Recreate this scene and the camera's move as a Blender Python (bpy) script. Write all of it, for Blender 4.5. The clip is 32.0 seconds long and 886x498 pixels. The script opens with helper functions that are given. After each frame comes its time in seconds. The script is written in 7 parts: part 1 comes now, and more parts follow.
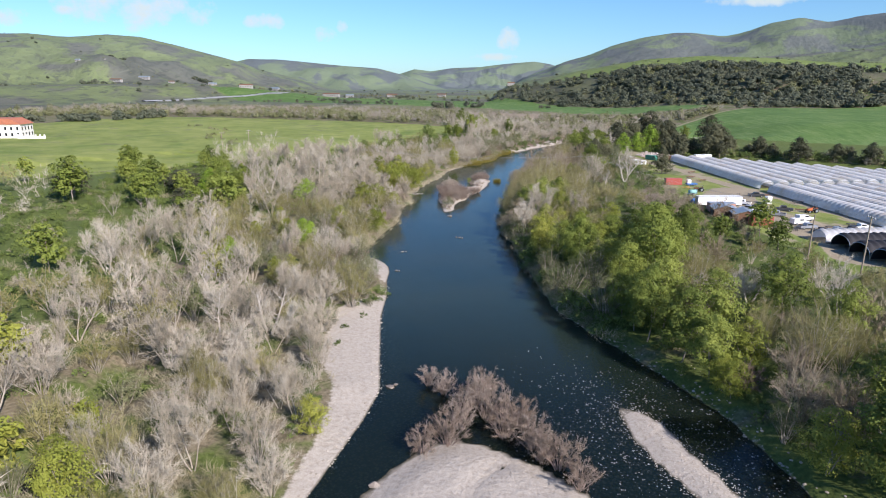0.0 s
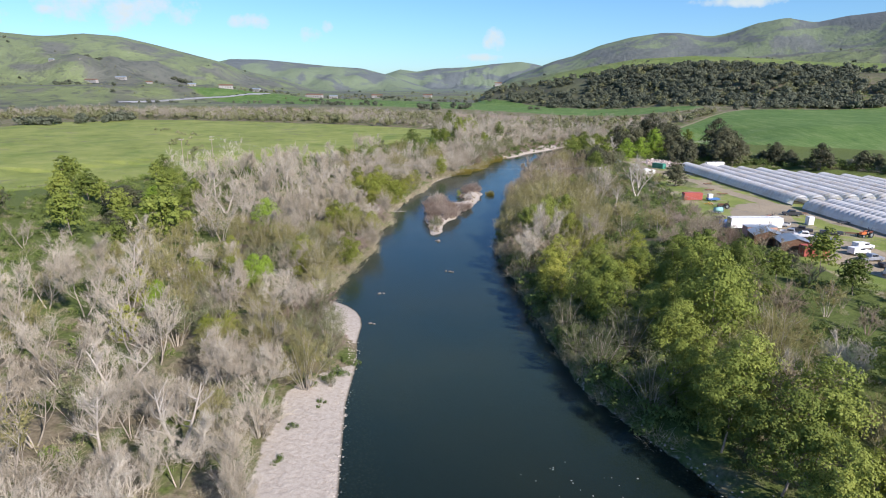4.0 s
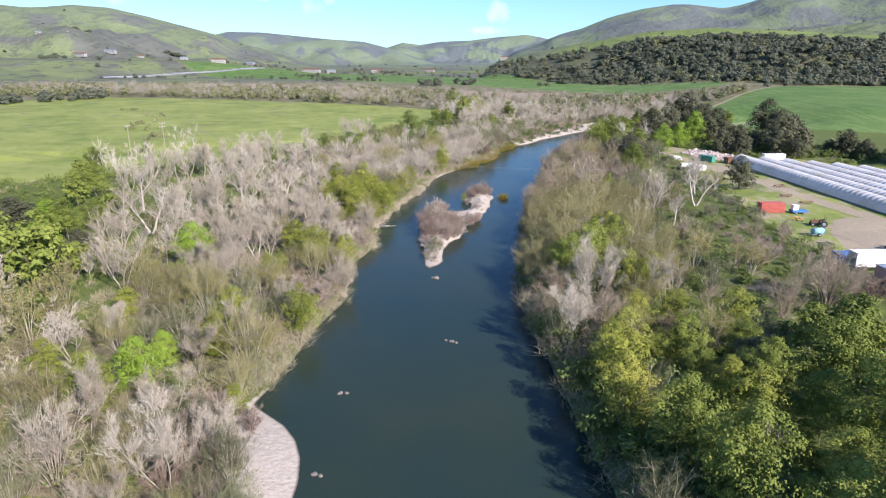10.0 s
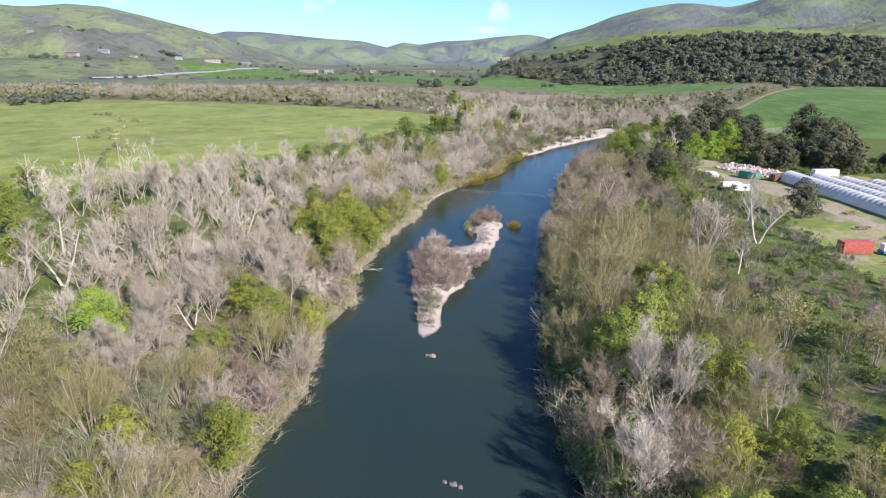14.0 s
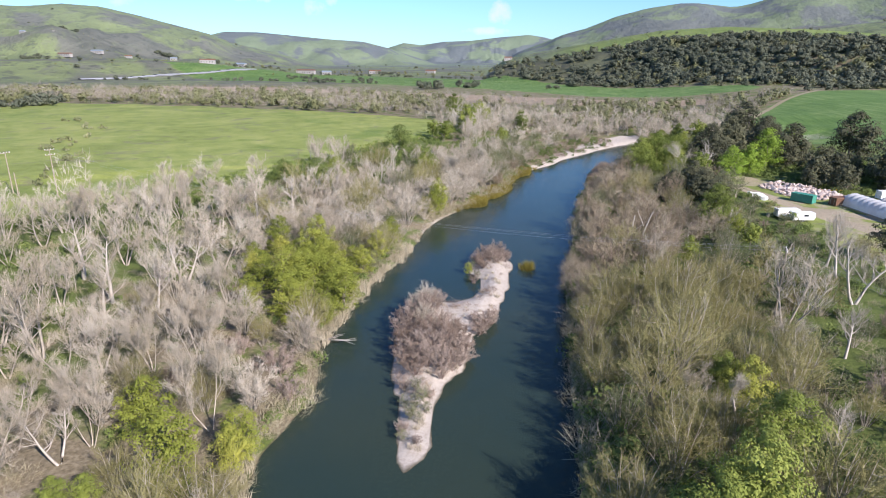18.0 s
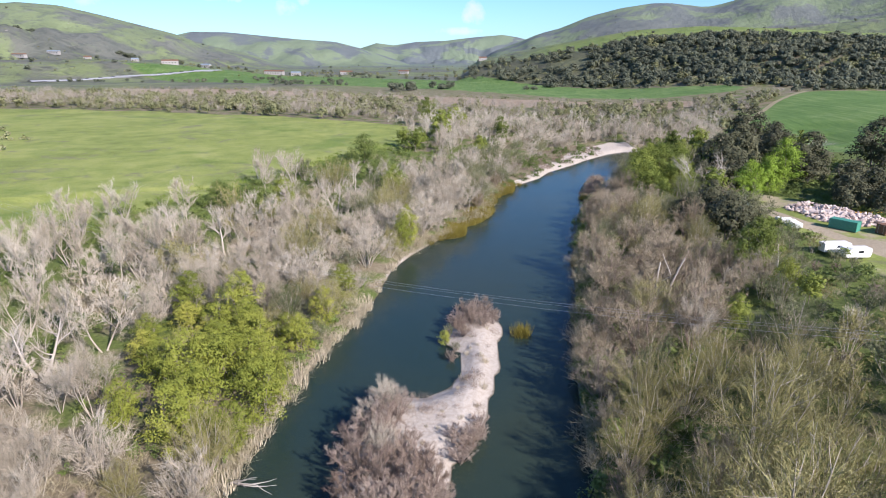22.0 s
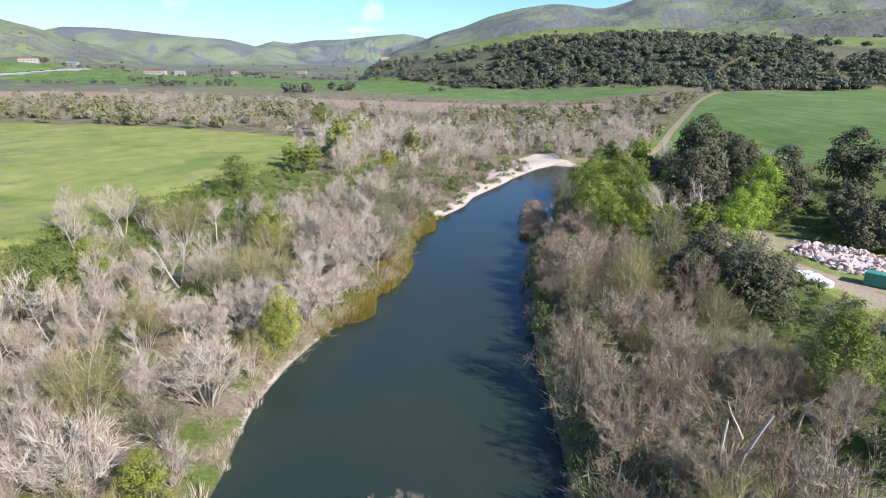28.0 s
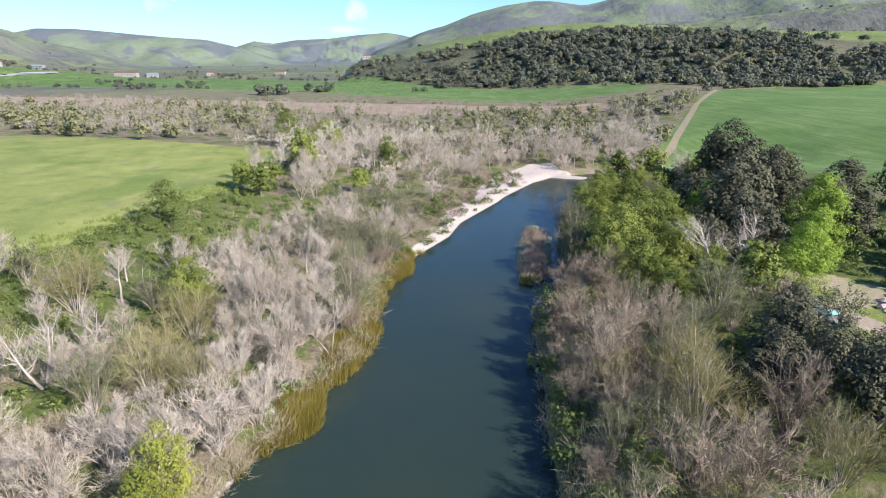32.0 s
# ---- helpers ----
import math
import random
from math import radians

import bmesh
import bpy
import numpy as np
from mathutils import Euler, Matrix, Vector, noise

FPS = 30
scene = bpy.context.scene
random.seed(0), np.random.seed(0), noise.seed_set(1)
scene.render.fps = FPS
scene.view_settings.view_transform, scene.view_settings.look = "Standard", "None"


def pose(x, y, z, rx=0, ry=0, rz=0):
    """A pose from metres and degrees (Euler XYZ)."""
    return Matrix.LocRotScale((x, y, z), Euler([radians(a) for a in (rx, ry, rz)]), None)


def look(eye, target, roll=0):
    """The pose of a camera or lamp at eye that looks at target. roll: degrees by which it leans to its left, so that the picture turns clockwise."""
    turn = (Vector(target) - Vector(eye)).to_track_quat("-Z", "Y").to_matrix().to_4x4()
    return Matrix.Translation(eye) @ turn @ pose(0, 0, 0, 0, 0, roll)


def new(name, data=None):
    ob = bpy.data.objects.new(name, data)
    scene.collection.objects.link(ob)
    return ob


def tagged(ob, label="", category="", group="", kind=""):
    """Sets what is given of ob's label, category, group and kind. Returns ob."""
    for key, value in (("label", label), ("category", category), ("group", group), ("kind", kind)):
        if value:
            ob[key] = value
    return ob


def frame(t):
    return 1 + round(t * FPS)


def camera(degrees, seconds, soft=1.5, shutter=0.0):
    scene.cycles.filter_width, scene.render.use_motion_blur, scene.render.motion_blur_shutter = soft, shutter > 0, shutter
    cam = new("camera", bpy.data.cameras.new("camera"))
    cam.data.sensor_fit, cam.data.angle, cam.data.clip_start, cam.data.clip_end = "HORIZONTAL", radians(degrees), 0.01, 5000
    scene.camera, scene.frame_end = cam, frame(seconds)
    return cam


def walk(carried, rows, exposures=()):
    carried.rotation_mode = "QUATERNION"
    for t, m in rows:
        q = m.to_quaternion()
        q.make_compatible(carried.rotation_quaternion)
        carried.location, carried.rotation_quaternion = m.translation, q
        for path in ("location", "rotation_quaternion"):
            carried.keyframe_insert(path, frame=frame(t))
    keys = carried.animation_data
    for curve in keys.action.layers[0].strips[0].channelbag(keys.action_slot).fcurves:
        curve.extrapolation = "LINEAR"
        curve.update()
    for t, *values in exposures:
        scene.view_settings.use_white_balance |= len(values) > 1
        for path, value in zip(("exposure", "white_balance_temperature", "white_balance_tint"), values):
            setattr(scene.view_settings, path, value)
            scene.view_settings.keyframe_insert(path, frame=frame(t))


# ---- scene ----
cam = camera(72.3, 32.0, soft=1.05)
PATH = [
    (0, (4.873, -0.781, 45.541), (4.732, 1.142, 45.012), 0.3),
    (1, (4.365, 7.512, 45.748), (4.243, 9.437, 45.219), 0.3),
    (2, (3.791, 16.061, 45.675), (3.689, 17.987, 45.147), 0.2),
    (3, (3.115, 24.37, 45.732), (3.017, 26.296, 45.203), 0.3),
    (3.5, (2.713, 28.574, 45.712), (2.615, 30.5, 45.184), 0.3),
    (5.5, (2.146, 46.13, 45.704), (2.044, 48.057, 45.176), 0.2),
    (6, (1.975, 50.425, 45.682), (1.872, 52.351, 45.154), 0.2),
    (7, (1.607, 59.109, 45.571), (1.502, 61.036, 45.044), 0.2),
    (8, (1.217, 68.19, 45.518), (1.11, 70.116, 44.99), 0.2),
    (8.5, (0.988, 72.863, 45.41), (0.882, 74.779, 44.849), 0.3),
    (9, (0.87, 77.237, 45.428), (0.763, 79.143, 44.832), 0.2),
    (9.5, (0.72, 81.575, 45.424), (0.612, 83.479, 44.821), 0.2),
    (10, (0.419, 85.802, 45.644), (0.312, 87.706, 45.04), 0.3),
    (11, (-0.072, 94.54, 45.754), (-0.18, 96.444, 45.15), 0.2),
    (12, (-0.435, 103.829, 45.593), (-0.544, 105.733, 44.99), 0.3),
    (13, (-0.901, 112.513, 45.637), (-1.011, 114.416, 45.033), 0.3),
    (14, (-1.284, 121.38, 45.83), (-1.393, 123.284, 45.225), 0.3),
    (14.5, (-1.324, 125.78, 45.818), (-1.434, 127.683, 45.213), 0.3),
    (16.5, (-1.788, 143.442, 45.602), (-1.901, 145.346, 44.999), 0.3),
    (17, (-1.907, 147.853, 45.604), (-2.02, 149.757, 45.001), 0.3),
    (18, (-2.067, 156.486, 45.766), (-2.18, 158.39, 45.163), 0.3),
    (19, (-2.182, 165.242, 45.793), (-2.292, 167.145, 45.19), 0.2),
    (20, (-2.316, 173.91, 45.885), (-2.415, 175.814, 45.282), 0.2),
    (21, (-2.489, 182.513, 45.995), (-2.576, 184.418, 45.391), 0.2),
    (21.5, (-2.46, 187.167, 45.776), (-2.529, 189.073, 45.173), 0.3),
    (22, (-2.476, 191.551, 45.64), (-2.512, 193.458, 45.038), 0.2),
    (22.5, (-2.565, 196.007, 45.439), (-2.563, 197.915, 44.838), 0.3),
    (23, (-2.564, 200.372, 45.465), (-2.522, 202.279, 44.863), 0.3),
    (24, (-2.804, 209.216, 45.035), (-2.723, 211.122, 44.435), 0.4),
    (25, (-2.937, 217.923, 45.134), (-2.823, 219.826, 44.532), 0.7),
    (25.5, (-2.925, 222.182, 45.254), (-2.794, 224.085, 44.652), 0.7),
    (27.5, (-1.744, 240.23, 45.167), (-1.512, 242.124, 44.566), 0.5),
    (28, (-1.069, 244.89, 45.167), (-0.809, 246.779, 44.565), 0.5),
    (28.5, (-0.528, 249.287, 45.129), (-0.232, 251.171, 44.527), 0.5),
    (29, (-0.056, 253.499, 45.14), (0.266, 255.379, 44.538), 0.6),
    (29.5, (0.569, 257.929, 45.084), (0.889, 259.809, 44.481), 0.5),
    (30, (1.263, 262.27, 45.053), (1.581, 264.15, 44.45), 0.5),
    (31, (3.208, 270.964, 45.176), (3.518, 272.845, 44.572), 0.3),
    (32, (5.29, 279.817, 45.103), (5.591, 281.699, 44.497), -0.1),
]
walk(cam, [(t, look(e, g, r)) for t, e, g, r in PATH],
     exposures=[(0.0, 0.56, 6350, 17), (7.8, 0.56, 6350, 17), (9.4, 0.88, 6300, 20), (18.0, 0.80, 6300, 20), (24.0, 0.82, 6300, 20), (30.0, 0.96, 6300, 20), (32.0, 0.98, 6300, 20)])

# ---------------------------------------------------------------- light
SUN_AZ, SUN_EL = 136.0, 32.0          # degrees clockwise from +y, above the horizon
world = bpy.data.worlds.new("sky")
scene.world = world
world.use_nodes = True
wt = world.node_tree
wt.nodes.clear()
w_out = wt.nodes.new("ShaderNodeOutputWorld")
w_bg = wt.nodes.new("ShaderNodeBackground")
w_sky = wt.nodes.new("ShaderNodeTexSky")
w_sky.sky_type = "NISHITA"
w_sky.sun_disc = False
w_sky.sun_elevation = radians(SUN_EL)
w_sky.sun_rotation = radians(SUN_AZ)
w_sky.air_density, w_sky.dust_density, w_sky.ozone_density = 1.0, 0.3, 3.0
w_bg.inputs["Strength"].default_value = 0.10
# small fair-weather clouds low over the hills: azimuth, elevation, half width, half height (degrees)
CLOUDS = [(-30.0, 5.6, 6.5, 1.7), (-38.5, 4.6, 1.8, 0.9), (-34.5, 5.2, 1.2, 0.5), (-19.9, 5.0, 1.7, 0.75), (-14.6, 3.9, 1.4, 0.85), (-13.3, 4.7, 0.6, 0.7),
          (1.7, 3.7, 1.1, 1.05), (0.3, 2.2, 2.6, 0.4), (21.5, 6.4, 5.0, 0.5), (34.0, 7.5, 6.0, 0.8), (-58.0, 9.0, 8.0, 2.0), (75.0, 14.0, 10.0, 3.0), (150.0, 16.0, 16.0, 4.0)]


def w_math(op, x, y=0.0, clamp=False):
    n = wt.nodes.new("ShaderNodeMath")
    n.operation, n.use_clamp = op, clamp
    for i, v in enumerate((x, y)):
        if isinstance(v, (int, float)):
            n.inputs[i].default_value = v
        else:
            wt.links.new(v, n.inputs[i])
    return n.outputs[0]


w_tc = wt.nodes.new("ShaderNodeTexCoord")
w_sep = wt.nodes.new("ShaderNodeSeparateXYZ")
wt.links.new(w_tc.outputs["Generated"], w_sep.inputs[0])
w_az = w_math("MULTIPLY", w_math("ARCTAN2", w_sep.outputs[0], w_sep.outputs[1]), 57.2958)
w_el = w_math("MULTIPLY", w_math("ARCSINE", w_sep.outputs[2]), 57.2958)
w_n = wt.nodes.new("ShaderNodeTexNoise")
w_n.inputs["Scale"].default_value, w_n.inputs["Detail"].default_value, w_n.inputs["Roughness"].default_value = 26.0, 6.0, 0.62
wt.links.new(w_tc.outputs["Generated"], w_n.inputs["Vector"])
w_mask = None
for c_az, c_el, c_w, c_h in CLOUDS:
    u = w_math("DIVIDE", w_math("SUBTRACT", w_az, c_az), c_w)
    v = w_math("DIVIDE", w_math("SUBTRACT", w_el, c_el), c_h)
    near = w_math("SUBTRACT", 1.0, w_math("ADD", w_math("MULTIPLY", u, u), w_math("MULTIPLY", v, v)))
    w_mask = near if w_mask is None else w_math("MAXIMUM", w_mask, near)
w_fac = w_math("ADD", w_math("MAXIMUM", w_mask, -1.5), w_math("MULTIPLY", w_math("SUBTRACT", w_n.outputs["Fac"], 0.54), 4.0))
w_fac = w_math("MULTIPLY", w_math("SMOOTH_MIN", w_fac, 1.0, False), 0.95, True)
w_mix = wt.nodes.new("ShaderNodeMix")
w_mix.data_type = "RGBA"
w_tint = wt.nodes.new("ShaderNodeMix")
w_tint.data_type, w_tint.blend_type = "RGBA", "MULTIPLY"
w_tint.inputs[0].default_value, w_tint.inputs[7].default_value = 1.0, (0.55, 0.82, 1.06, 1)
wt.links.new(w_sky.outputs[0], w_tint.inputs[6])
wt.links.new(w_fac, w_mix.inputs[0])
wt.links.new(w_tint.outputs[2], w_mix.inputs[6])
w_mix.inputs[7].default_value = (4.9, 5.7, 5.7, 1)
wt.links.new(w_mix.outputs[2], w_bg.inputs[0])
wt.links.new(w_bg.outputs[0], w_out.inputs[0])

sun = new("sun", bpy.data.lights.new("sun", "SUN"))
sun.data.energy, sun.data.angle, sun.data.color = 5.0, radians(0.53), (1.0, 0.925, 0.84)
sa, se = radians(SUN_AZ), radians(SUN_EL)
sun.matrix_world = look((0, 0, 0), (-math.sin(sa) * math.cos(se), -math.cos(sa) * math.cos(se), -math.sin(se)))


# ---------------------------------------------------------------- node helpers
def mat_new(name):
    m = bpy.data.materials.new(name)
    m.use_nodes = True
    nt = m.node_tree
    return m, nt, nt.nodes["Principled BSDF"], nt.nodes["Material Output"]


def nod(nt, kind, **sets):
    n = nt.nodes.new(kind)
    for k, v in sets.items():
        if k in n.inputs:
            n.inputs[k].default_value = v
    return n


def noise_tex(nt, scale, detail=4.0, rough=0.55, vec=None, dist=0.0):
    n = nod(nt, "ShaderNodeTexNoise", Scale=scale, Detail=detail, Roughness=rough, Distortion=dist)
    if vec is not None:
        nt.links.new(vec, n.inputs["Vector"])
    return n.outputs["Fac"]


def ramp(nt, fac, stops):
    r = nt.nodes.new("ShaderNodeValToRGB")
    el = r.color_ramp.elements
    while len(el) < len(stops):
        el.new(0.5)
    for e, (p, c) in zip(el, stops):
        e.position, e.color = p, (*c, 1.0) if len(c) == 3 else c
    nt.links.new(fac, r.inputs[0])
    return r.outputs[0]


def math_n(nt, op, a, b=0.0, clamp=False):
    n = nt.nodes.new("ShaderNodeMath")
    n.operation, n.use_clamp = op, clamp
    for i, v in enumerate((a, b)):
        if isinstance(v, (int, float)):
            n.inputs[i].default_value = v
        else:
            nt.links.new(v, n.inputs[i])
    return n.outputs[0]


def mix_col(nt, fac, a, b, blend="MIX"):
    n = nt.nodes.new("ShaderNodeMix")
    n.data_type, n.blend_type = "RGBA", blend
    for sock, v in ((n.inputs[0], fac), (n.inputs[6], a), (n.inputs[7], b)):
        if isinstance(v, (int, float)):
            sock.default_value = v
        elif isinstance(v, tuple):
            sock.default_value = (*v, 1.0)
        else:
            nt.links.new(v, sock)
    return n.outputs[2]


def position(nt):
    return nt.nodes.new("ShaderNodeNewGeometry").outputs["Position"]


def bump(nt, height, strength, distance, bsdf):
    b = nod(nt, "ShaderNodeBump", Strength=strength, Distance=distance)
    nt.links.new(height, b.inputs["Height"])
    nt.links.new(b.outputs[0], bsdf.inputs["Normal"])
    return b


def plain_mat(name, col, rough=0.6, metal=0.0, var=0.25, scale=1.5):
    """Painted, rusty or bare surface with grain and soft stains."""
    m, nt, b, _ = mat_new(name)
    p = position(nt)
    n1, n2 = noise_tex(nt, scale, 5, 0.6, p), noise_tex(nt, scale * 9, 3, 0.6, p)
    f = math_n(nt, "ADD", math_n(nt, "MULTIPLY", n1, 0.7), math_n(nt, "MULTIPLY", n2, 0.3))
    lo, hi = tuple(c * (1 - var) for c in col), tuple(min(0.92, c * (1 + var)) for c in col)
    nt.links.new(ramp(nt, f, [(0.3, lo), (0.7, hi)]), b.inputs["Base Color"])
    b.inputs["Roughness"].default_value = rough
    b.inputs["Metallic"].default_value = metal
    bump(nt, n2, 0.15, 0.02, b)
    return m


def plant_mat(name, lo, mid, hi, translucent=0.0, rough=0.75, patch=0.12, spread=0.55):
    """Foliage or twigs: varies by leaf, by plant and in patches over the ground."""
    m, nt, b, out = mat_new(name)
    geo = nt.nodes.new("ShaderNodeNewGeometry")
    info = nt.nodes.new("ShaderNodeObjectInfo")
    big = noise_tex(nt, patch, 2, 0.5, geo.outputs["Position"])
    f = math_n(nt, "MULTIPLY", geo.outputs["Random Per Island"], 0.40 * spread / 0.55)
    f = math_n(nt, "ADD", f, math_n(nt, "MULTIPLY", info.outputs["Random"], 0.48))
    f = math_n(nt, "ADD", f, math_n(nt, "MULTIPLY", math_n(nt, "SUBTRACT", big, 0.38), 0.75))
    f = math_n(nt, "ADD", f, 0.12 * (1 - spread / 0.55))
    col = ramp(nt, f, [(0.12, lo), (0.5, mid), (0.9, hi)])
    nt.links.new(col, b.inputs["Base Color"])
    b.inputs["Roughness"].default_value = rough
    b.inputs["Specular IOR Level"].default_value = 0.25
    if translucent:
        t = nt.nodes.new("ShaderNodeBsdfTranslucent")
        nt.links.new(col, t.inputs[0])
        mx = nt.nodes.new("ShaderNodeMixShader")
        mx.inputs[0].default_value = translucent
        nt.links.new(b.outputs[0], mx.inputs[1])
        nt.links.new(t.outputs[0], mx.inputs[2])
        nt.links.new(mx.outputs[0], out.inputs[0])
    return m


# ---------------------------------------------------------------- materials
M_BARK = plain_mat("grey bark", (0.27, 0.23, 0.19), 0.9, var=0.4, scale=2)
M_STEM = plain_mat("grey stems", (0.36, 0.32, 0.26), 0.9, var=0.35, scale=1.2)
M_STEM_RED = plain_mat("brown stems", (0.24, 0.18, 0.15), 0.9, var=0.4, scale=1.2)
M_PALE = plain_mat("pale bark", (0.44, 0.40, 0.345), 0.85, var=0.25, scale=2)
M_TWIG = plant_mat("bare twigs", (0.245, 0.21, 0.15), (0.395, 0.35, 0.27), (0.53, 0.485, 0.395))
M_TWIG_TAN = plant_mat("tan willow twigs", (0.17, 0.135, 0.085), (0.27, 0.225, 0.15), (0.37, 0.32, 0.23))
M_TWIG_FAR = plant_mat("distant twigs", (0.19, 0.165, 0.12), (0.30, 0.265, 0.215), (0.41, 0.37, 0.31), patch=0.03)
M_TWIG_RED = plant_mat("russet twigs", (0.15, 0.105, 0.075), (0.255, 0.20, 0.155), (0.375, 0.31, 0.255))
M_BRUSH = plant_mat("dry brush", (0.17, 0.145, 0.085), (0.295, 0.26, 0.165), (0.40, 0.36, 0.25))
M_LEAF_BRIGHT = plant_mat("bright spring leaves", (0.16, 0.25, 0.025), (0.235, 0.345, 0.042), (0.30, 0.41, 0.06), 0.15, spread=0.16)
M_TWIG_OLIVE = plant_mat("budding twigs", (0.165, 0.155, 0.06), (0.25, 0.23, 0.09), (0.335, 0.31, 0.14), 0.1, spread=0.2)
M_LEAF = plant_mat("fresh leaves", (0.075, 0.105, 0.020), (0.17, 0.213, 0.038), (0.28, 0.32, 0.066), 0.15, spread=0.16)
M_LEAF_MID = plant_mat("mid-green leaves", (0.075, 0.105, 0.025), (0.125, 0.165, 0.04), (0.19, 0.23, 0.065), 0.15, spread=0.2)
M_LEAF_YEL = plant_mat("yellow-green leaves", (0.13, 0.16, 0.022), (0.235, 0.265, 0.042), (0.36, 0.355, 0.07), 0.15, spread=0.16)
M_LEAF_DARK = plant_mat("dark leaves", (0.045, 0.050, 0.028), (0.088, 0.092, 0.050), (0.14, 0.142, 0.075), 0.1, spread=0.35)
M_LEAF_GREY = plant_mat("grey-green leaves", (0.10, 0.11, 0.055), (0.16, 0.172, 0.085), (0.23, 0.24, 0.125), 0.1, spread=0.35)
M_SHRUB = plant_mat("shrub leaves", (0.06, 0.09, 0.024), (0.12, 0.165, 0.042), (0.20, 0.25, 0.07), 0.15, spread=0.4)
M_REED = plant_mat("reeds", (0.13, 0.115, 0.02), (0.22, 0.185, 0.035), (0.33, 0.29, 0.07), 0.2)
M_GRASS = plant_mat("grass", (0.09, 0.15, 0.025), (0.16, 0.22, 0.04), (0.25, 0.30, 0.065), 0.2)
M_STRAW = plant_mat("dry reed stems", (0.34, 0.29, 0.20), (0.46, 0.41, 0.30), (0.56, 0.51, 0.40))
M_FARLEAF = plant_mat("distant olive leaves", (0.12, 0.13, 0.06), (0.20, 0.21, 0.10), (0.30, 0.295, 0.155), 0.15, patch=0.03, spread=0.2)
M_WOODS = plant_mat("distant woods", (0.055, 0.066, 0.045), (0.105, 0.12, 0.078), (0.175, 0.185, 0.12), 0.1, patch=0.02, spread=0.15)

# ---------------------------------------------------------------- plan of the river
LEFT_Y = [-80, 40, 57, 73, 82, 92, 112, 126, 134, 142, 146, 149.5, 152.5, 154.5, 157, 163, 172, 185, 195, 204, 217, 231, 245, 260, 270, 282, 292, 306,
          319, 330, 341, 350, 360, 371, 385, 394, 405, 413, 430, 443, 455, 467, 473, 485, 495, 505]
LEFT_X = [-28, -17, -14.6, -11.7, -10.7, -12.5, -15.8, -16.8, -18.3, -18.9, -19.8, -21.4, -23.8, -26.3, -29.5, -28.5, -27.8, -26.8, -25, -26, -27.5, -24.5,
          -27.5, -26, -25, -22.5, -19.5, -17.6, -16.5, -13, -8, -2, 0.5, 8.0, 9, 11, 15, 19, 31, 36.5, 45, 53.5, 57, 66, 74, 86]
RIGHT_Y = [-80, 40, 68, 78, 90, 100, 107, 119, 137, 156, 174, 182, 193, 207, 222, 240, 260, 281, 293, 320, 340, 357, 368, 381, 386, 403,
           420, 432, 445, 455, 477, 486]
RIGHT_X = [62, 47, 41.7, 39.7, 34.3, 29.3, 25.5, 19.8, 17, 14.5, 12.3, 10.6, 9.6, 9.8, 11, 12.5, 14.8, 17, 20, 24.5, 28, 32.7, 35, 40, 46, 52,
           58, 62, 67, 74, 87, 98]
river_poly = np.array(list(zip(LEFT_X, LEFT_Y)) + [(120, 512), (190, 520), (190, 498), (125, 494)] + list(zip(RIGHT_X, RIGHT_Y))[::-1], float)
island_poly = np.array([(-9.8, 215), (-11.6, 222), (-12.4, 230), (-14, 236), (-15, 245), (-15.5, 254), (-13, 263), (-9.8, 267.5), (-7, 266), (-3.0, 269), (-1.2, 274), (-1.4, 280), (-3.4, 284),
                        (-3.2, 289), (0, 296.5), (4.2, 296), (6.0, 289), (4.6, 279), (3.4, 268), (1.2, 258.5), (-2.2, 252), (-3.0, 247), (-3.2, 240), (-6.8, 234.5), (-7.4, 228), (-7.2, 220)])
bar_poly = np.array([(-9, 30), (-9.5, 55), (-6.5, 62), (-3, 67), (0.5, 70), (5, 69), (12, 65), (19, 58), (22, 44), (18, 30)], float)
riffle_poly = np.array([(24.6, 80), (27.5, 79), (30, 76), (31.5, 70), (34.5, 62), (37, 50), (34, 46), (31, 54), (29, 62), (26.5, 67), (24.8, 73)], float)
snag_poly = np.array([(41, 393), (43.5, 392.5), (50, 405), (55, 420), (57, 437), (53.5, 436), (47, 421), (42, 404)], float)
spit_poly = np.array([(82, 504.5), (88, 500), (95, 497.5), (98, 501), (92, 506), (84, 509)], float)


def inside(poly, x, y):
    res = np.zeros(np.shape(x), bool)
    px, py = poly[:, 0], poly[:, 1]
    j = len(poly) - 1
    for i in range(len(poly)):
        if py[i] != py[j]:
            c = ((py[i] > y) != (py[j] > y)) & (x < (px[j] - px[i]) * (y - py[i]) / (py[j] - py[i]) + px[i])
            res ^= c
        j = i
    return res


def edge_dist(poly, x, y, closed=True):
    best = np.full(np.shape(x), 1e9)
    n = len(poly)
    for i in range(n if closed else n - 1):
        a, b = poly[i], poly[(i + 1) % n]
        d = b - a
        t = np.clip(((x - a[0]) * d[0] + (y - a[1]) * d[1]) / max(d @ d, 1e-9), 0, 1)
        best = np.minimum(best, np.hypot(x - a[0] - t * d[0], y - a[1] - t * d[1]))
    return best


def signed(poly, x, y):
    """Distance to the outline, above zero outside."""
    d = edge_dist(poly, x, y)
    return np.where(inside(poly, x, y), -d, d)


def smooth(a, b, v):
    t = np.clip((v - a) / (b - a), 0, 1)
    return t * t * (3 - 2 * t)


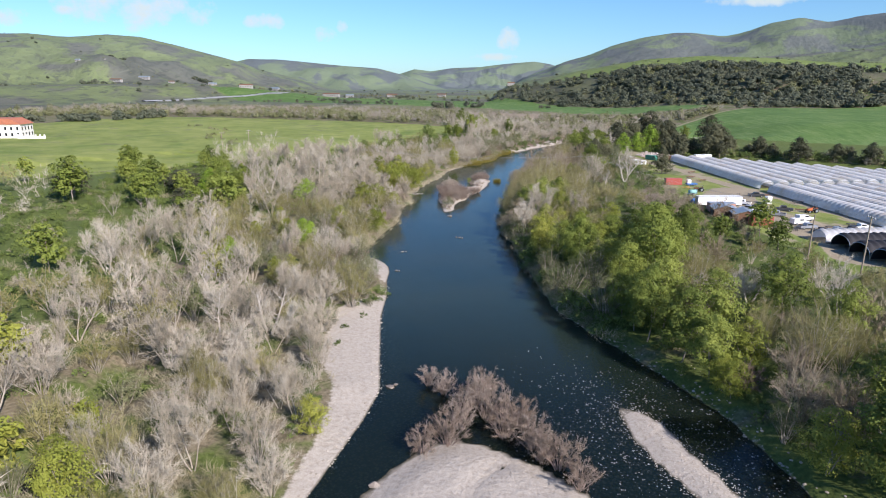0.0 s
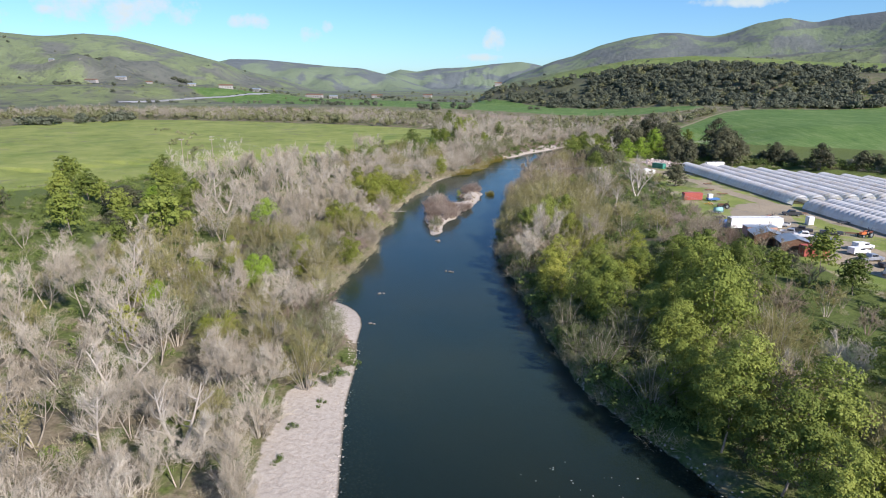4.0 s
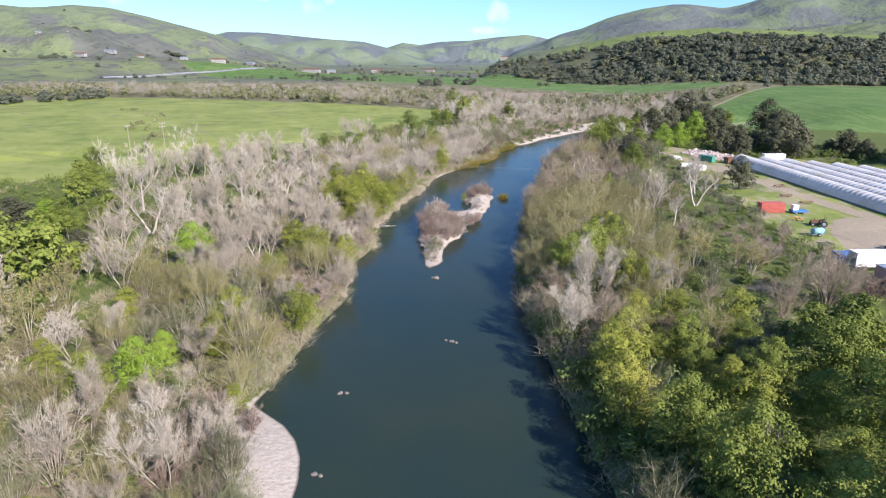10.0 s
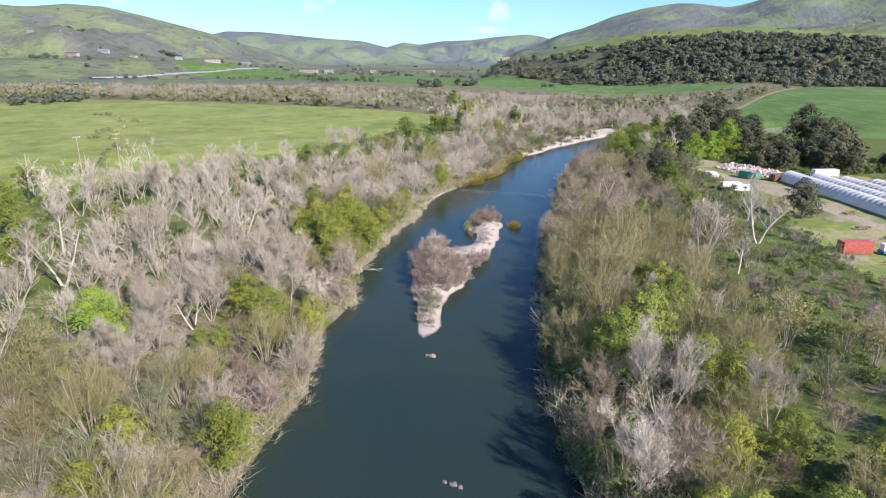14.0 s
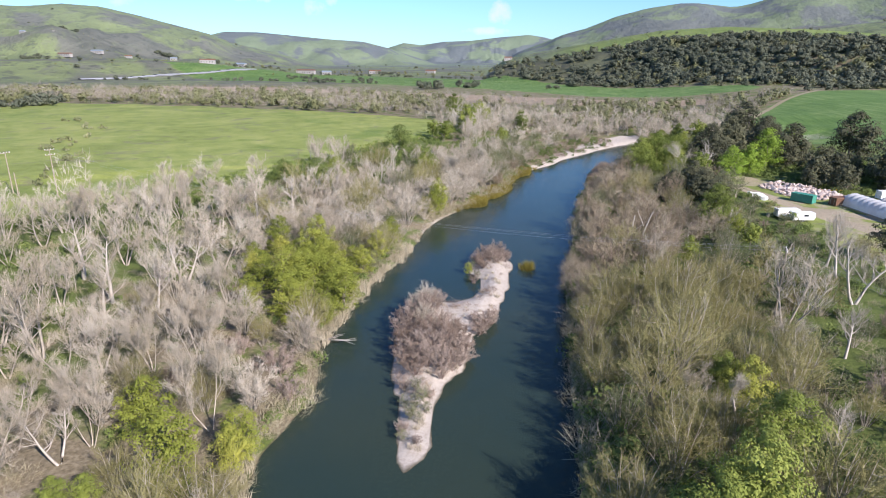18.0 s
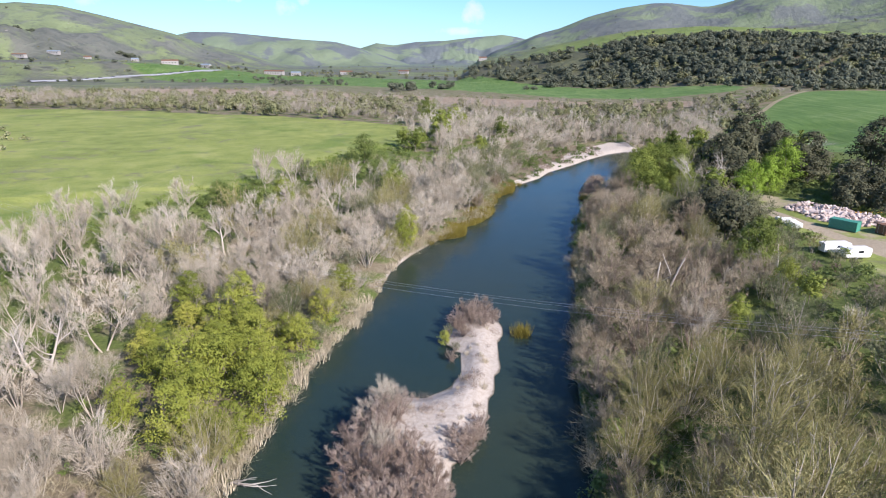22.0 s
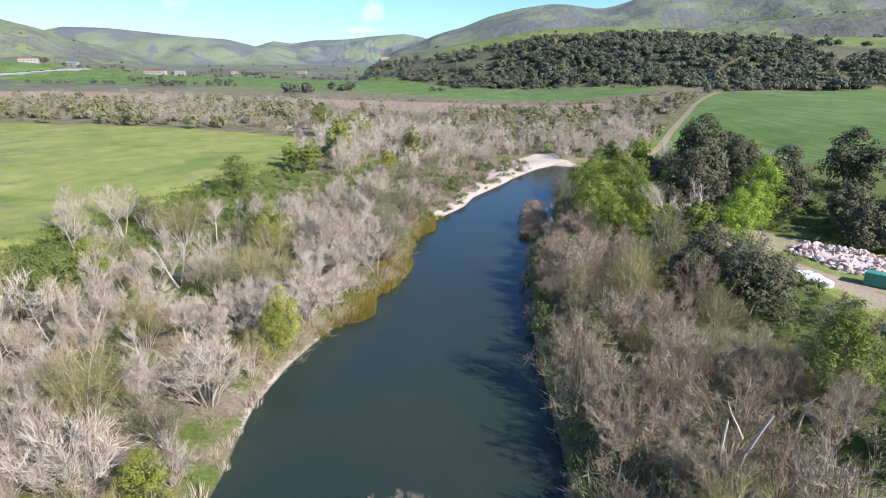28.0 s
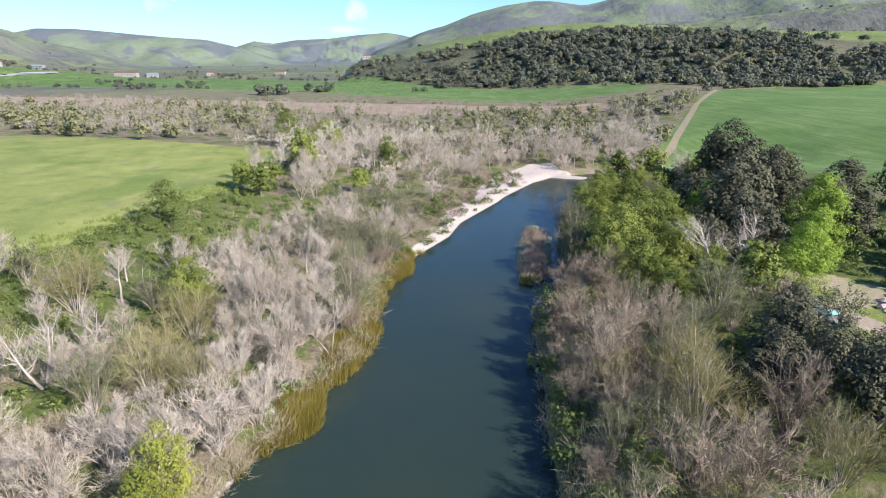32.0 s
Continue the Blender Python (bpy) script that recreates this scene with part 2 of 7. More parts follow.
def value_noise(x, y, scale, seed=0):
    """Cheap smooth noise over the plan, 0 to 1."""
    u, v = np.asarray(x, float) / scale + seed * 17.3, np.asarray(y, float) / scale - seed * 9.1
    iu, iv = np.floor(u), np.floor(v)
    fu, fv = u - iu, v - iv
    fu, fv = fu * fu * (3 - 2 * fu), fv * fv * (3 - 2 * fv)

    def h(a, b):
        q = np.sin(a * 127.1 + b * 311.7 + seed * 74.7) * 43758.5453
        return q - np.floor(q)
    return (h(iu, iv) * (1 - fu) + h(iu + 1, iv) * fu) * (1 - fv) + (h(iu, iv + 1) * (1 - fu) + h(iu + 1, iv + 1) * fu) * fv


def fbm(x, y, scale, seed=0, octaves=4):
    total, amp, norm = 0.0, 1.0, 0.0
    for o in range(octaves):
        total = total + amp * value_noise(x, y, scale / 2 ** o, seed + o)
        norm += amp
        amp *= 0.5
    return total / norm


# skylines seen from the middle of the flight: degrees clockwise from +y, degrees up
EYE = (0.0, 140.0, 45.5)
RIDGE_WEST = [(-75, 3.2), (-50, 3.0), (-39, 3.55), (-36.5, 3.35), (-33.8, 3.7), (-31.2, 3.6), (-28.4, 3.0), (-25.2, 2.2), (-23.3, 1.72), (-21.4, 1.0), (-17.6, 0.2), (-14, -1)]
RIDGE_MIDDLE = [(-40, 1.2), (-24.1, 1.5), (-22.2, 1.95), (-19.4, 1.94), (-16.5, 1.7), (-13.6, 1.44), (-10.6, 1.27), (-8.6, 0.8), (-7, 0.31), (-4, -0.6)]
RIDGE_FAR = [(-12, 0), (-9.1, 0.55), (-7, 1.2), (-5.5, 1.01), (-3.5, 1.31), (-0.9, 1.42), (1.6, 1.72), (4.1, 1.92), (5.6, 1.68), (8, 1.0), (12, 0.2)]
RIDGE_EAST = [(1.5, -0.6), (3.2, 0.5), (5.3, 1.25), (7.2, 2.0), (9, 2.45), (11.3, 3.35), (13.8, 3.95), (16.5, 4.3), (18, 4.25), (20.4, 3.9), (22, 4.2), (23.8, 4.85), (26, 5.2), (28, 4.75), (30.2, 5.15), (36, 5.6), (45, 5.4), (60, 4.0), (80, 3)]
RIDGE_FOOT = [(6, -1.5), (10, 0.4), (16, 1.6), (22, 2.2), (30, 2.6), (38, 3.4), (46, 4.0), (60, 3.0)]
# distance, depth to the front, depth to the back, (azimuth, elevation) along the crest
RIDGES = [(2400, 1150, 1500, RIDGE_WEST), (3300, 1100, 1200, RIDGE_MIDDLE), (4300, 900, 600, RIDGE_FAR), (2900, 1300, 1500, RIDGE_EAST), (2000, 650, 800, RIDGE_FOOT)]


def terrain(x, y):
    x, y = np.asarray(x, float), np.asarray(y, float)
    d = signed(river_poly, x, y)
    left = x < np.interp(y, LEFT_Y, LEFT_X) + 2
    # banks and floodplain
    n1, n2 = fbm(x, y, 26, 1), fbm(x, y, 7, 5)
    lft = 0.30 * smooth(-1.5, 1.5, d) - 0.15 + 0.8 * smooth(0, 7, d) + 1.3 * smooth(6, 22, d) + 3.4 * smooth(24, 85, d)
    lft = lft + 0.6 * smooth(0.5, 2.5, d) * smooth(165, 180, y)
    rgt = 0.30 * smooth(-1.5, 1.5, d) - 0.15 + 1.5 * smooth(0, 3.2, d) + 1.0 * smooth(3, 12, d) + 3.2 * smooth(12, 48, d)
    h = np.where(left, lft, rgt) + (n1 - 0.5) * 1.6 * smooth(4, 30, d) * (1 - 0.6 * smooth(60, 120, d)) + (n2 - 0.5) * 0.5 * smooth(0.3, 6, d)
    # bed of the river
    bed = 0.15 - 0.30 * smooth(-1.5, 1.5, -d) - 1.5 * smooth(0, 9, -d) + (n2 - 0.5) * 0.2 * smooth(0, 3, -d)
    shallow = smooth(112, 70, y)
    bed = bed * (1 - shallow) + ((-0.30 - 0.22 * n1 - 0.10 * n2) * smooth(-0.2, 2.5, -d)) * shallow
    h = np.where(d > 0, h, bed)
    for poly, top, wide in ((island_poly, 1.15, 3.2), (bar_poly, 0.75, 5.0), (riffle_poly, 0.30, 2.6), (snag_poly, 0.75, 1.6), (spit_poly, 0.5, 2.0)):
        near = (np.abs(x - poly[:, 0].mean()) < 60) & (np.abs(y - poly[:, 1].mean()) < 80)
        sd = np.where(near, signed(poly, x, y) + (n2 - 0.5) * 1.4, 99.0)
        mound = top * smooth(0, wide, -sd) + (n2 - 0.45) * 0.5 * smooth(0, 2, -sd) - 0.5 * smooth(0, 4.0, sd)
        h = np.where(sd < 4.0, np.maximum(h, mound), h)
    # washed-out step in the gravel bar
    cut = edge_dist(np.array([(8.2, 64.9), (4.7, 61.3), (3.0, 57.4)]), x, y, False)
    h = h - 0.55 * smooth(1.0, 0.2, cut) * (y < 75) * (h > 0.2)
    # side channel behind the left trees
    side = np.abs(x + 52 + 4 * np.sin(y / 14.0)) - 2.2
    h = h - 2.4 * smooth(3.5, -0.5, side) * smooth(40, 50, y) * smooth(92, 80, y)
    # bench on the right, rising field behind the oaks
    h = h + 11.0 * smooth(110, 260, x - 0.10 * (y - 420)) * smooth(400, 520, y) * smooth(1400, 900, y)
    # hills
    rx, ry = x - EYE[0], y - EYE[1]
    r, az = np.hypot(rx, ry), np.degrees(np.arctan2(rx, ry))
    far = h * 0 + 6.0 + 5.0 * smooth(600, 2000, r)
    rough = fbm(x, y, 420, 11, 5)
    fine = fbm(x, y, 110, 23, 4)
    # gullies that run down the slopes
    rill = 1 - np.abs(2 * fbm(az * 22 + 60 * (rough - 0.5), r * 0.22, 60, 29, 4) - 1)
    for dist, front, back, prof in RIDGES:
        a, e = zip(*prof)
        top = EYE[2] + dist * np.tan(np.radians(np.interp(az, a, e, left=-3, right=-3)))
        top = np.maximum(top, 0)
        up = smooth(dist - front, dist, r) ** 1.15
        dn = 1 - smooth(dist, dist + back, r)
        sl = np.where(r < dist, up, dn)
        gully = 1 - 0.55 * (1 - np.abs(2 * rough - 1)) * (1 - sl) * 1.2
        hill = top * sl * np.clip(gully, 0.2, 1) + (fine - 0.5) * 60 * sl * (1 - sl) * 2 + (np.abs(rough - 0.5) - 0.12) * 150 * sl * (1 - sl) - 42 * rill ** 3 * np.clip(sl * (1 - sl) * 4, 0, 1) * smooth(0.0, 0.2, sl)
        far = np.maximum(far, hill)
    # wooded rise with a green top
    edge = np.interp(az, [-30, 0, 2, 5, 8, 12, 15, 20, 25, 30, 40, 60, 90], [-6, 0, 40, 58, 74, 92, 104, 108, 100, 88, 76, 68, 40])
    base = np.interp(az, [0, 6, 12, 20, 28, 34, 45, 70], [1000, 960, 900, 820, 740, 740, 700, 560])
    rise = edge * (0.58 * smooth(0, 240, r - base) + 0.42 * smooth(190, 640, r - base)) + (rough - 0.5) * 22 * smooth(0, 200, r - base) * smooth(500, 200, r - base)
    rise = np.where(az < 100, rise, 0) * smooth(2800, 1700, r)
    far = np.maximum(far, 8 + rise - 8 * smooth(0, 600, r - base))
    # eroded bluff on the left
    bl = np.interp(az, [-70, -45, -38, -30, -24, -18, -14], [30, 26, 30, 34, 26, 10, 0])
    far = np.maximum(far, 6 + bl * smooth(1150, 1380, r + (rough - 0.5) * 300))
    return np.where(d > 0, h + (far - 6.0) * smooth(20, 200, d) * (r > 250), h)


# ---------------------------------------------------------------- mesh helpers
def mesh_np(name, verts, tris, mats, smooth_shade=False, index=None):
    """A mesh from arrays of corners and triangles."""
    me = bpy.data.meshes.new(name)
    verts, tris = np.asarray(verts, np.float32), np.asarray(tris, np.int32)
    me.vertices.add(len(verts))
    me.vertices.foreach_set("co", verts.ravel())
    me.loops.add(tris.size)
    me.loops.foreach_set("vertex_index", tris.ravel())
    k = tris.shape[1]
    me.polygons.add(len(tris))
    me.polygons.foreach_set("loop_start", np.arange(0, tris.size, k, dtype=np.int32))
    if index is not None:
        me.polygons.foreach_set("material_index", np.asarray(index, np.int32))
    me.polygons.foreach_set("use_smooth", np.full(len(tris), smooth_shade, bool))
    for m in mats:
        me.materials.append(m)
    me.update(calc_edges=True)
    return me


def spaced(lo, hi, a, b, step, grow=1.11, most=68.0):
    """Coordinates from lo to hi: even between a and b, wider and wider outside."""
    mid = list(np.arange(a, b + 0.01, step))
    out, s = [], step
    v = a
    while v > lo:
        s = min(s * grow, most)
        v -= s
        out.append(v)
    low = out[::-1]
    out, s, v = [], step, b
    while v < hi:
        s = min(s * grow, most)
        v += s
        out.append(v)
    return np.array(low + mid + out)


def zone_mask(poly, x, y, soft):
    return smooth(soft, -soft, signed(np.array(poly, float), x, y))


FIELD_L = [(-18, 545), (-18, 505), (-28, 472), (-48, 440), (-58, 412), (-66, 388), (-80, 364), (-98, 325), (-122, 296), (-160, 258), (-220, 200), (-330, 170),
           (-460, 420), (-400, 560), (-350, 652), (-225, 630), (-115, 596)]
FIELD_R = [(131, 500), (130, 515), (229, 651), (300, 735), (385, 767), (520, 720), (560, 500), (300, 400), (190, 440), (160, 470)]
TAN = [(-420, 850), (-265, 826), (-126, 800), (40, 684), (185, 674), (198, 726), (56, 780), (-120, 860), (-260, 930), (-420, 960)]
GREEN_FAR = [(-430, 1161), (-254, 1127), (-10, 955), (112, 810), (248, 768), (300, 840), (172, 1002), (18, 1254), (-250, 1420), (-490, 1485), (-620, 1350)]
YARD = [(78, 376), (90, 380), (112, 345), (126, 352), (230, 270), (200, 120), (120, 110), (84, 128), (80, 170), (76, 210), (74, 250), (80, 300), (80, 350)]
TRACKS = [[(76, 382), (84, 350), (88, 330), (94, 309), (97, 285), (100, 268), (106, 244), (112, 222), (118, 190), (122, 150)],
          [(100, 238), (94, 228), (90, 215), (92, 195), (96, 180), (100, 160), (96, 145)], [(88, 330), (104, 318), (116, 330)]]
FARM_TRACK = [(116, 470), (123, 494), (134, 515), (153, 539), (190, 592), (231, 651), (299, 737), (390, 775)]

# ---------------------------------------------------------------- ground: one sheet to the horizon
gx = spaced(-4700, 4700, -70, 100, 1.25, 1.11, 36.0)
gy = spaced(-1500, 4750, 44, 516, 1.25, 1.10, 36.0)
GX, GY = np.meshgrid(gx, gy)
GZ = terrain(GX, GY)


def ground_z(x, y):
    """Height of the sheet under a point of the plan."""
    i = np.clip(np.searchsorted(gx, x) - 1, 0, len(gx) - 2)
    j = np.clip(np.searchsorted(gy, y) - 1, 0, len(gy) - 2)
    u, v = (x - gx[i]) / (gx[i + 1] - gx[i]), (y - gy[j]) / (gy[j + 1] - gy[j])
    return (GZ[j, i] * (1 - u) + GZ[j, i + 1] * u) * (1 - v) + (GZ[j + 1, i] * (1 - u) + GZ[j + 1, i + 1] * u) * v


nxg, nyg = len(gx), len(gy)
ids = np.arange(nxg * nyg).reshape(nyg, nxg)
quads = np.stack([ids[:-1, :-1], ids[:-1, 1:], ids[1:, 1:], ids[1:, :-1]], -1).reshape(-1, 4)
X, Y = GX.ravel(), GY.ravel()
DR = signed(river_poly, X, Y)
RR, AZ = np.hypot(X - EYE[0], Y - EYE[1]), np.degrees(np.arctan2(X - EYE[0], Y - EYE[1]))
nz = fbm(X, Y, 14, 40)
near_l = (X < np.interp(Y, LEFT_Y, LEFT_X) + 3)
sand_w = np.interp(Y, [-80, 50, 57, 71, 89, 112, 119, 126, 132, 139, 150, 156, 170, 185, 200, 290, 300, 318, 330, 345, 410, 418, 440, 500, 520],
                   [2, 2, 3.2, 6.5, 11.5, 10.5, 9, 1.2, 0.8, 7.0, 6.5, 1.5, 1.5, 1.0, 0.3, 0.6, 1.7, 1.6, 1.4, 1.6, 2.4, 4, 6, 14, 18])
sand = np.where(near_l, smooth(0, -3, DR - sand_w - (nz - 0.5) * 5), 0.45 * smooth(1.6, 0.2, DR)) * (RR < 900)
for poly in (island_poly, bar_poly, riffle_poly, spit_poly):
    sand = np.maximum(sand, smooth(3, 1, signed(poly, X, Y)))
field = np.maximum.reduce([zone_mask(FIELD_L, X, Y, 3), 0.9 * zone_mask(FIELD_R, X, Y, 3) * (1), zone_mask(GREEN_FAR, X, Y, 12)])
crop = np.maximum(zone_mask(FIELD_R, X, Y, 3), zone_mask(GREEN_FAR, X, Y, 12))
tilled = zone_mask(TAN, X, Y, 12)
yard = zone_mask(YARD, X, Y, 4)
track = np.zeros_like(X)
for line, w in [(t, w) for t, w in zip(TRACKS, (2.6, 8.5, 2.6))]:
    track = np.maximum(track, smooth(w + 1.2, w - 0.8, edge_dist(np.array(line, float), X, Y, False)))
hill = smooth(760, 1050, RR)
herbm = smooth(-66, -80, X) * (Y < 420) + np.where(near_l, 0.7 * smooth(-12, -26, X) * smooth(350, 375, Y), 0.55 + 0.35 * smooth(52, 62, X)) * (Y < 470)
mesa_base = np.interp(AZ, [0, 6, 12, 20, 28, 34, 45, 70], [1000, 960, 900, 820, 740, 740, 700, 560])
bright = smooth(225, 270, RR - mesa_base + (nz - 0.5) * 60) * smooth(5, 9, AZ) * smooth(1650, 1350, RR) * (AZ < 100)
wooded = smooth(-60, 0, RR - mesa_base) * smooth(270, 225, RR - mesa_base + (nz - 0.5) * 60) * (AZ > 0) * (AZ < 100)
# aerial haze painted into the ridge colours, stronger with distance
haze = smooth(1300, 3400, RR)
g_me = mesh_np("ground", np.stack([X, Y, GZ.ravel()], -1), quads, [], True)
for nm, v in (("sand", sand), ("field", field), ("crop", crop), ("tilled", tilled), ("yard", yard), ("track", track), ("hill", hill), ("bright", bright), ("haze", haze), ("wooded", wooded), ("herb", herbm)):
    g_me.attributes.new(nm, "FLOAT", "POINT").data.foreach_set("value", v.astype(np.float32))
ground = tagged(new("ground", g_me), "river valley floor of grass, scrub and sand rising to green hills", "ground", kind="structure")

M_GROUND, nt, bs, _ = mat_new("valley ground")
pos = position(nt)


def att(nm):
    a = nt.nodes.new("ShaderNodeAttribute")
    a.attribute_name = nm
    return a.outputs["Fac"]


fine, midn, bign = noise_tex(nt, 1.6, 6, 0.65, pos), noise_tex(nt, 0.12, 5, 0.6, pos), noise_tex(nt, 0.012, 5, 0.6, pos, 0.6)
speck = noise_tex(nt, 6.0, 3, 0.7, pos)
litter = ramp(nt, fine, [(0.25, (0.09, 0.075, 0.047)), (0.5, (0.19, 0.16, 0.105)), (0.75, (0.29, 0.25, 0.175))])
herb = ramp(nt, fine, [(0.25, (0.045, 0.07, 0.015)), (0.55, (0.09, 0.13, 0.025)), (0.8, (0.16, 0.19, 0.05))])
scrub = mix_col(nt, ramp(nt, math_n(nt, "ADD", midn, math_n(nt, "MULTIPLY", att("herb"), 0.25)), [(0.46, (0, 0, 0)), (0.60, (0.9, 0.9, 0.9))]), litter, herb)
mpatch = noise_tex(nt, 0.03, 5, 0.65, pos, 0.5)
meadow = ramp(nt, math_n(nt, "ADD", math_n(nt, "MULTIPLY", midn, 0.3), math_n(nt, "ADD", math_n(nt, "MULTIPLY", mpatch, 0.4), math_n(nt, "MULTIPLY", fine, 0.3))),
              [(0.36, (0.12, 0.155, 0.038)), (0.5, (0.215, 0.255, 0.065)), (0.64, (0.305, 0.32, 0.105))])
meadow = mix_col(nt, ramp(nt, noise_tex(nt, 0.055, 6, 0.7, pos, 0.8), [(0.56, (0, 0, 0)), (0.66, (0.7, 0.7, 0.7))]), meadow, (0.155, 0.145, 0.095))
meadow = mix_col(nt, ramp(nt, noise_tex(nt, 0.02, 6, 0.7, pos, 1.2), [(0.52, (0, 0, 0)), (0.64, (0.6, 0.6, 0.6))]), meadow, (0.10, 0.165, 0.03))
rowmap = nt.nodes.new("ShaderNodeMapping")
rowmap.inputs["Rotation"].default_value = (0, 0, radians(-28))
rowmap.inputs["Scale"].default_value = (0.9, 0.06, 1.0)
nt.links.new(pos, rowmap.inputs[0])
rows_n = noise_tex(nt, 0.55, 3, 0.6, rowmap.outputs[0])
cropc = ramp(nt, math_n(nt, "ADD", math_n(nt, "MULTIPLY", mpatch, 0.35), math_n(nt, "ADD", math_n(nt, "MULTIPLY", rows_n, 0.35), math_n(nt, "MULTIPLY", fine, 0.3))),
             [(0.36, (0.05, 0.105, 0.026)), (0.5, (0.095, 0.17, 0.042)), (0.62, (0.175, 0.235, 0.085))])
soil = ramp(nt, midn, [(0.3, (0.21, 0.16, 0.10)), (0.7, (0.33, 0.26, 0.18))])
dirt = ramp(nt, fine, [(0.3, (0.26, 0.215, 0.145)), (0.7, (0.385, 0.33, 0.235))])
sandc = ramp(nt, math_n(nt, "ADD", math_n(nt, "MULTIPLY", fine, 0.6), math_n(nt, "MULTIPLY", speck, 0.4)),
             [(0.25, (0.235, 0.20, 0.155)), (0.48, (0.405, 0.362, 0.305)), (0.75, (0.54, 0.495, 0.43))])
hbig = noise_tex(nt, 0.0042, 6, 0.62, pos, 0.8)
hgrass = ramp(nt, bign, [(0.3, (0.12, 0.145, 0.075)), (0.55, (0.155, 0.19, 0.085)), (0.7, (0.185, 0.225, 0.095))])
hscrub = ramp(nt, bign, [(0.3, (0.10, 0.108, 0.082)), (0.7, (0.15, 0.152, 0.118))])
hillc = mix_col(nt, ramp(nt, hbig, [(0.45, (0, 0, 0)), (0.53, (1, 1, 1))]), hscrub, hgrass)
hillf = noise_tex(nt, 0.035, 5, 0.7, pos)
hillc = mix_col(nt, ramp(nt, hillf, [(0.53, (0, 0, 0)), (0.60, (0.75, 0.75, 0.75))]), hillc, (0.075, 0.082, 0.065))
hillc = mix_col(nt, ramp(nt, hillf, [(0.27, (0.8, 0.8, 0.8)), (0.31, (0, 0, 0))]), hillc, (0.34, 0.31, 0.26))
# blue-grey and pale green that imitate hazy far slopes
hazec = mix_col(nt, ramp(nt, hbig, [(0.47, (0, 0, 0)), (0.53, (1, 1, 1))]), (0.12, 0.145, 0.15), (0.165, 0.215, 0.145))
hillc = mix_col(nt, math_n(nt, "MULTIPLY", att("haze"), 0.9), hillc, hazec)
hillc = mix_col(nt, math_n(nt, "MULTIPLY", att("wooded"), 0.85), hillc, ramp(nt, bign, [(0.35, (0.06, 0.062, 0.04)), (0.65, (0.10, 0.105, 0.06))]))
hillc = mix_col(nt, att("bright"), hillc, ramp(nt, bign, [(0.35, (0.125, 0.18, 0.045)), (0.65, (0.19, 0.235, 0.07))]))


def edged(mask, amount=0.45):
    """A mask with a ragged edge."""
    v = math_n(nt, "ADD", mask, math_n(nt, "MULTIPLY", math_n(nt, "SUBTRACT", fine, 0.5), amount))
    return ramp(nt, v, [(0.4, (0, 0, 0)), (0.6, (1, 1, 1))])


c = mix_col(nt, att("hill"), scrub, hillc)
c = mix_col(nt, edged(att("field")), c, meadow)
c = mix_col(nt, edged(att("crop")), c, cropc)
c = mix_col(nt, edged(att("tilled")), c, soil)
yardc = mix_col(nt, ramp(nt, midn, [(0.50, (0, 0, 0)), (0.60, (0.85, 0.85, 0.85))]), meadow, dirt)
c = mix_col(nt, edged(att("yard")), c, yardc)
c = mix_col(nt, edged(att("track")), c, dirt)
c = mix_col(nt, edged(att("sand"), 0.7), c, sandc)
# wet silt and pebbles under water; the darkening with depth is put into colour
zz = nt.nodes.new("ShaderNodeSeparateXYZ")
nt.links.new(pos, zz.inputs[0])
peb = nod(nt, "ShaderNodeTexVoronoi", Scale=2.2)
nt.links.new(pos, peb.inputs["Vector"])
silt = ramp(nt, peb.outputs["Distance"], [(0.0, (0.20, 0.17, 0.12)), (0.25, (0.11, 0.09, 0.055)), (0.6, (0.05, 0.045, 0.025))])
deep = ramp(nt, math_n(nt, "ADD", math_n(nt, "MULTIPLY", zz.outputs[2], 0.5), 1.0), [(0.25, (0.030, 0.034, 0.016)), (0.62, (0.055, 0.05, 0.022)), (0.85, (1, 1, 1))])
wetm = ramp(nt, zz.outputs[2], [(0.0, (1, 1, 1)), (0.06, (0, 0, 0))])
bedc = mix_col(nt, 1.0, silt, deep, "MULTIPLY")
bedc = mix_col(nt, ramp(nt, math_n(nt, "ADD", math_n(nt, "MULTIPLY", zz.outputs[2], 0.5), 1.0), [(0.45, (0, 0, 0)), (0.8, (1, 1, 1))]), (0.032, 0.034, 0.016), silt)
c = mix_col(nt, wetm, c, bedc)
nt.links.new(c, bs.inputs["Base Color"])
bs.inputs["Roughness"].default_value = 0.92
bs.inputs["Specular IOR Level"].default_value = 0.2
bump(nt, math_n(nt, "ADD", math_n(nt, "ADD", fine, math_n(nt, "MULTIPLY", midn, 2.0)), math_n(nt, "MULTIPLY", math_n(nt, "MULTIPLY", att("hill"), hillf), 45.0)), 0.6, 0.3, bs)
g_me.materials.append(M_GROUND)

# ---------------------------------------------------------------- water: one still sheet through the channel
M_WATER, nt, bs, out = mat_new("river water")
pos = position(nt)
nt.nodes.remove(bs)
tr = nt.nodes.new("ShaderNodeBsdfTransparent")
tr.inputs[0].default_value = (0.60, 0.62, 0.50, 1)
body_w = nt.nodes.new("ShaderNodeBsdfDiffuse")
nt.links.new(ramp(nt, noise_tex(nt, 0.03, 3, 0.5, pos), [(0.3, (0.021, 0.042, 0.036)), (0.7, (0.034, 0.050, 0.033))]), body_w.inputs[0])
under = nt.nodes.new("ShaderNodeMixShader")
nt.links.new(tr.outputs[0], under.inputs[1])
nt.links.new(body_w.outputs[0], under.inputs[2])
wsep = nt.nodes.new("ShaderNodeSeparateXYZ")
nt.links.new(pos, wsep.inputs[0])
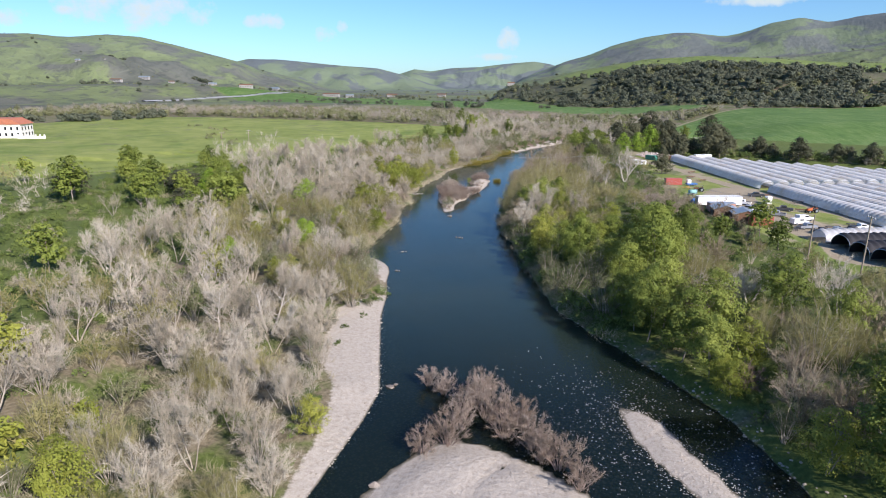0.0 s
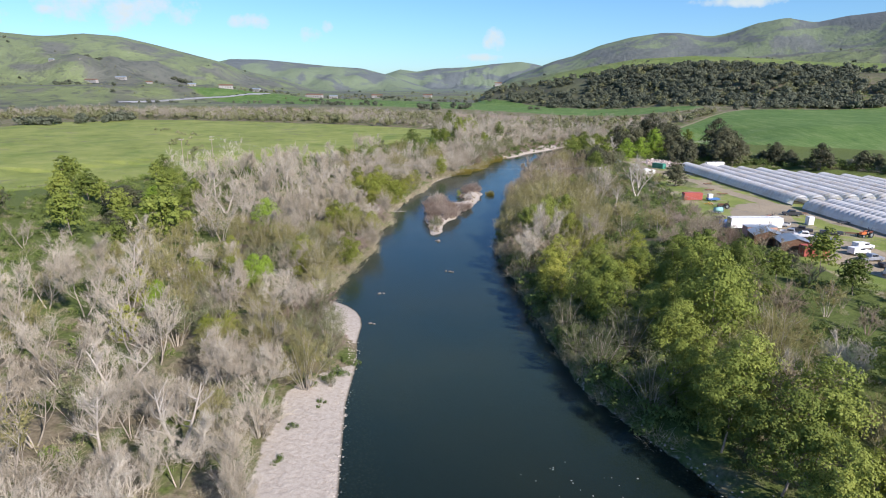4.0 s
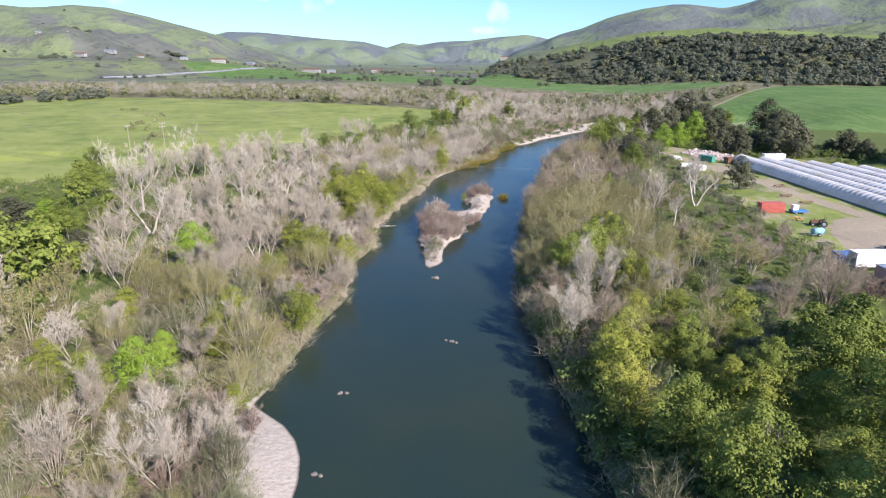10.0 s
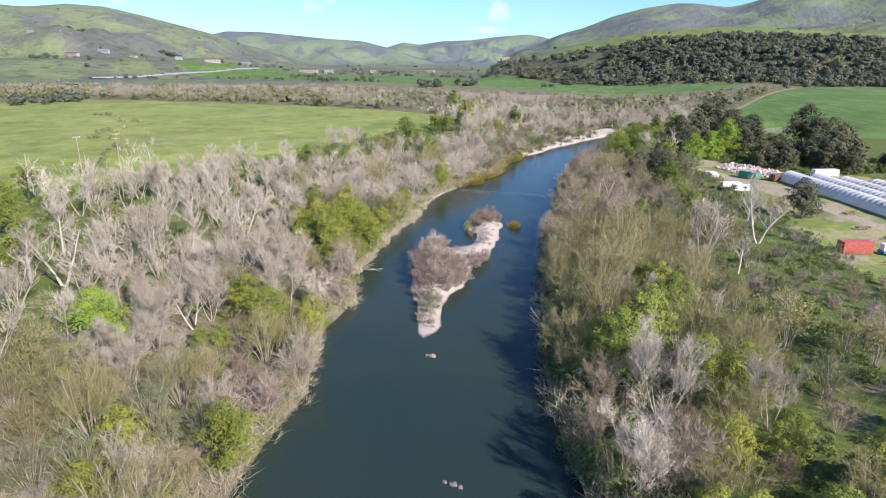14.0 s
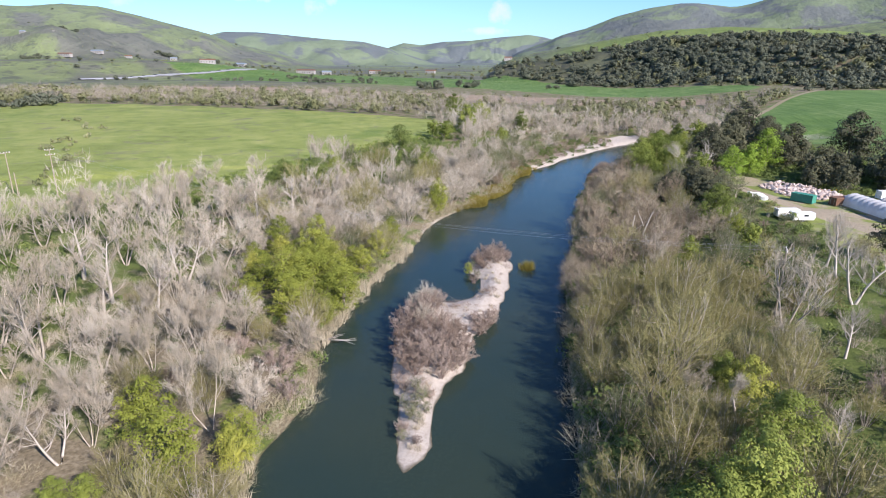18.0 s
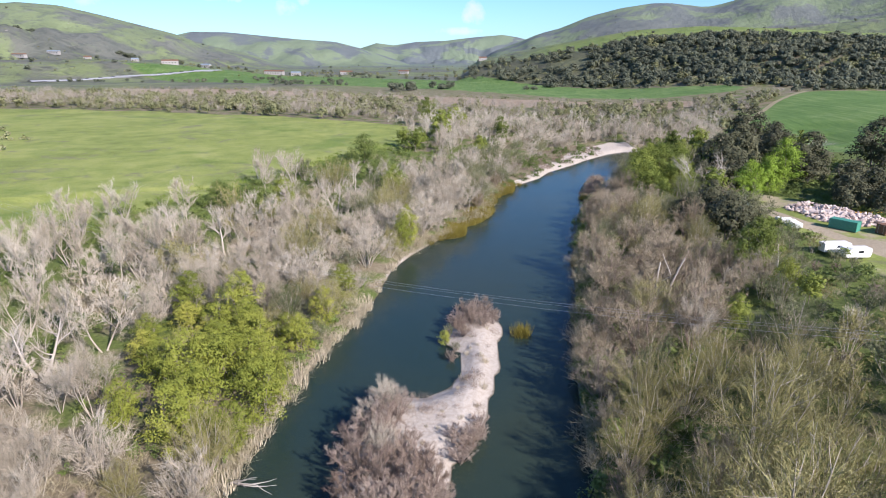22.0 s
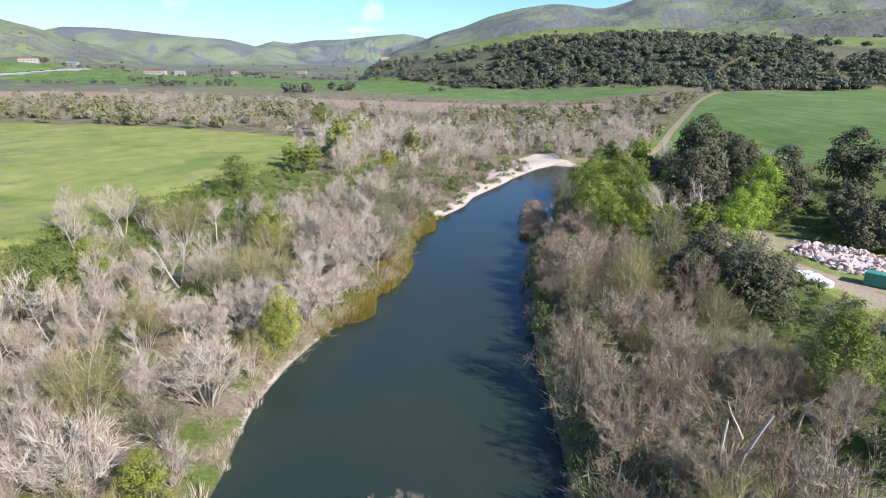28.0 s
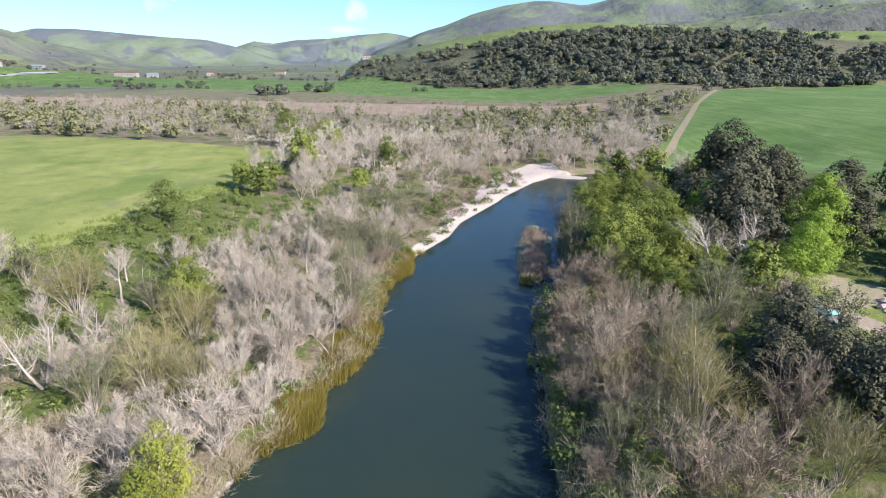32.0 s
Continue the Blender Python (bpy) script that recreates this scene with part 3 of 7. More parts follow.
silty = nt.nodes.new("ShaderNodeMapRange")      # clear over the gravel riffle, silty in the pool
for k, v in zip(("From Min", "From Max", "To Min", "To Max"), (78.0, 125.0, 0.25, 0.85)):
    silty.inputs[k].default_value = v
nt.links.new(wsep.outputs[1], silty.inputs[0])
nt.links.new(silty.outputs[0], under.inputs[0])
gl = nt.nodes.new("ShaderNodeBsdfGlossy")
gl.inputs["Roughness"].default_value = 0.05
fr = nod(nt, "ShaderNodeFresnel", IOR=1.33)
map_ = nt.nodes.new("ShaderNodeMapping")
map_.inputs["Scale"].default_value = (1.0, 0.55, 1.0)
nt.links.new(pos, map_.inputs[0])
rip = math_n(nt, "ADD", noise_tex(nt, 2.6, 4, 0.6, map_.outputs[0], 0.8), math_n(nt, "MULTIPLY", noise_tex(nt, 0.35, 2, 0.5, map_.outputs[0], 1.0), 1.4))
bp = nod(nt, "ShaderNodeBump", Strength=0.35, Distance=0.09)
nt.links.new(rip, bp.inputs["Height"])
nt.links.new(bp.outputs[0], gl.inputs["Normal"])
nt.links.new(bp.outputs[0], fr.inputs["Normal"])
mx = nt.nodes.new("ShaderNodeMixShader")
nt.links.new(fr.outputs[0], mx.inputs[0])
nt.links.new(under.outputs[0], mx.inputs[1])
nt.links.new(gl.outputs[0], mx.inputs[2])
nt.links.new(mx.outputs[0], out.inputs[0])
wy = np.concatenate([np.arange(-80, 506, 6.0), [506.0]])
wl, wr = np.interp(wy, LEFT_Y, LEFT_X) - 6, np.interp(wy, RIGHT_Y, RIGHT_X) + 3
wl = np.where((wy > 35) & (wy < 100), -58.0, wl)
wv = [(a, y, 0.0) for a, y in zip(wl, wy)] + [(b, y, 0.0) for b, y in zip(wr, wy)]
k = len(wy)
wq = [(i, k + i, k + i + 1, i + 1) for i in range(k - 1)]
wv += [(200, 485, 0.0), (200, 525, 0.0), (96, 525, 0.0), (70, 506.0, 0.0)]
wq += [(2 * k - 1, 2 * k, 2 * k + 1, 2 * k + 2)]
tagged(new("water", mesh_np("water", wv, wq, [M_WATER], True)), "calm blue-green river water with faint ripples", "river", kind="structure")

# dirt track round the far field, laid on the sheet
def ribbon(line, width, step, lift):
    line = np.array(line, float)
    seg = np.r_[0, np.cumsum(np.hypot(*np.diff(line, axis=0).T))]
    t = np.arange(0, seg[-1], step)
    p = np.stack([np.interp(t, seg, line[:, 0]), np.interp(t, seg, line[:, 1])], 1)
    for _ in range(6):
        p[1:-1] = (p[:-2] + 2 * p[1:-1] + p[2:]) / 4
    d = np.gradient(p, axis=0)
    n = np.stack([-d[:, 1], d[:, 0]], 1) / np.hypot(*d.T)[:, None]
    rows = []
    for i, q in enumerate(p):
        w = width * (0.9 + 0.2 * float(value_noise(q[0], q[1], 9, 3)))
        rows += [(q[0] + n[i, 0] * o, q[1] + n[i, 1] * o, float(ground_z(q[0] + n[i, 0] * o, q[1] + n[i, 1] * o)) + lift) for o in (-w, 0.0, w)]
    f = []
    for i in range(len(p) - 1):
        for j in range(2):
            k = i * 3 + j
            f.append((k, k + 1, k + 4, k + 3))
    return rows, f


M_TRACK = plain_mat("tan dirt", (0.25, 0.215, 0.125), 0.95, var=0.25, scale=0.4)
rv, rf2 = ribbon(FARM_TRACK, 1.8, 2.5, 0.12)
tagged(new("dirt_track", mesh_np("dirt_track", rv, rf2, [M_TRACK], True)), "narrow tan dirt track round the crop field", "track", kind="structure")

# ---------------------------------------------------------------- plants
class Geo:
    """Collects triangles."""

    def __init__(self):
        self.v, self.f, self.n = [], [], 0

    def add(self, v, f):
        self.v.append(np.asarray(v, float).reshape(-1, 3))
        self.f.append(np.asarray(f, int).reshape(-1, 3) + self.n)
        self.n += len(self.v[-1])

    def arrays(self):
        return np.concatenate(self.v), np.concatenate(self.f)


def frame_of(d):
    d = d / np.linalg.norm(d, axis=-1, keepdims=True)
    ref = np.where(np.abs(d[..., 2:3]) > 0.9, np.array([1.0, 0, 0]), np.array([0, 0, 1.0]))
    a = np.cross(d, ref)
    a /= np.linalg.norm(a, axis=-1, keepdims=True)
    return a, np.cross(d, a)


def tube(geo, pts, radii, n=5):
    """A tapered limb along a line of points."""
    pts, radii = np.asarray(pts, float), np.asarray(radii, float)
    d = np.gradient(pts, axis=0)
    a, b = frame_of(d)
    ang = np.arange(n) * 2 * math.pi / n
    ring = pts[:, None] + radii[:, None, None] * (np.cos(ang)[None, :, None] * a[:, None] + np.sin(ang)[None, :, None] * b[:, None])
    f = []
    for i in range(len(pts) - 1):
        for j in range(n):
            k = (j + 1) % n
            f += [(i * n + j, i * n + k, (i + 1) * n + k), (i * n + j, (i + 1) * n + k, (i + 1) * n + j)]
    geo.add(ring.reshape(-1, 3), f)


def blades(geo, base, tip, width, rng):
    """Thin tapering slivers from base to tip: twigs, reeds, grass."""
    base, tip = np.asarray(base, float), np.asarray(tip, float)
    a, b = frame_of(tip - base)
    th = rng.uniform(0, 2 * math.pi, len(base))[:, None]
    side = (np.cos(th) * a + np.sin(th) * b) * (np.asarray(width).reshape(-1, 1) * 0.5)
    v = np.stack([base - side, base + side, tip], 1)
    geo.add(v, np.arange(len(base) * 3).reshape(-1, 3))


def leaves(geo, centre, size, rng, up=0.5, face=None):
    """Small kite-shaped leaf sprays at the given places."""
    n = len(centre)
    nrm = rng.normal(size=(n, 3))
    nrm /= np.linalg.norm(nrm, axis=1, keepdims=True)
    nrm[:, 2] = np.abs(nrm[:, 2]) + up
    if face is not None:
        nrm = nrm * 0.45 + face / np.linalg.norm(face, axis=1, keepdims=True)
    a, b = frame_of(nrm)
    th = rng.uniform(0, 2 * math.pi, n)[:, None]
    u, w = np.cos(th) * a + np.sin(th) * b, -np.sin(th) * a + np.cos(th) * b
    s = np.asarray(size).reshape(-1, 1) * np.ones((n, 1))
    v = np.stack([centre - u * s * 0.7, centre + u * s * 0.4 + w * s * 0.5, centre + u * s * 0.45 - w * s * 0.42], 1)
    geo.add(v, np.arange(n * 3).reshape(-1, 3))


def limb_line(p, d, length, rng, bend=0.25, up=0.15, steps=4):
    pts = [np.array(p, float)]
    d = np.array(d, float) / np.linalg.norm(d)
    for _ in range(steps):
        d = d + rng.normal(size=3) * bend * 0.5 + np.array([0, 0, up])
        d /= np.linalg.norm(d)
        pts.append(pts[-1] + d * length / steps)
    return np.array(pts)


def skeleton_limbs(wood, rng, h, r0, stems, spread, up=0.18, sub=4, fork=0.35, n=5):
    """Trunk, limbs and branches; returns places and ways along the thin branches."""
    spots, ways = [], []
    for s in range(stems):
        az = 2 * math.pi * (s + rng.uniform(-0.3, 0.3)) / stems
        lean = 0.04 + (0.35 * spread if stems > 1 else 0.06)
        d0 = np.array([math.cos(az) * lean, math.sin(az) * lean, 1.0])
        trunk = limb_line((0.2 * math.cos(az) * (stems > 1), 0.2 * math.sin(az) * (stems > 1), -0.3), d0, h * rng.uniform(0.72, 0.9), rng, 0.16, 0.05, 6)
        tube(wood, trunk, np.linspace(r0, r0 * 0.25, 7), 4)
        k = sub * 2
        for j in range(k):
            t = fork + (0.97 - fork) * (j + rng.uniform(0, 0.9)) / k
            i = t * 6
            i0 = min(int(i), 5)
            p = trunk[i0] + (trunk[i0 + 1] - trunk[i0]) * (i - i0)
            a2 = rng.uniform(0, 2 * math.pi)
            d = np.array([math.cos(a2) * spread, math.sin(a2) * spread, 0.55 + 0.5 * t])
            ln = h * (0.42 - 0.22 * t) * rng.uniform(0.75, 1.25)
            line = limb_line(p, d, ln, rng, 0.35, up)
            tube(wood, line, np.linspace(r0 * (0.5 - 0.22 * t), r0 * 0.09, 5), 3)
            for q in range(3):
                m = rng.integers(1, 4)
                a3 = rng.uniform(0, 2 * math.pi)
                dd = line[m + 1] - line[m]
                dd = dd / np.linalg.norm(dd) + 0.8 * np.array([math.cos(a3), math.sin(a3), rng.uniform(-0.2, 0.6)])
                br = limb_line(line[m], dd, ln * rng.uniform(0.35, 0.65), rng, 0.3, up, 3)
                tube(wood, br[[0, 2, 3]], np.linspace(r0 * 0.13, r0 * 0.045, 3), 3)
                for u in range(4):
                    spots.append(br[u]); ways.append(br[min(u + 1, 3)] - br[min(u, 2)])
            for u in range(2, 5):
                spots.append(line[u]); ways.append(line[u] - line[u - 1])
    return np.array(spots), np.array(ways)


def bare_tree(seed, h, stems=1, spread=0.9, twigs=900, r0=0.17, tw=0.045, tl=1.3, droop=0.0):
    rng = np.random.default_rng(seed)
    wood, crown = Geo(), Geo()
    spots, ways = skeleton_limbs(wood, rng, h, r0, stems, spread)
    i = rng.integers(0, len(spots), twigs)
    w = ways[i] / np.linalg.norm(ways[i], axis=1, keepdims=True)
    d = w + rng.normal(size=(twigs, 3)) * 0.55 + np.array([0, 0, 0.35 - droop])
    d /= np.linalg.norm(d, axis=1, keepdims=True)
    base = spots[i] + rng.normal(size=(twigs, 3)) * 0.12
    ln = rng.uniform(0.5, 1.0, twigs)[:, None] * tl * h / 10
    blades(crown, base, base + d * ln, rng.uniform(0.6, 1.3, twigs) * tw, rng)
    mid = base + d * ln * rng.uniform(0.3, 0.8, (twigs, 1))
    d2 = d + rng.normal(size=(twigs, 3)) * 0.6
    blades(crown, mid, mid + d2 * ln * 0.45, rng.uniform(0.5, 1.0, twigs) * tw, rng)
    return wood, crown


def leafy_tree(seed, h, wide, clumps=46, per=30, leaf=0.42, low=0.25, stems=1, r0=0.18, shape=0.5):
    rng = np.random.default_rng(seed)
    wood, crown = Geo(), Geo()
    spots, _ = skeleton_limbs(wood, rng, h * 0.92, r0, stems, wide / h * 1.5, 0.14, 3, low)
    fill = clumps * 5
    q = rng.normal(size=(fill, 3))
    q *= (rng.uniform(0.2, 0.75, (fill, 1)) / np.linalg.norm(q, axis=1, keepdims=True)) * np.array([wide, wide, h * (1 - low) * 0.5])
    leaves(crown, q + np.array([0, 0, h * (1 + low) * 0.5]), leaf * rng.uniform(1.3, 1.9, fill), rng, 0.2)
    for c in range(clumps):
        if c % 3 == 0:
            p = spots[rng.integers(0, len(spots))] + rng.normal(size=3) * 0.3
        else:
            t = rng.uniform(low, 1.0)
            rad = wide * (math.sin(math.pi * min(1.0, (t - low) / (1 - low) * 0.86 + 0.14) ** (0.6 + shape)) ** 0.75) * rng.uniform(0.55, 1.06)
            a = rng.uniform(0, 2 * math.pi)
            p = np.array([math.cos(a) * rad, math.sin(a) * rad, t * h - 0.12 * rad])
        r = wide * rng.uniform(0.15, 0.27)
        q = rng.normal(size=(per, 3))
        q[:, 2] = np.where(rng.uniform(size=per) < 0.6, np.abs(q[:, 2]), q[:, 2])
        q /= np.linalg.norm(q, axis=1, keepdims=True)
        q *= rng.uniform(0.5, 1.0, (per, 1)) ** 0.5 * np.array([r, r, r * 0.75])
        core = p - np.array([0, 0, h * (low + 1) * 0.45])
        leaves(crown, p + q, leaf * rng.uniform(0.7, 1.35, per), rng, 0.2, q / r + 0.5 * core / wide)
    return wood, crown


def thicket(seed, h, wide, stems=26, twigs=420, tw=0.045, leafn=0, leaf=0.26, droop=0.0):
    """A many-stemmed rounded bush: stems fan out, fork and end in sprays of fine twigs."""
    rng = np.random.default_rng(seed)
    wood, crown = Geo(), Geo()
    n = max(5, stems // 2)
    for s in range(n):
        a, q = 2.4 * s + rng.uniform(-0.4, 0.4), math.sqrt((s + rng.uniform(0.0, 0.8)) / n) * 0.95
        out = np.array([math.cos(a), math.sin(a), 0.0])
        tip = out * q * wide + np.array([0, 0, h * (1 - 0.5 * q ** 2.2) * rng.uniform(0.70, 1.04)])
        base = out * q * wide * 0.14 + np.array([0, 0, -0.3])
        ctrl = base + (tip - base) * np.array([0.30, 0.30, 0.58]) + rng.normal(size=3) * 0.06 * h
        u = np.linspace(0, 1, 5)[:, None]
        line = base * (1 - u) ** 2 + ctrl * 2 * u * (1 - u) + tip * u * u
        tube(wood, line, np.linspace(0.075, 0.016, 5), 3)
        src, way = [line[2:]], [line[2:] - line[1:-1]]
        for j in range(5):
            t = rng.uniform(1.3, 3.7)
            i0 = int(t)
            p = line[i0] + (line[i0 + 1] - line[i0]) * (t - i0)
            d = out * rng.uniform(0.0, 0.7) + np.array([0, 0, rng.uniform(0.25, 0.8)]) + rng.normal(size=3) * 0.5
            br = limb_line(p, d, h * rng.uniform(0.13, 0.26), rng, 0.3, 0.08, 3)
            tube(wood if j < 2 else crown, br[[0, 2, 3]], np.linspace(0.03, 0.01, 3), 3)
            src.append(br[1:])
            way.append(br[1:] - br[:-1])
        src, way = np.concatenate(src), np.concatenate(way)
        way /= np.linalg.norm(way, axis=1, keepdims=True)
        k = twigs // n
        i = rng.integers(0, len(src), k)
        dd = way[i] * 0.7 + rng.normal(size=(k, 3)) * 0.42 + np.array([0, 0, 0.25 - droop])
        dd /= np.linalg.norm(dd, axis=1, keepdims=True)
        base2 = src[i] + rng.normal(size=(k, 3)) * 0.02 * h
        tip2 = base2 + dd * rng.uniform(0.3, 1.0, (k, 1)) * h * 0.15
        blades(crown, base2, tip2, rng.uniform(0.6, 1.3, k) * tw, rng)
        if leafn:
            m = leafn // n
            j = rng.integers(0, k, m)
            leaves(crown, base2[j] + (tip2 - base2)[j] * rng.uniform(0.2, 1.1, (m, 1)) + rng.normal(size=(m, 3)) * 0.08, leaf * rng.uniform(0.6, 1.2, m), rng, 0.0)
    return wood, crown


def tangle(seed, h, wide, twigs=900, tw=0.05):
    """A low mound of bent, criss-crossing dead stems."""
    rng = np.random.default_rng(seed)
    wood, crown = Geo(), Geo()
    tube(wood, limb_line((0, 0, -0.3), (0.2, 0.1, 1), h * 0.7, rng, 0.3, 0.0, 4), np.linspace(0.07, 0.03, 5), 4)
    a, q = rng.uniform(0, 2 * math.pi, twigs), rng.uniform(0, 1, twigs) ** 0.55
    top = h * (1 - 0.75 * q ** 2) * (0.7 + 0.35 * np.sin(a * 3 + seed) * q) * rng.uniform(0.7, 1.15, twigs)
    base = np.stack([np.cos(a) * q * wide, np.sin(a) * q * wide, top * rng.uniform(0.05, 0.75, twigs)], 1)
    d = rng.normal(size=(twigs, 3)) * [0.6, 0.6, 0.4] + np.stack([np.cos(a) * q * 0.5, np.sin(a) * q * 0.5, np.full(twigs, 0.7)], 1)
    d /= np.linalg.norm(d, axis=1, keepdims=True)
    blades(crown, base, base + d * rng.uniform(0.3, 1.3, (twigs, 1)) * h * 0.5, rng.uniform(0.6, 1.4, twigs) * tw, rng)
    return wood, crown


def shrub(seed, h, wide, clumps=12, per=26, leaf=0.24):
    rng = np.random.default_rng(seed)
    crown = Geo()
    for c in range(clumps):
        a, q = rng.uniform(0, 2 * math.pi), rng.uniform(0, 1) ** 0.6
        p = np.array([math.cos(a) * q * wide * 0.8, math.sin(a) * q * wide * 0.8, h * rng.uniform(0.25, 0.85) * (1 - 0.5 * q * q)])
        u = rng.normal(size=(per, 3))
        u /= np.linalg.norm(u, axis=1, keepdims=True)
        leaves(crown, p + u * np.array([0.36, 0.36, 0.3]) * wide * rng.uniform(0.5, 1.0, (per, 1)), leaf * rng.uniform(0.6, 1.3, per), rng, 0.3, u + np.array([0, 0, 0.25]))
    n = 10
    a, q = rng.uniform(0, 2 * math.pi, n), rng.uniform(0, 0.9, n) * wide
    base = np.zeros((n, 3)) + rng.normal(size=(n, 3)) * [0.15, 0.15, 0]
    blades(crown, base, np.stack([np.cos(a) * q, np.sin(a) * q, h * rng.uniform(0.5, 1.0, n)], 1), np.full(n, 0.05), rng)
    return crown


def tuft(seed, h, wide, n=60, w=0.07):
    rng = np.random.default_rng(seed)
    g = Geo()
    a, q = rng.uniform(0, 2 * math.pi, n), rng.uniform(0, 1, n) ** 0.6 * wide
    base = np.stack([np.cos(a) * q, np.sin(a) * q, np.full(n, -0.1)], 1)
    tip = base + np.stack([np.cos(a) * q * 0.45, np.sin(a) * q * 0.45, h * rng.uniform(0.6, 1.1, n)], 1) + rng.normal(size=(n, 3)) * 0.12 * h
    blades(g, base, tip, np.full(n, w), rng)
    return g


def joined(name, templates, places, mats, label, category, rng):
    """One mesh of many plants: places are rows of x, y, z, scale, kind."""
    vs, fs, ms, n = [], [], [], 0
    for kind, (geos, idx) in templates.items():
        for x, y, z, s in places.get(kind, ()):
            v, f = geos[rng.integers(0, len(geos))]
            a = rng.uniform(0, 2 * math.pi)
            ca, sb = math.cos(a) * s, math.sin(a) * s
            w = np.stack([v[:, 0] * ca - v[:, 1] * sb + x, v[:, 0] * sb + v[:, 1] * ca + y, v[:, 2] * s * rng.uniform(0.85, 1.15) + z], 1)
            vs.append(w.astype(np.float32)); fs.append(f + n); ms.append(np.full(len(f), idx)); n += len(v)
    if not vs:
        return None
    me = mesh_np(name, np.concatenate(vs), np.concatenate(fs), mats, False, np.concatenate(ms))
    return tagged(new(name, me), label, category, kind="stuff")


def part(name, me, parent, label=""):
    ob = new(name, me)
    ob.parent = parent
    if label:
        ob["label"] = label
    return ob


SPECIES = {}


def species(key, name, label, category, group, variants, m_wood, m_crown, coarse=()):
    """Keeps meshes of a kind of plant, to be set out one by one."""
    SPECIES[key] = (name, label, category, group,
                    [(mesh_np("trunk", *w.arrays(), [m_wood], True), mesh_np("crown", *c.arrays(), [m_crown])) for w, c in variants],
                    [(mesh_np("trunk", *w.arrays(), [m_wood], True), mesh_np("crown", *c.arrays(), [m_crown])) for w, c in coarse])


species("bare", "bare_tree", "leafless grey riverside tree with fine pale twigs", "tree", "bare riverside trees",
        [bare_tree(s, 11, 2 + s % 3, 1.0, 3000, 0.10, 0.031, 1.2) for s in range(101, 107)], M_STEM, M_TWIG,
        [bare_tree(s, 11, 1 + s % 3, 1.15, 620, 0.16, 0.06, 1.6) for s in range(101, 105)])
species("pale", "sycamore_tree", "leafless white-barked tree with spreading limbs", "tree", "white-barked trees",
        [bare_tree(s, 12, 1 + s % 2, 1.35, 900, 0.30, 0.03, 1.3) for s in range(121, 126)], M_PALE, M_TWIG)
species("thick", "willow_thicket", "dense leafless grey-brown willow with many fine twigs", "willow", "bare willow thickets",
        [thicket(s, 7.5, 3.0 + 0.3 * (s % 3), 30, 3600, 0.034) for s in range(141, 147)], M_STEM, M_TWIG, [thicket(s, 7.5, 3.2, 16, 900, 0.075) for s in range(141, 145)])
species("tan", "tan_willow", "tall tan leafless willow with dense upright stems", "willow", "tan willows",
        [thicket(s, 7.5, 3.0 + 0.3 * (s % 3), 34, 3600, 0.034) for s in range(131, 136)], M_STEM_RED, M_TWIG_TAN, [thicket(s, 7.5, 3.2, 16, 900, 0.075) for s in range(131, 134)])
species("russet", "russet_thicket", "low rounded russet-brown bush of leafless twigs", "willow", "russet thickets",
        [thicket(s, 3.8, 2.5, 30, 3600, 0.028, droop=0.15) for s in range(151, 156)], M_STEM_RED, M_TWIG_RED)
species("olive", "budding_willow", "olive-yellow willow just coming into leaf", "willow", "budding willows",
        [thicket(s, 9.5, 4.3, 36, 2600, 0.032, 5200, 0.085) for s in range(161, 165)], M_STEM, M_TWIG_OLIVE, [thicket(s, 9.5, 4.3, 20, 560, 0.075, 1200, 0.24) for s in range(161, 164)])
species("leafy", "leafy_tree", "broad fresh-green cottonwood in spring leaf", "tree", "leafy riverside trees",
        [leafy_tree(s, 12, 4.9, 120, 72, 0.205) for s in range(171, 176)], M_BARK, M_LEAF, [leafy_tree(s, 12, 4.9, 66, 26, 0.46) for s in range(171, 174)])
species("yellow", "yellow_willow", "bright yellow-green willow in young leaf", "willow", "yellow-green willows",
        [leafy_tree(s, 9, 3.7, 100, 64, 0.165, 0.08, 2, 0.10) for s in range(181, 185)], M_BARK, M_LEAF_YEL, [leafy_tree(s, 9, 3.7, 50, 26, 0.38, 0.08, 2, 0.10) for s in range(181, 184)])
species("grey", "grey_willow", "soft grey-green willow by the bank", "willow", "grey-green willows",
        [thicket(s, 7.5, 3.5, 32, 1800, 0.032, 4800, 0.09) for s in range(191, 195)], M_STEM, M_LEAF_GREY, [thicket(s, 7.5, 3.5, 18, 400, 0.075, 1200, 0.26) for s in range(191, 194)])
species("bright", "green_tree", "rounded bright-green tree in full young leaf", "tree", "bright green trees",
        [leafy_tree(s, 11, 5.0, 140, 70, 0.20, 0.06, 1, 0.16, 0.3) for s in range(221, 224)], M_BARK, M_LEAF_BRIGHT)
species("round", "meadow_tree", "broad rounded mid-green tree at the meadow edge", "tree", "meadow edge trees",
        [leafy_tree(s, 11, 5.6, 140, 70, 0.21, 0.08, 1, 0.2, 0.3) for s in range(226, 229)], M_BARK, M_LEAF_MID)
species("oak", "oak_tree", "dark evergreen oak with a dense rounded crown", "tree", "evergreen oaks",
        [leafy_tree(s, 12, 6.2, 120, 52, 0.36, 0.12, 2, 0.32, 0.3) for s in range(201, 205)], M_BARK, M_LEAF_DARK, [leafy_tree(s, 12, 6.2, 90, 30, 0.52, 0.12, 2, 0.32, 0.3) for s in range(201, 204)])
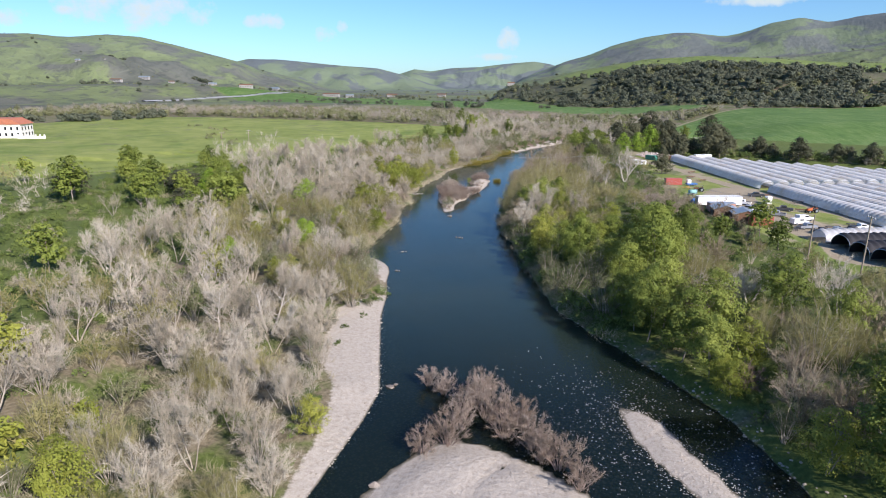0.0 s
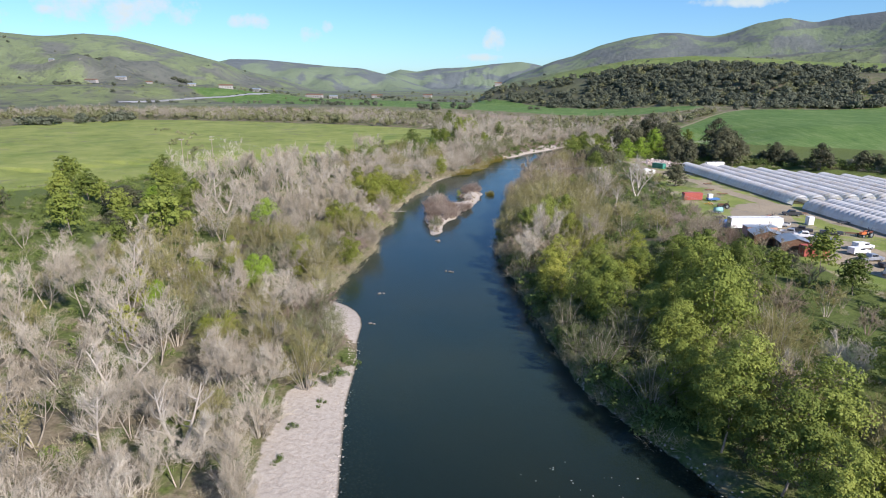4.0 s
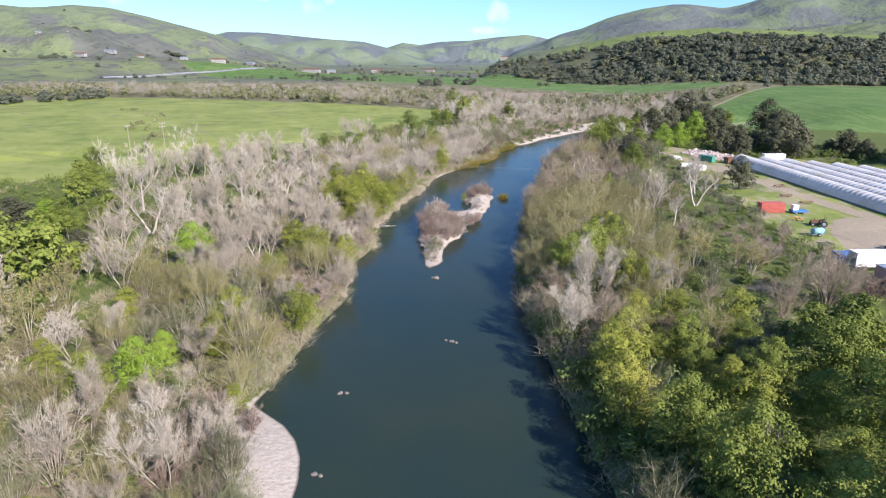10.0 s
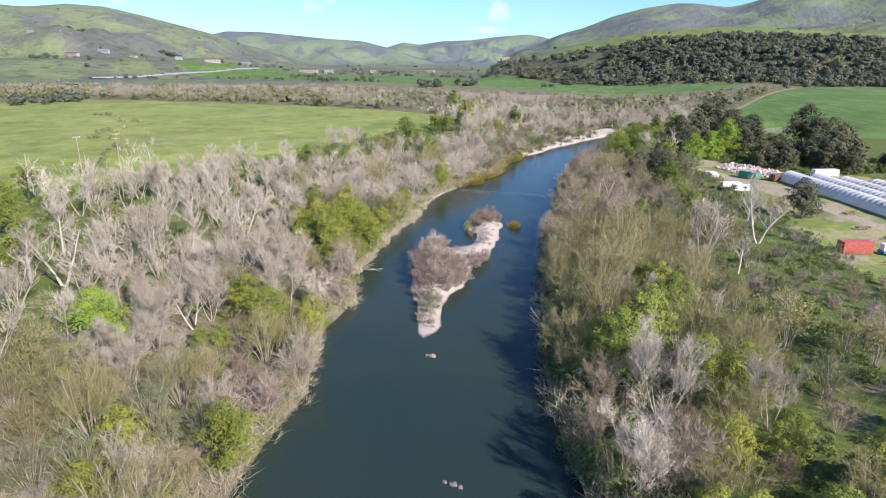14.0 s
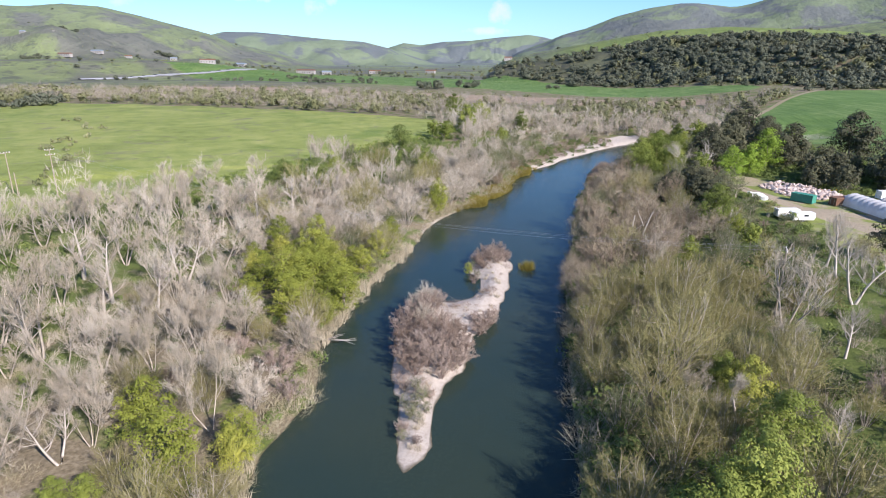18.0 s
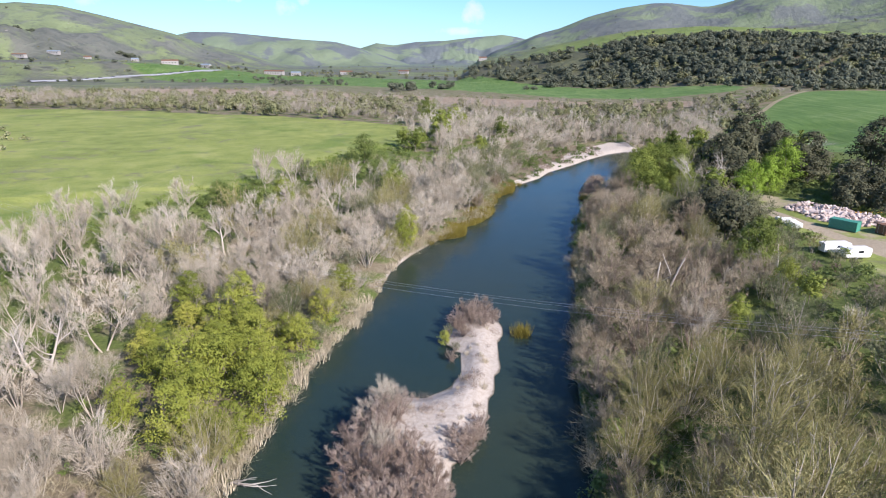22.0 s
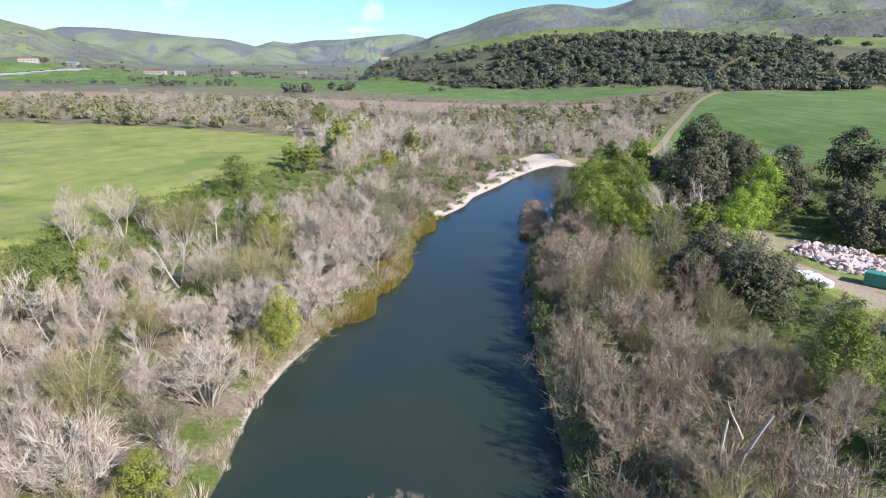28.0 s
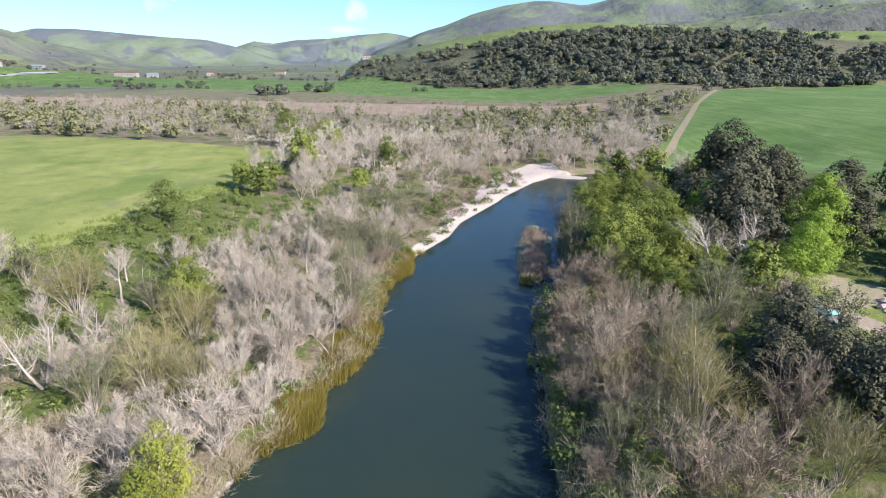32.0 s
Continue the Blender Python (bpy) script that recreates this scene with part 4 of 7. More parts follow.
LOW = {"bare": [bare_tree(s, 11, 2, 1.2, 190, 0.16, 0.11, 2.0)[1].arrays() for s in range(401, 405)], "thick": [thicket(s, 7.5, 3.9, 12, 260, 0.11)[1].arrays() for s in range(411, 415)],
       "russet": [thicket(s, 4.5, 3.2, 10, 200, 0.10)[1].arrays() for s in range(421, 424)], "olive": [thicket(s, 9.5, 5.0, 12, 200, 0.11, 320, 0.5)[1].arrays() for s in range(431, 434)],
       "leafy": [leafy_tree(s, 12, 4.9, 40, 15, 0.75)[1].arrays() for s in range(441, 445)], "yellow": [leafy_tree(s, 9, 3.7, 34, 14, 0.6, 0.08)[1].arrays() for s in range(451, 454)],
       "grey": [thicket(s, 7.5, 4.0, 10, 150, 0.1, 360, 0.5)[1].arrays() for s in range(461, 464)], "oak": [leafy_tree(s, 12, 6.2, 44, 15, 0.95, 0.16, 2, 0.3, 0.3)[1].arrays() for s in range(471, 474)]}
T_SHRUB = [shrub(s, 2.3, 2.1, 10, 19, 0.32).arrays() for s in range(211, 217)]
T_BRUSH = [tangle(s, 3.2, 1.9, 150, 0.05)[1].arrays() for s in range(231, 236)]
T_REED = [tuft(s, 1.7, 1.1, 60, 0.10).arrays() for s in range(241, 244)]
T_GRASS = [tuft(s, 0.7, 0.7, 22, 0.09).arrays() for s in range(251, 254)]


def plant(key, x, y, s, rng, z=None, variant=None, stretch=1.0, inland=False):
    name, label, cat, group, meshes, coarse = SPECIES[key]
    meshes = coarse if inland and coarse else meshes
    tm, cm = meshes[rng.integers(0, len(meshes)) if variant is None else variant % len(meshes)]
    root = tagged(new(name), label, cat, group)
    root.matrix_world = pose(x, y, float(ground_z(x, y)) if z is None else z, 0, 0, rng.uniform(0, 360)) @ Matrix.Diagonal((s, s, s * stretch, 1))
    part("trunk", tm, root)
    part("crown", cm, root)
    return root


# what grows where: x, y, reach, weights
KINDS = ["bare", "thick", "russet", "olive", "leafy", "yellow", "grey", "oak", "shrub", "brush", "none"]
STANDS_L = [
    (-30, 70, 14, "bare:3 thick:4 brush:3 olive:1"), (-55, 70, 18, "bare:3 thick:3 brush:1 yellow:1 grey:1 olive:3"), (-85, 60, 22, "olive:4 shrub:5 grey:3 brush:1 thick:2"),
    (-40, 100, 14, "bare:4 thick:4 brush:3 olive:1 grey:1"), (-65, 105, 18, "bare:3 thick:3 brush:2 shrub:2 olive:1"), (-100, 110, 22, "shrub:8 leafy:1 none:4 olive:1"),
    (-30, 130, 8, "russet:4 brush:3 grey:2 none:2"), (-46, 140, 14, "olive:3 thick:2 grey:3 yellow:2 bare:1"), (-75, 145, 18, "bare:3 thick:2 brush:1 shrub:2 olive:2 yellow:1"), (-110, 150, 24, "shrub:8 brush:1 none:4 bare:1"),
    (-33, 158, 6, "russet:6 brush:2"), (-42, 172, 12, "olive:4 grey:3 thick:2 yellow:3"), (-65, 180, 18, "bare:4 thick:2 brush:1 shrub:1 leafy:1 olive:2"), (-100, 190, 20, "shrub:5 leafy:2 none:2 oak:1"),
    (-34, 195, 8, "russet:3 thick:3 yellow:1 olive:1"), (-48, 210, 14, "thick:4 bare:3 brush:1 olive:2 grey:1"), (-75, 220, 20, "bare:4 thick:2 brush:3 shrub:1"), (-110, 235, 22, "shrub:5 leafy:1 none:4"),
    (-36, 235, 9, "russet:2 thick:4 bare:2 grey:2 olive:1"), (-52, 245, 14, "bare:4 thick:3 brush:3 olive:1 grey:1"), (-34, 262, 10, "yellow:5 olive:2 thick:1"), (-40, 276, 9, "yellow:6 olive:2"),
    (-66, 262, 16, "bare:6 thick:2 brush:2 shrub:1 grey:1"), (-95, 275, 18, "bare:3 shrub:3 none:3"), (-30, 296, 9, "grey:2 thick:4 olive:2"), (-52, 300, 16, "bare:5 thick:3 brush:2 olive:1 shrub:1"), (-82, 320, 14, "shrub:4 bare:2 none:3"),
]
STANDS_L2 = [
    (-25, 325, 11, "thick:5 bare:3 olive:1 grey:2 brush:2 russet:1"), (-45, 345, 14, "thick:4 bare:4 brush:2 grey:1 olive:1 shrub:1"), (-68, 358, 10, "leafy:1 shrub:6 none:3"), (-20, 355, 12, "thick:5 bare:2 grey:1 olive:1 brush:1"), (-6, 372, 10, "thick:5 bare:3"),
    (-35, 385, 14, "bare:2 shrub:7 grey:2 thick:1 none:3"), (-8, 398, 12, "thick:4 grey:3 bare:2"), (-30, 418, 14, "shrub:8 none:4"), (5, 422, 10, "grey:4 thick:3 none:1"), (-15, 445, 14, "shrub:7 grey:1 none:4"),
    (15, 455, 12, "grey:3 shrub:3 none:2"), (-10, 480, 16, "shrub:7 leafy:0.4 bare:2 none:3"), (30, 485, 14, "thick:3 grey:2 none:3"), (0, 520, 20, "bare:4 thick:3 leafy:1"), (60, 530, 22, "bare:4 thick:5"), (110, 545, 22, "bare:3 thick:4 shrub:2"),
]
STANDS_R = [
    (52, 70, 10, "leafy:4 grey:1"), (70, 65, 20, "leafy:1 shrub:3 olive:3 grey:3 thick:4"), (42, 92, 9, "yellow:1 leafy:3"), (62, 95, 16, "olive:4 shrub:3 thick:3 grey:3 bare:1 leafy:1"), (90, 100, 18, "shrub:5 brush:1 olive:3 grey:2"),
    (34, 115, 9, "leafy:6 shrub:1"), (52, 120, 14, "leafy:4 shrub:2 olive:3 grey:1 bare:1 thick:1"), (75, 130, 16, "olive:3 shrub:4 grey:2 thick:1"), (26, 135, 8, "leafy:5 grey:2"), (44, 145, 13, "leafy:5 shrub:2 yellow:1"),
    (62, 160, 14, "olive:1 shrub:4 leafy:2 thick:2 none:1"), (20, 156, 6, "grey:4 shrub:1"), (32, 168, 10, "yellow:3 leafy:3 shrub:1"), (52, 182, 12, "shrub:5 none:3 thick:2 grey:1"), (68, 200, 10, "thick:5 russet:3 shrub:3 grey:1"),
    (18, 180, 7, "thick:6 russet:2"), (30, 195, 10, "leafy:2 olive:3 yellow:1 bare:1 grey:1"), (46, 205, 12, "shrub:4 leafy:1 olive:2 none:2"), (62, 225, 12, "russet:2 thick:2 grey:3 shrub:5"), (20, 210, 8, "leafy:3 olive:2 grey:1"),
    (32, 225, 11, "olive:4 yellow:1 bare:2 grey:2"), (48, 240, 12, "shrub:2 olive:3 grey:3 bare:1"), (66, 248, 10, "shrub:4 grey:2 russet:2 oak:1"), (22, 245, 9, "olive:5 thick:2"), (36, 258, 11, "olive:6 bare:1 grey:1"), (54, 268, 10, "shrub:2 olive:2 grey:4 russet:1 bare:1"),
]
STANDS_R2 = [
    (22, 275, 7, "thick:5 grey:1"), (34, 282, 10, "olive:3 thick:4"), (52, 290, 11, "shrub:5 grey:3 olive:1 leafy:1"), (26, 300, 8, "thick:7"), (38, 308, 10, "thick:6 olive:1"), (56, 315, 12, "grey:3 shrub:5 leafy:1 olive:1"),
    (70, 300, 10, "grey:3 shrub:5 russet:1 olive:1"), (32, 330, 8, "thick:5 grey:1"), (46, 335, 10, "olive:2 thick:3 grey:1"), (62, 340, 9, "oak:0.5 grey:2 shrub:5"), (38, 352, 8, "thick:4 grey:2 olive:1"), (50, 362, 9, "leafy:2 thick:2 grey:2"),
    (46, 385, 8, "grey:2 thick:2"), (60, 385, 10, "leafy:5 yellow:1"), (56, 405, 9, "leafy:4 grey:2"), (72, 410, 10, "leafy:4 oak:1"), (68, 430, 10, "leafy:5"), (84, 450, 12, "leafy:3 grey:2 thick:1"),
    (95, 400, 14, "oak:5 shrub:2"), (118, 380, 16, "oak:3 shrub:3 none:1"), (125, 410, 16, "oak:1 shrub:4 none:3"), (105, 430, 14, "oak:2 shrub:3 none:1"), (145, 380, 16, "oak:1 shrub:4 none:2"), (105, 465, 14, "leafy:2 grey:2 shrub:3"), (110, 490, 12, "thick:3 shrub:2"),
]


def parse(rows):
    out = []
    for x, y, r, text in rows:
        w = np.zeros(len(KINDS))
        for item in text.split():
            k, v = item.split(":")
            w[KINDS.index(k)] = float(v)
        if x < 0:
            w[0], w[1], w[3], w[6] = w[0] * (1.35 if y > 185 else 1.0), w[1] * 0.6, w[3] * (1.5 if y > 185 else 2.4), w[6] * (1.4 if y > 185 else 2.2)
        out.append((x, y, r, w / w.sum()))
    return out


STANDS = parse(STANDS_L + STANDS_L2 + STANDS_R + STANDS_R2)
SX, SY, SR = (np.array([s[i] for s in STANDS], float) for i in range(3))
SW = np.array([s[3] for s in STANDS])
# trees that stand out, set one by one
TALL = ("leafy", "bright", "oak")
taken = []


def stand(key, x, y, s, stretch=0.0):
    """One tree of its own; broad willows grow wider than high."""
    plant(key, x, y, s, rng, stretch=stretch or (1.15 if key == "leafy" and x > 0 else 1.0 if s < 1 or key in TALL else s ** -0.4))
    taken.append((x, y, {"bright": 7.5, "pale": 5.0, "leafy": 5.6, "oak": 7.5}.get(key, 5.0) * s))


rng = np.random.default_rng(7)
# left bank, start of the flight
stand("thick", -30.1, 51.6, 1.32); stand("yellow", -42.8, 55.3, 0.59); stand("bare", -28.6, 58.5, 1.02); stand("thick", -22.1, 61.8, 1.12)
stand("olive", -50.4, 62.8, 0.87); stand("grey", -46.5, 67.4, 0.72); stand("yellow", -17.3, 68.1, 0.64); stand("thick", -57.1, 72, 1.42)
stand("bare", -23.4, 73.5, 0.79); stand("olive", -35, 74.1, 0.81); stand("thick", -44, 82.4, 1.7); stand("bare", -20.6, 83, 0.68)
stand("bare", -29.7, 89.1, 0.83); stand("pale", -40, 92, 0.9, 1); stand("pale", -32.9, 96.3, 0.9, 1.1); stand("pale", -46.3, 106.9, 0.85, 1)
stand("olive", -22.4, 114.8, 1.17); stand("olive", -38, 121, 0.95, 0.75); stand("olive", -30.7, 121.6, 1.26); stand("yellow", -39.2, 128.3, 0.61)
stand("bare", -69.9, 135.6, 1.7); stand("bare", -31.9, 137.7, 1.06); stand("bright", -58, 140, 0.6, 0.8); stand("bright", -61.1, 145.8, 0.43)
stand("yellow", -47.1, 149.7, 1.01); stand("bare", -37.4, 150, 0.9, 0.8); stand("pale", -68, 150, 1.05, 1); stand("yellow", -48.5, 153.9, 0.4)
stand("yellow", -30.7, 154, 0.5); stand("bright", -45.2, 156.9, 0.69); stand("olive", -31.7, 157.5, 0.85); stand("grey", -30.5, 161.9, 0.75)
stand("bare", -39.7, 162.7, 0.81); stand("bright", -45, 163.8, 0.49); stand("olive", -32.6, 164.5, 1.4); stand("bare", -37, 173.4, 0.67)
stand("olive", -31.9, 174.4, 0.43); stand("yellow", -58.6, 178.2, 0.6)
# left bank, beside the long pool
stand("olive", -50.8, 181.6, 0.93); stand("olive", -59.3, 184.9, 0.87); stand("thick", -33.6, 187.2, 0.98); stand("oak", -95, 188, 0.6, 0.9)
stand("russet", -28.6, 190.3, 1.7); stand("bright", -56.8, 200.5, 1); stand("olive", -32.9, 202.4, 0.96); stand("leafy", -43.1, 203.5, 0.35)
stand("leafy", -40.4, 204.5, 0.35); stand("oak", -84, 205, 0.5, 1); stand("yellow", -34.2, 209, 1.1); stand("pale", -47.7, 210.7, 0.65)
stand("yellow", -29, 212.8, 0.68); stand("leafy", -92.6, 213.6, 0.84); stand("bright", -97.3, 215, 0.85); stand("yellow", -29.2, 216.1, 0.73)
stand("yellow", -40.4, 216.8, 1.05, 0.85); stand("bare", -47.9, 218.2, 0.88); stand("oak", -109, 219, 1.15, 0.55); stand("pale", -59.3, 219.5, 0.44)
stand("bright", -102, 222, 0.7, 0.7); stand("leafy", -91, 222.7, 0.9, 0.75); stand("olive", -36.9, 223.3, 0.73); stand("pale", -78.8, 224.1, 1.21)
stand("pale", -85.3, 224.3, 1.1); stand("thick", -31.1, 224.6, 1.04); stand("bare", -47.4, 224.8, 0.63); stand("russet", -27.3, 228.2, 1.17)
stand("bare", -41.8, 233.1, 1); stand("russet", -30.8, 234.1, 1.48); stand("pale", -88, 238, 1.1, 1); stand("olive", -36.1, 242.6, 0.61)
stand("bare", -49.7, 242.7, 1, 1); stand("pale", -64, 246, 1.1, 1); stand("leafy", -108, 250, 1, 0.9); stand("pale", -58, 252, 1, 1)
stand("pale", -67.2, 253.8, 1.33); stand("yellow", -42.4, 254.8, 0.75); stand("yellow", -33.6, 256.2, 1.01)
stand("pale", -78.4, 263, 1.15, 1); stand("yellow", -42.7, 264.6, 0.82); stand("yellow", -28.5, 265.2, 0.95); stand("pale", -59.4, 265.2, 1)
stand("yellow", -27.5, 268.8, 0.7); stand("yellow", -47, 269.7, 0.63); stand("olive", -41.4, 269.9, 0.71); stand("yellow", -37.7, 272.5, 0.74)
stand("yellow", -26.5, 277.5, 0.75); stand("bare", -50, 278, 0.94); stand("yellow", -28.7, 278.6, 0.67); stand("grey", -24.9, 281.6, 0.62)
# left bank, up to the bend
stand("yellow", -24.8, 287.6, 0.79); stand("olive", -24.1, 289, 1.02); stand("bare", -48.7, 290.7, 1); stand("thick", -36.3, 291.1, 1.36)
stand("bare", -86.7, 291.5, 0.92); stand("bare", -80.4, 295.7, 1.09); stand("yellow", -23.4, 298.2, 0.83); stand("thick", -30.7, 300.6, 1.7)
stand("bare", -56.8, 306.8, 1.41); stand("bare", -72.1, 310.6, 1.03); stand("bare", -67.2, 313.9, 1.04); stand("pale", -62.9, 315.8, 1.13)
stand("thick", -21.8, 318.2, 1.7); stand("pale", -60.5, 319.7, 0.86); stand("pale", -54, 320, 1, 1); stand("olive", -17.6, 325.6, 0.84)
stand("pale", -33.6, 329, 0.61); stand("yellow", -15.0, 330.5, 0.75, 1.3); stand("thick", -24.6, 334.8, 1.27); stand("yellow", -14.2, 334, 0.85, 1.35)
stand("thick", -15.7, 337.4, 1.49); stand("pale", -44, 338, 0.9, 1); stand("thick", -21.8, 341.5, 1.38); stand("bare", -16.9, 341.8, 0.88)
stand("thick", -11.1, 343.4, 1.7); stand("thick", -36.1, 345.2, 1.06); stand("thick", -7.1, 348.6, 1.29); stand("round", -55.2, 350.6, 1.08, 0.9)
stand("leafy", -50.4, 357.9, 0.84); stand("round", -68.6, 358.7, 0.756, 0.9); stand("pale", -36, 359, 0.89); stand("bare", -3.1, 368.2, 0.7)
stand("pale", -33.8, 368.4, 0.75); stand("leafy", -21.6, 380.1, 0.88); stand("pale", -7.8, 381.5, 0.71); stand("grey", -28.5, 383, 1.24)
stand("olive", -41.4, 384, 1.49); stand("pale", -35, 387, 0.85, 1); stand("pale", -37.3, 396.9, 0.71); stand("pale", -4, 402, 0.75, 1.1)
stand("round", -28.8, 410.8, 0.855, 0.9); stand("round", -38.5, 432.4, 1.161, 0.9); stand("leafy", -19.6, 556.3, 1.32)
# right bank, start of the flight
stand("yellow", 45.3, 64.1, 0.94); stand("tan", 50.2, 70, 1.26); stand("tan", 47.1, 74.5, 1.23); stand("yellow", 41.1, 81.6, 0.66)
stand("russet", 43.9, 83.3, 1.27); stand("yellow", 40.1, 83.7, 0.67); stand("leafy", 39.6, 86.6, 0.77); stand("leafy", 63.2, 95.1, 0.82)
stand("leafy", 33.6, 100.4, 0.98); stand("leafy", 36.9, 103.5, 1); stand("leafy", 32.3, 104.9, 0.65); stand("pale", 44.6, 109.9, 0.71)
stand("leafy", 31, 110, 0.73); stand("grey", 27.8, 110.5, 1.42); stand("pale", 55.8, 113.7, 0.73); stand("bright", 25.3, 116.3, 0.35)
stand("leafy", 33.3, 119.1, 0.86); stand("grey", 22.9, 120.4, 1.28); stand("leafy", 39.4, 121.6, 1.33); stand("olive", 49.4, 123.6, 1.2)
stand("grey", 20.5, 128.5, 0.95, 0.9); stand("leafy", 43.3, 129.4, 0.97); stand("leafy", 32.2, 130, 0.81); stand("leafy", 26.7, 135.1, 0.97)
stand("tan", 57, 135.8, 1.13); stand("grey", 19.6, 136.6, 1.13); stand("yellow", 27.7, 139.4, 0.93); stand("leafy", 44.1, 142.6, 1.07)
stand("yellow", 36.6, 145.1, 0.49); stand("leafy", 53.2, 145.2, 0.96); stand("yellow", 19.1, 152.5, 1.06)
# right bank, opposite the island
stand("leafy", 30.3, 160.3, 0.53); stand("yellow", 20.8, 161, 1.15, 1.15); stand("oak", 38.5, 162, 0.6, 0.9); stand("olive", 23.9, 170.7, 0.97)
stand("olive", 36.4, 170.9, 0.81); stand("bare", 15.2, 174, 1.15); stand("grey", 14, 176.2, 0.88); stand("tan", 31.6, 176.9, 0.56)
stand("tan", 51, 180.3, 1.03); stand("bare", 16.3, 181, 0.75, 0.85); stand("tan", 60.2, 185.1, 1.7); stand("russet", 67, 185.3, 1.7)
stand("grey", 43.5, 191.8, 0.96); stand("olive", 39.7, 197, 0.62); stand("leafy", 23, 202.5, 0.92); stand("olive", 31.6, 205.2, 1.39)
stand("russet", 58.4, 206.1, 1.7); stand("leafy", 23.5, 206.3, 0.54); stand("grey", 11.7, 210.9, 0.73); stand("olive", 24.6, 213.7, 0.85)
stand("pale", 39.1, 218.1, 0.49); stand("olive", 31.8, 218.5, 0.65); stand("grey", 15.8, 220.7, 1.11); stand("bare", 22.8, 221.3, 0.46)
stand("olive", 44.1, 221.4, 0.6); stand("olive", 21.6, 227.5, 1.54); stand("leafy", 29.6, 227.7, 0.54); stand("olive", 26.9, 234.6, 1.7)
stand("grey", 35.5, 235.5, 1.09); stand("pale", 50.4, 237.3, 0.76); stand("olive", 21.2, 237.8, 1.11); stand("olive", 30.3, 247.7, 1.5, 0.95)
# right bank, tall willows
stand("olive", 36, 256, 1.3, 0.95); stand("pale", 62, 256, 1, 1.1); stand("olive", 21.4, 259.4, 0.98)
stand("tan", 17.7, 264.9, 1.28); stand("tan", 37.5, 265, 0.93); stand("pale", 66, 269, 1, 1.25); stand("grey", 46.4, 271.4, 1.48)
stand("bare", 32.5, 273.4, 0.85); stand("tan", 18.2, 273.6, 1.03); stand("tan", 25.4, 273.8, 1.7); stand("grey", 43.1, 274.4, 0.97)
stand("pale", 67.9, 276, 1.07); stand("tan", 34.4, 277.3, 1.7); stand("oak", 83.6, 281.1, 0.83); stand("leafy", 42.8, 281.4, 0.5)
stand("tan", 23.1, 282.1, 1.26); stand("tan", 31.6, 288.2, 1.36); stand("tan", 39.9, 290.8, 1.27); stand("yellow", 57.1, 294.4, 0.77)
stand("tan", 38.9, 297.7, 1.7); stand("tan", 26.8, 298.3, 1.37); stand("leafy", 55.6, 303.1, 0.92); stand("tan", 45.8, 304.7, 1.32)
stand("tan", 29.5, 308.8, 1.33); stand("grey", 59, 309.4, 1.13); stand("tan", 42, 311.1, 1.42); stand("tan", 50.7, 312.5, 1.17)
stand("tan", 42.1, 315.6, 1.44); stand("olive", 38.9, 320.6, 0.69); stand("grey", 30.7, 322.5, 1.24)
stand("tan", 44.3, 325.6, 1.52); stand("yellow", 35.2, 328, 0.55); stand("oak", 61.8, 330.2, 0.93)
stand("tan", 30, 330.6, 0.68); stand("oak", 68.5, 333.7, 0.65); stand("grey", 33.7, 334.1, 0.98)
stand("tan", 54, 299, 1.05); stand("grey", 58.5, 305, 0.95); stand("tan", 51, 305, 1.1); stand("olive", 55.5, 312, 0.7)
stand("grey", 61, 299, 0.9); stand("tan", 49, 296, 1.0); stand("olive", 63.5, 311, 0.65); stand("grey", 53, 288, 0.9)
# right bank, cottonwoods and oaks
stand("oak", 55.7, 338.6, 0.79); stand("oak", 65, 339.1, 0.75); stand("olive", 46.9, 342.2, 1.28); stand("oak", 64.4, 346.7, 0.87)
stand("tan", 42, 354.7, 1.7); stand("oak", 132, 360, 1.3, 1.1); stand("tan", 51.9, 360.1, 1.41)
stand("bright", 84.7, 370.2, 1.05); stand("leafy", 56.4, 377.3, 0.95)
stand("pale", 74, 377.6, 1.51); stand("bright", 95, 379.6, 1, 1.05); stand("grey", 4.7, 380.3, 1.7); stand("leafy", 58.4, 388.7, 1.28, 0.95)
stand("bright", 105.7, 392.2, 1.33); stand("oak", 86, 395, 1.3, 1.1); stand("leafy", 66, 395.1, 1.36, 0.95); stand("leafy", 73.9, 400.4, 1.23, 0.95)
stand("oak", 119.7, 402.3, 1.28); stand("grey", 1.5, 404, 0.9, 0.8); stand("grey", 5.9, 407.4, 1, 0.8); stand("oak", 98, 408, 1.4, 1.05)
stand("grey", 13.8, 409.8, 1.18); stand("oak", 148.1, 411.2, 1.57); stand("bright", 91, 412, 1, 1.1); stand("grey", 62.9, 422.4, 1.28)
stand("oak", 119.7, 426.1, 1.33); stand("grey", 18.8, 434.5, 0.8, 0.75); stand("oak", 117.4, 443.9, 1.7); stand("oak", 132, 452, 1.2, 1)
stand("leafy", 20.5, 501.2, 1)
places = {"shrub": [], "brush": []}
SIZE = {"bare": 0.9, "thick": 0.95, "russet": 0.95, "olive": 0.9, "leafy": 0.85, "yellow": 0.9, "grey": 0.9, "oak": 0.8}
STEP = {"bare": 4.9, "thick": 4.2, "russet": 3.4, "olive": 5.0, "leafy": 6.3, "yellow": 4.6, "grey": 4.5, "oak": 7.0, "shrub": 2.7, "brush": 2.8, "none": 3.6}
counts = {k: 0 for k in KINDS}
trees = {}
cell = {}


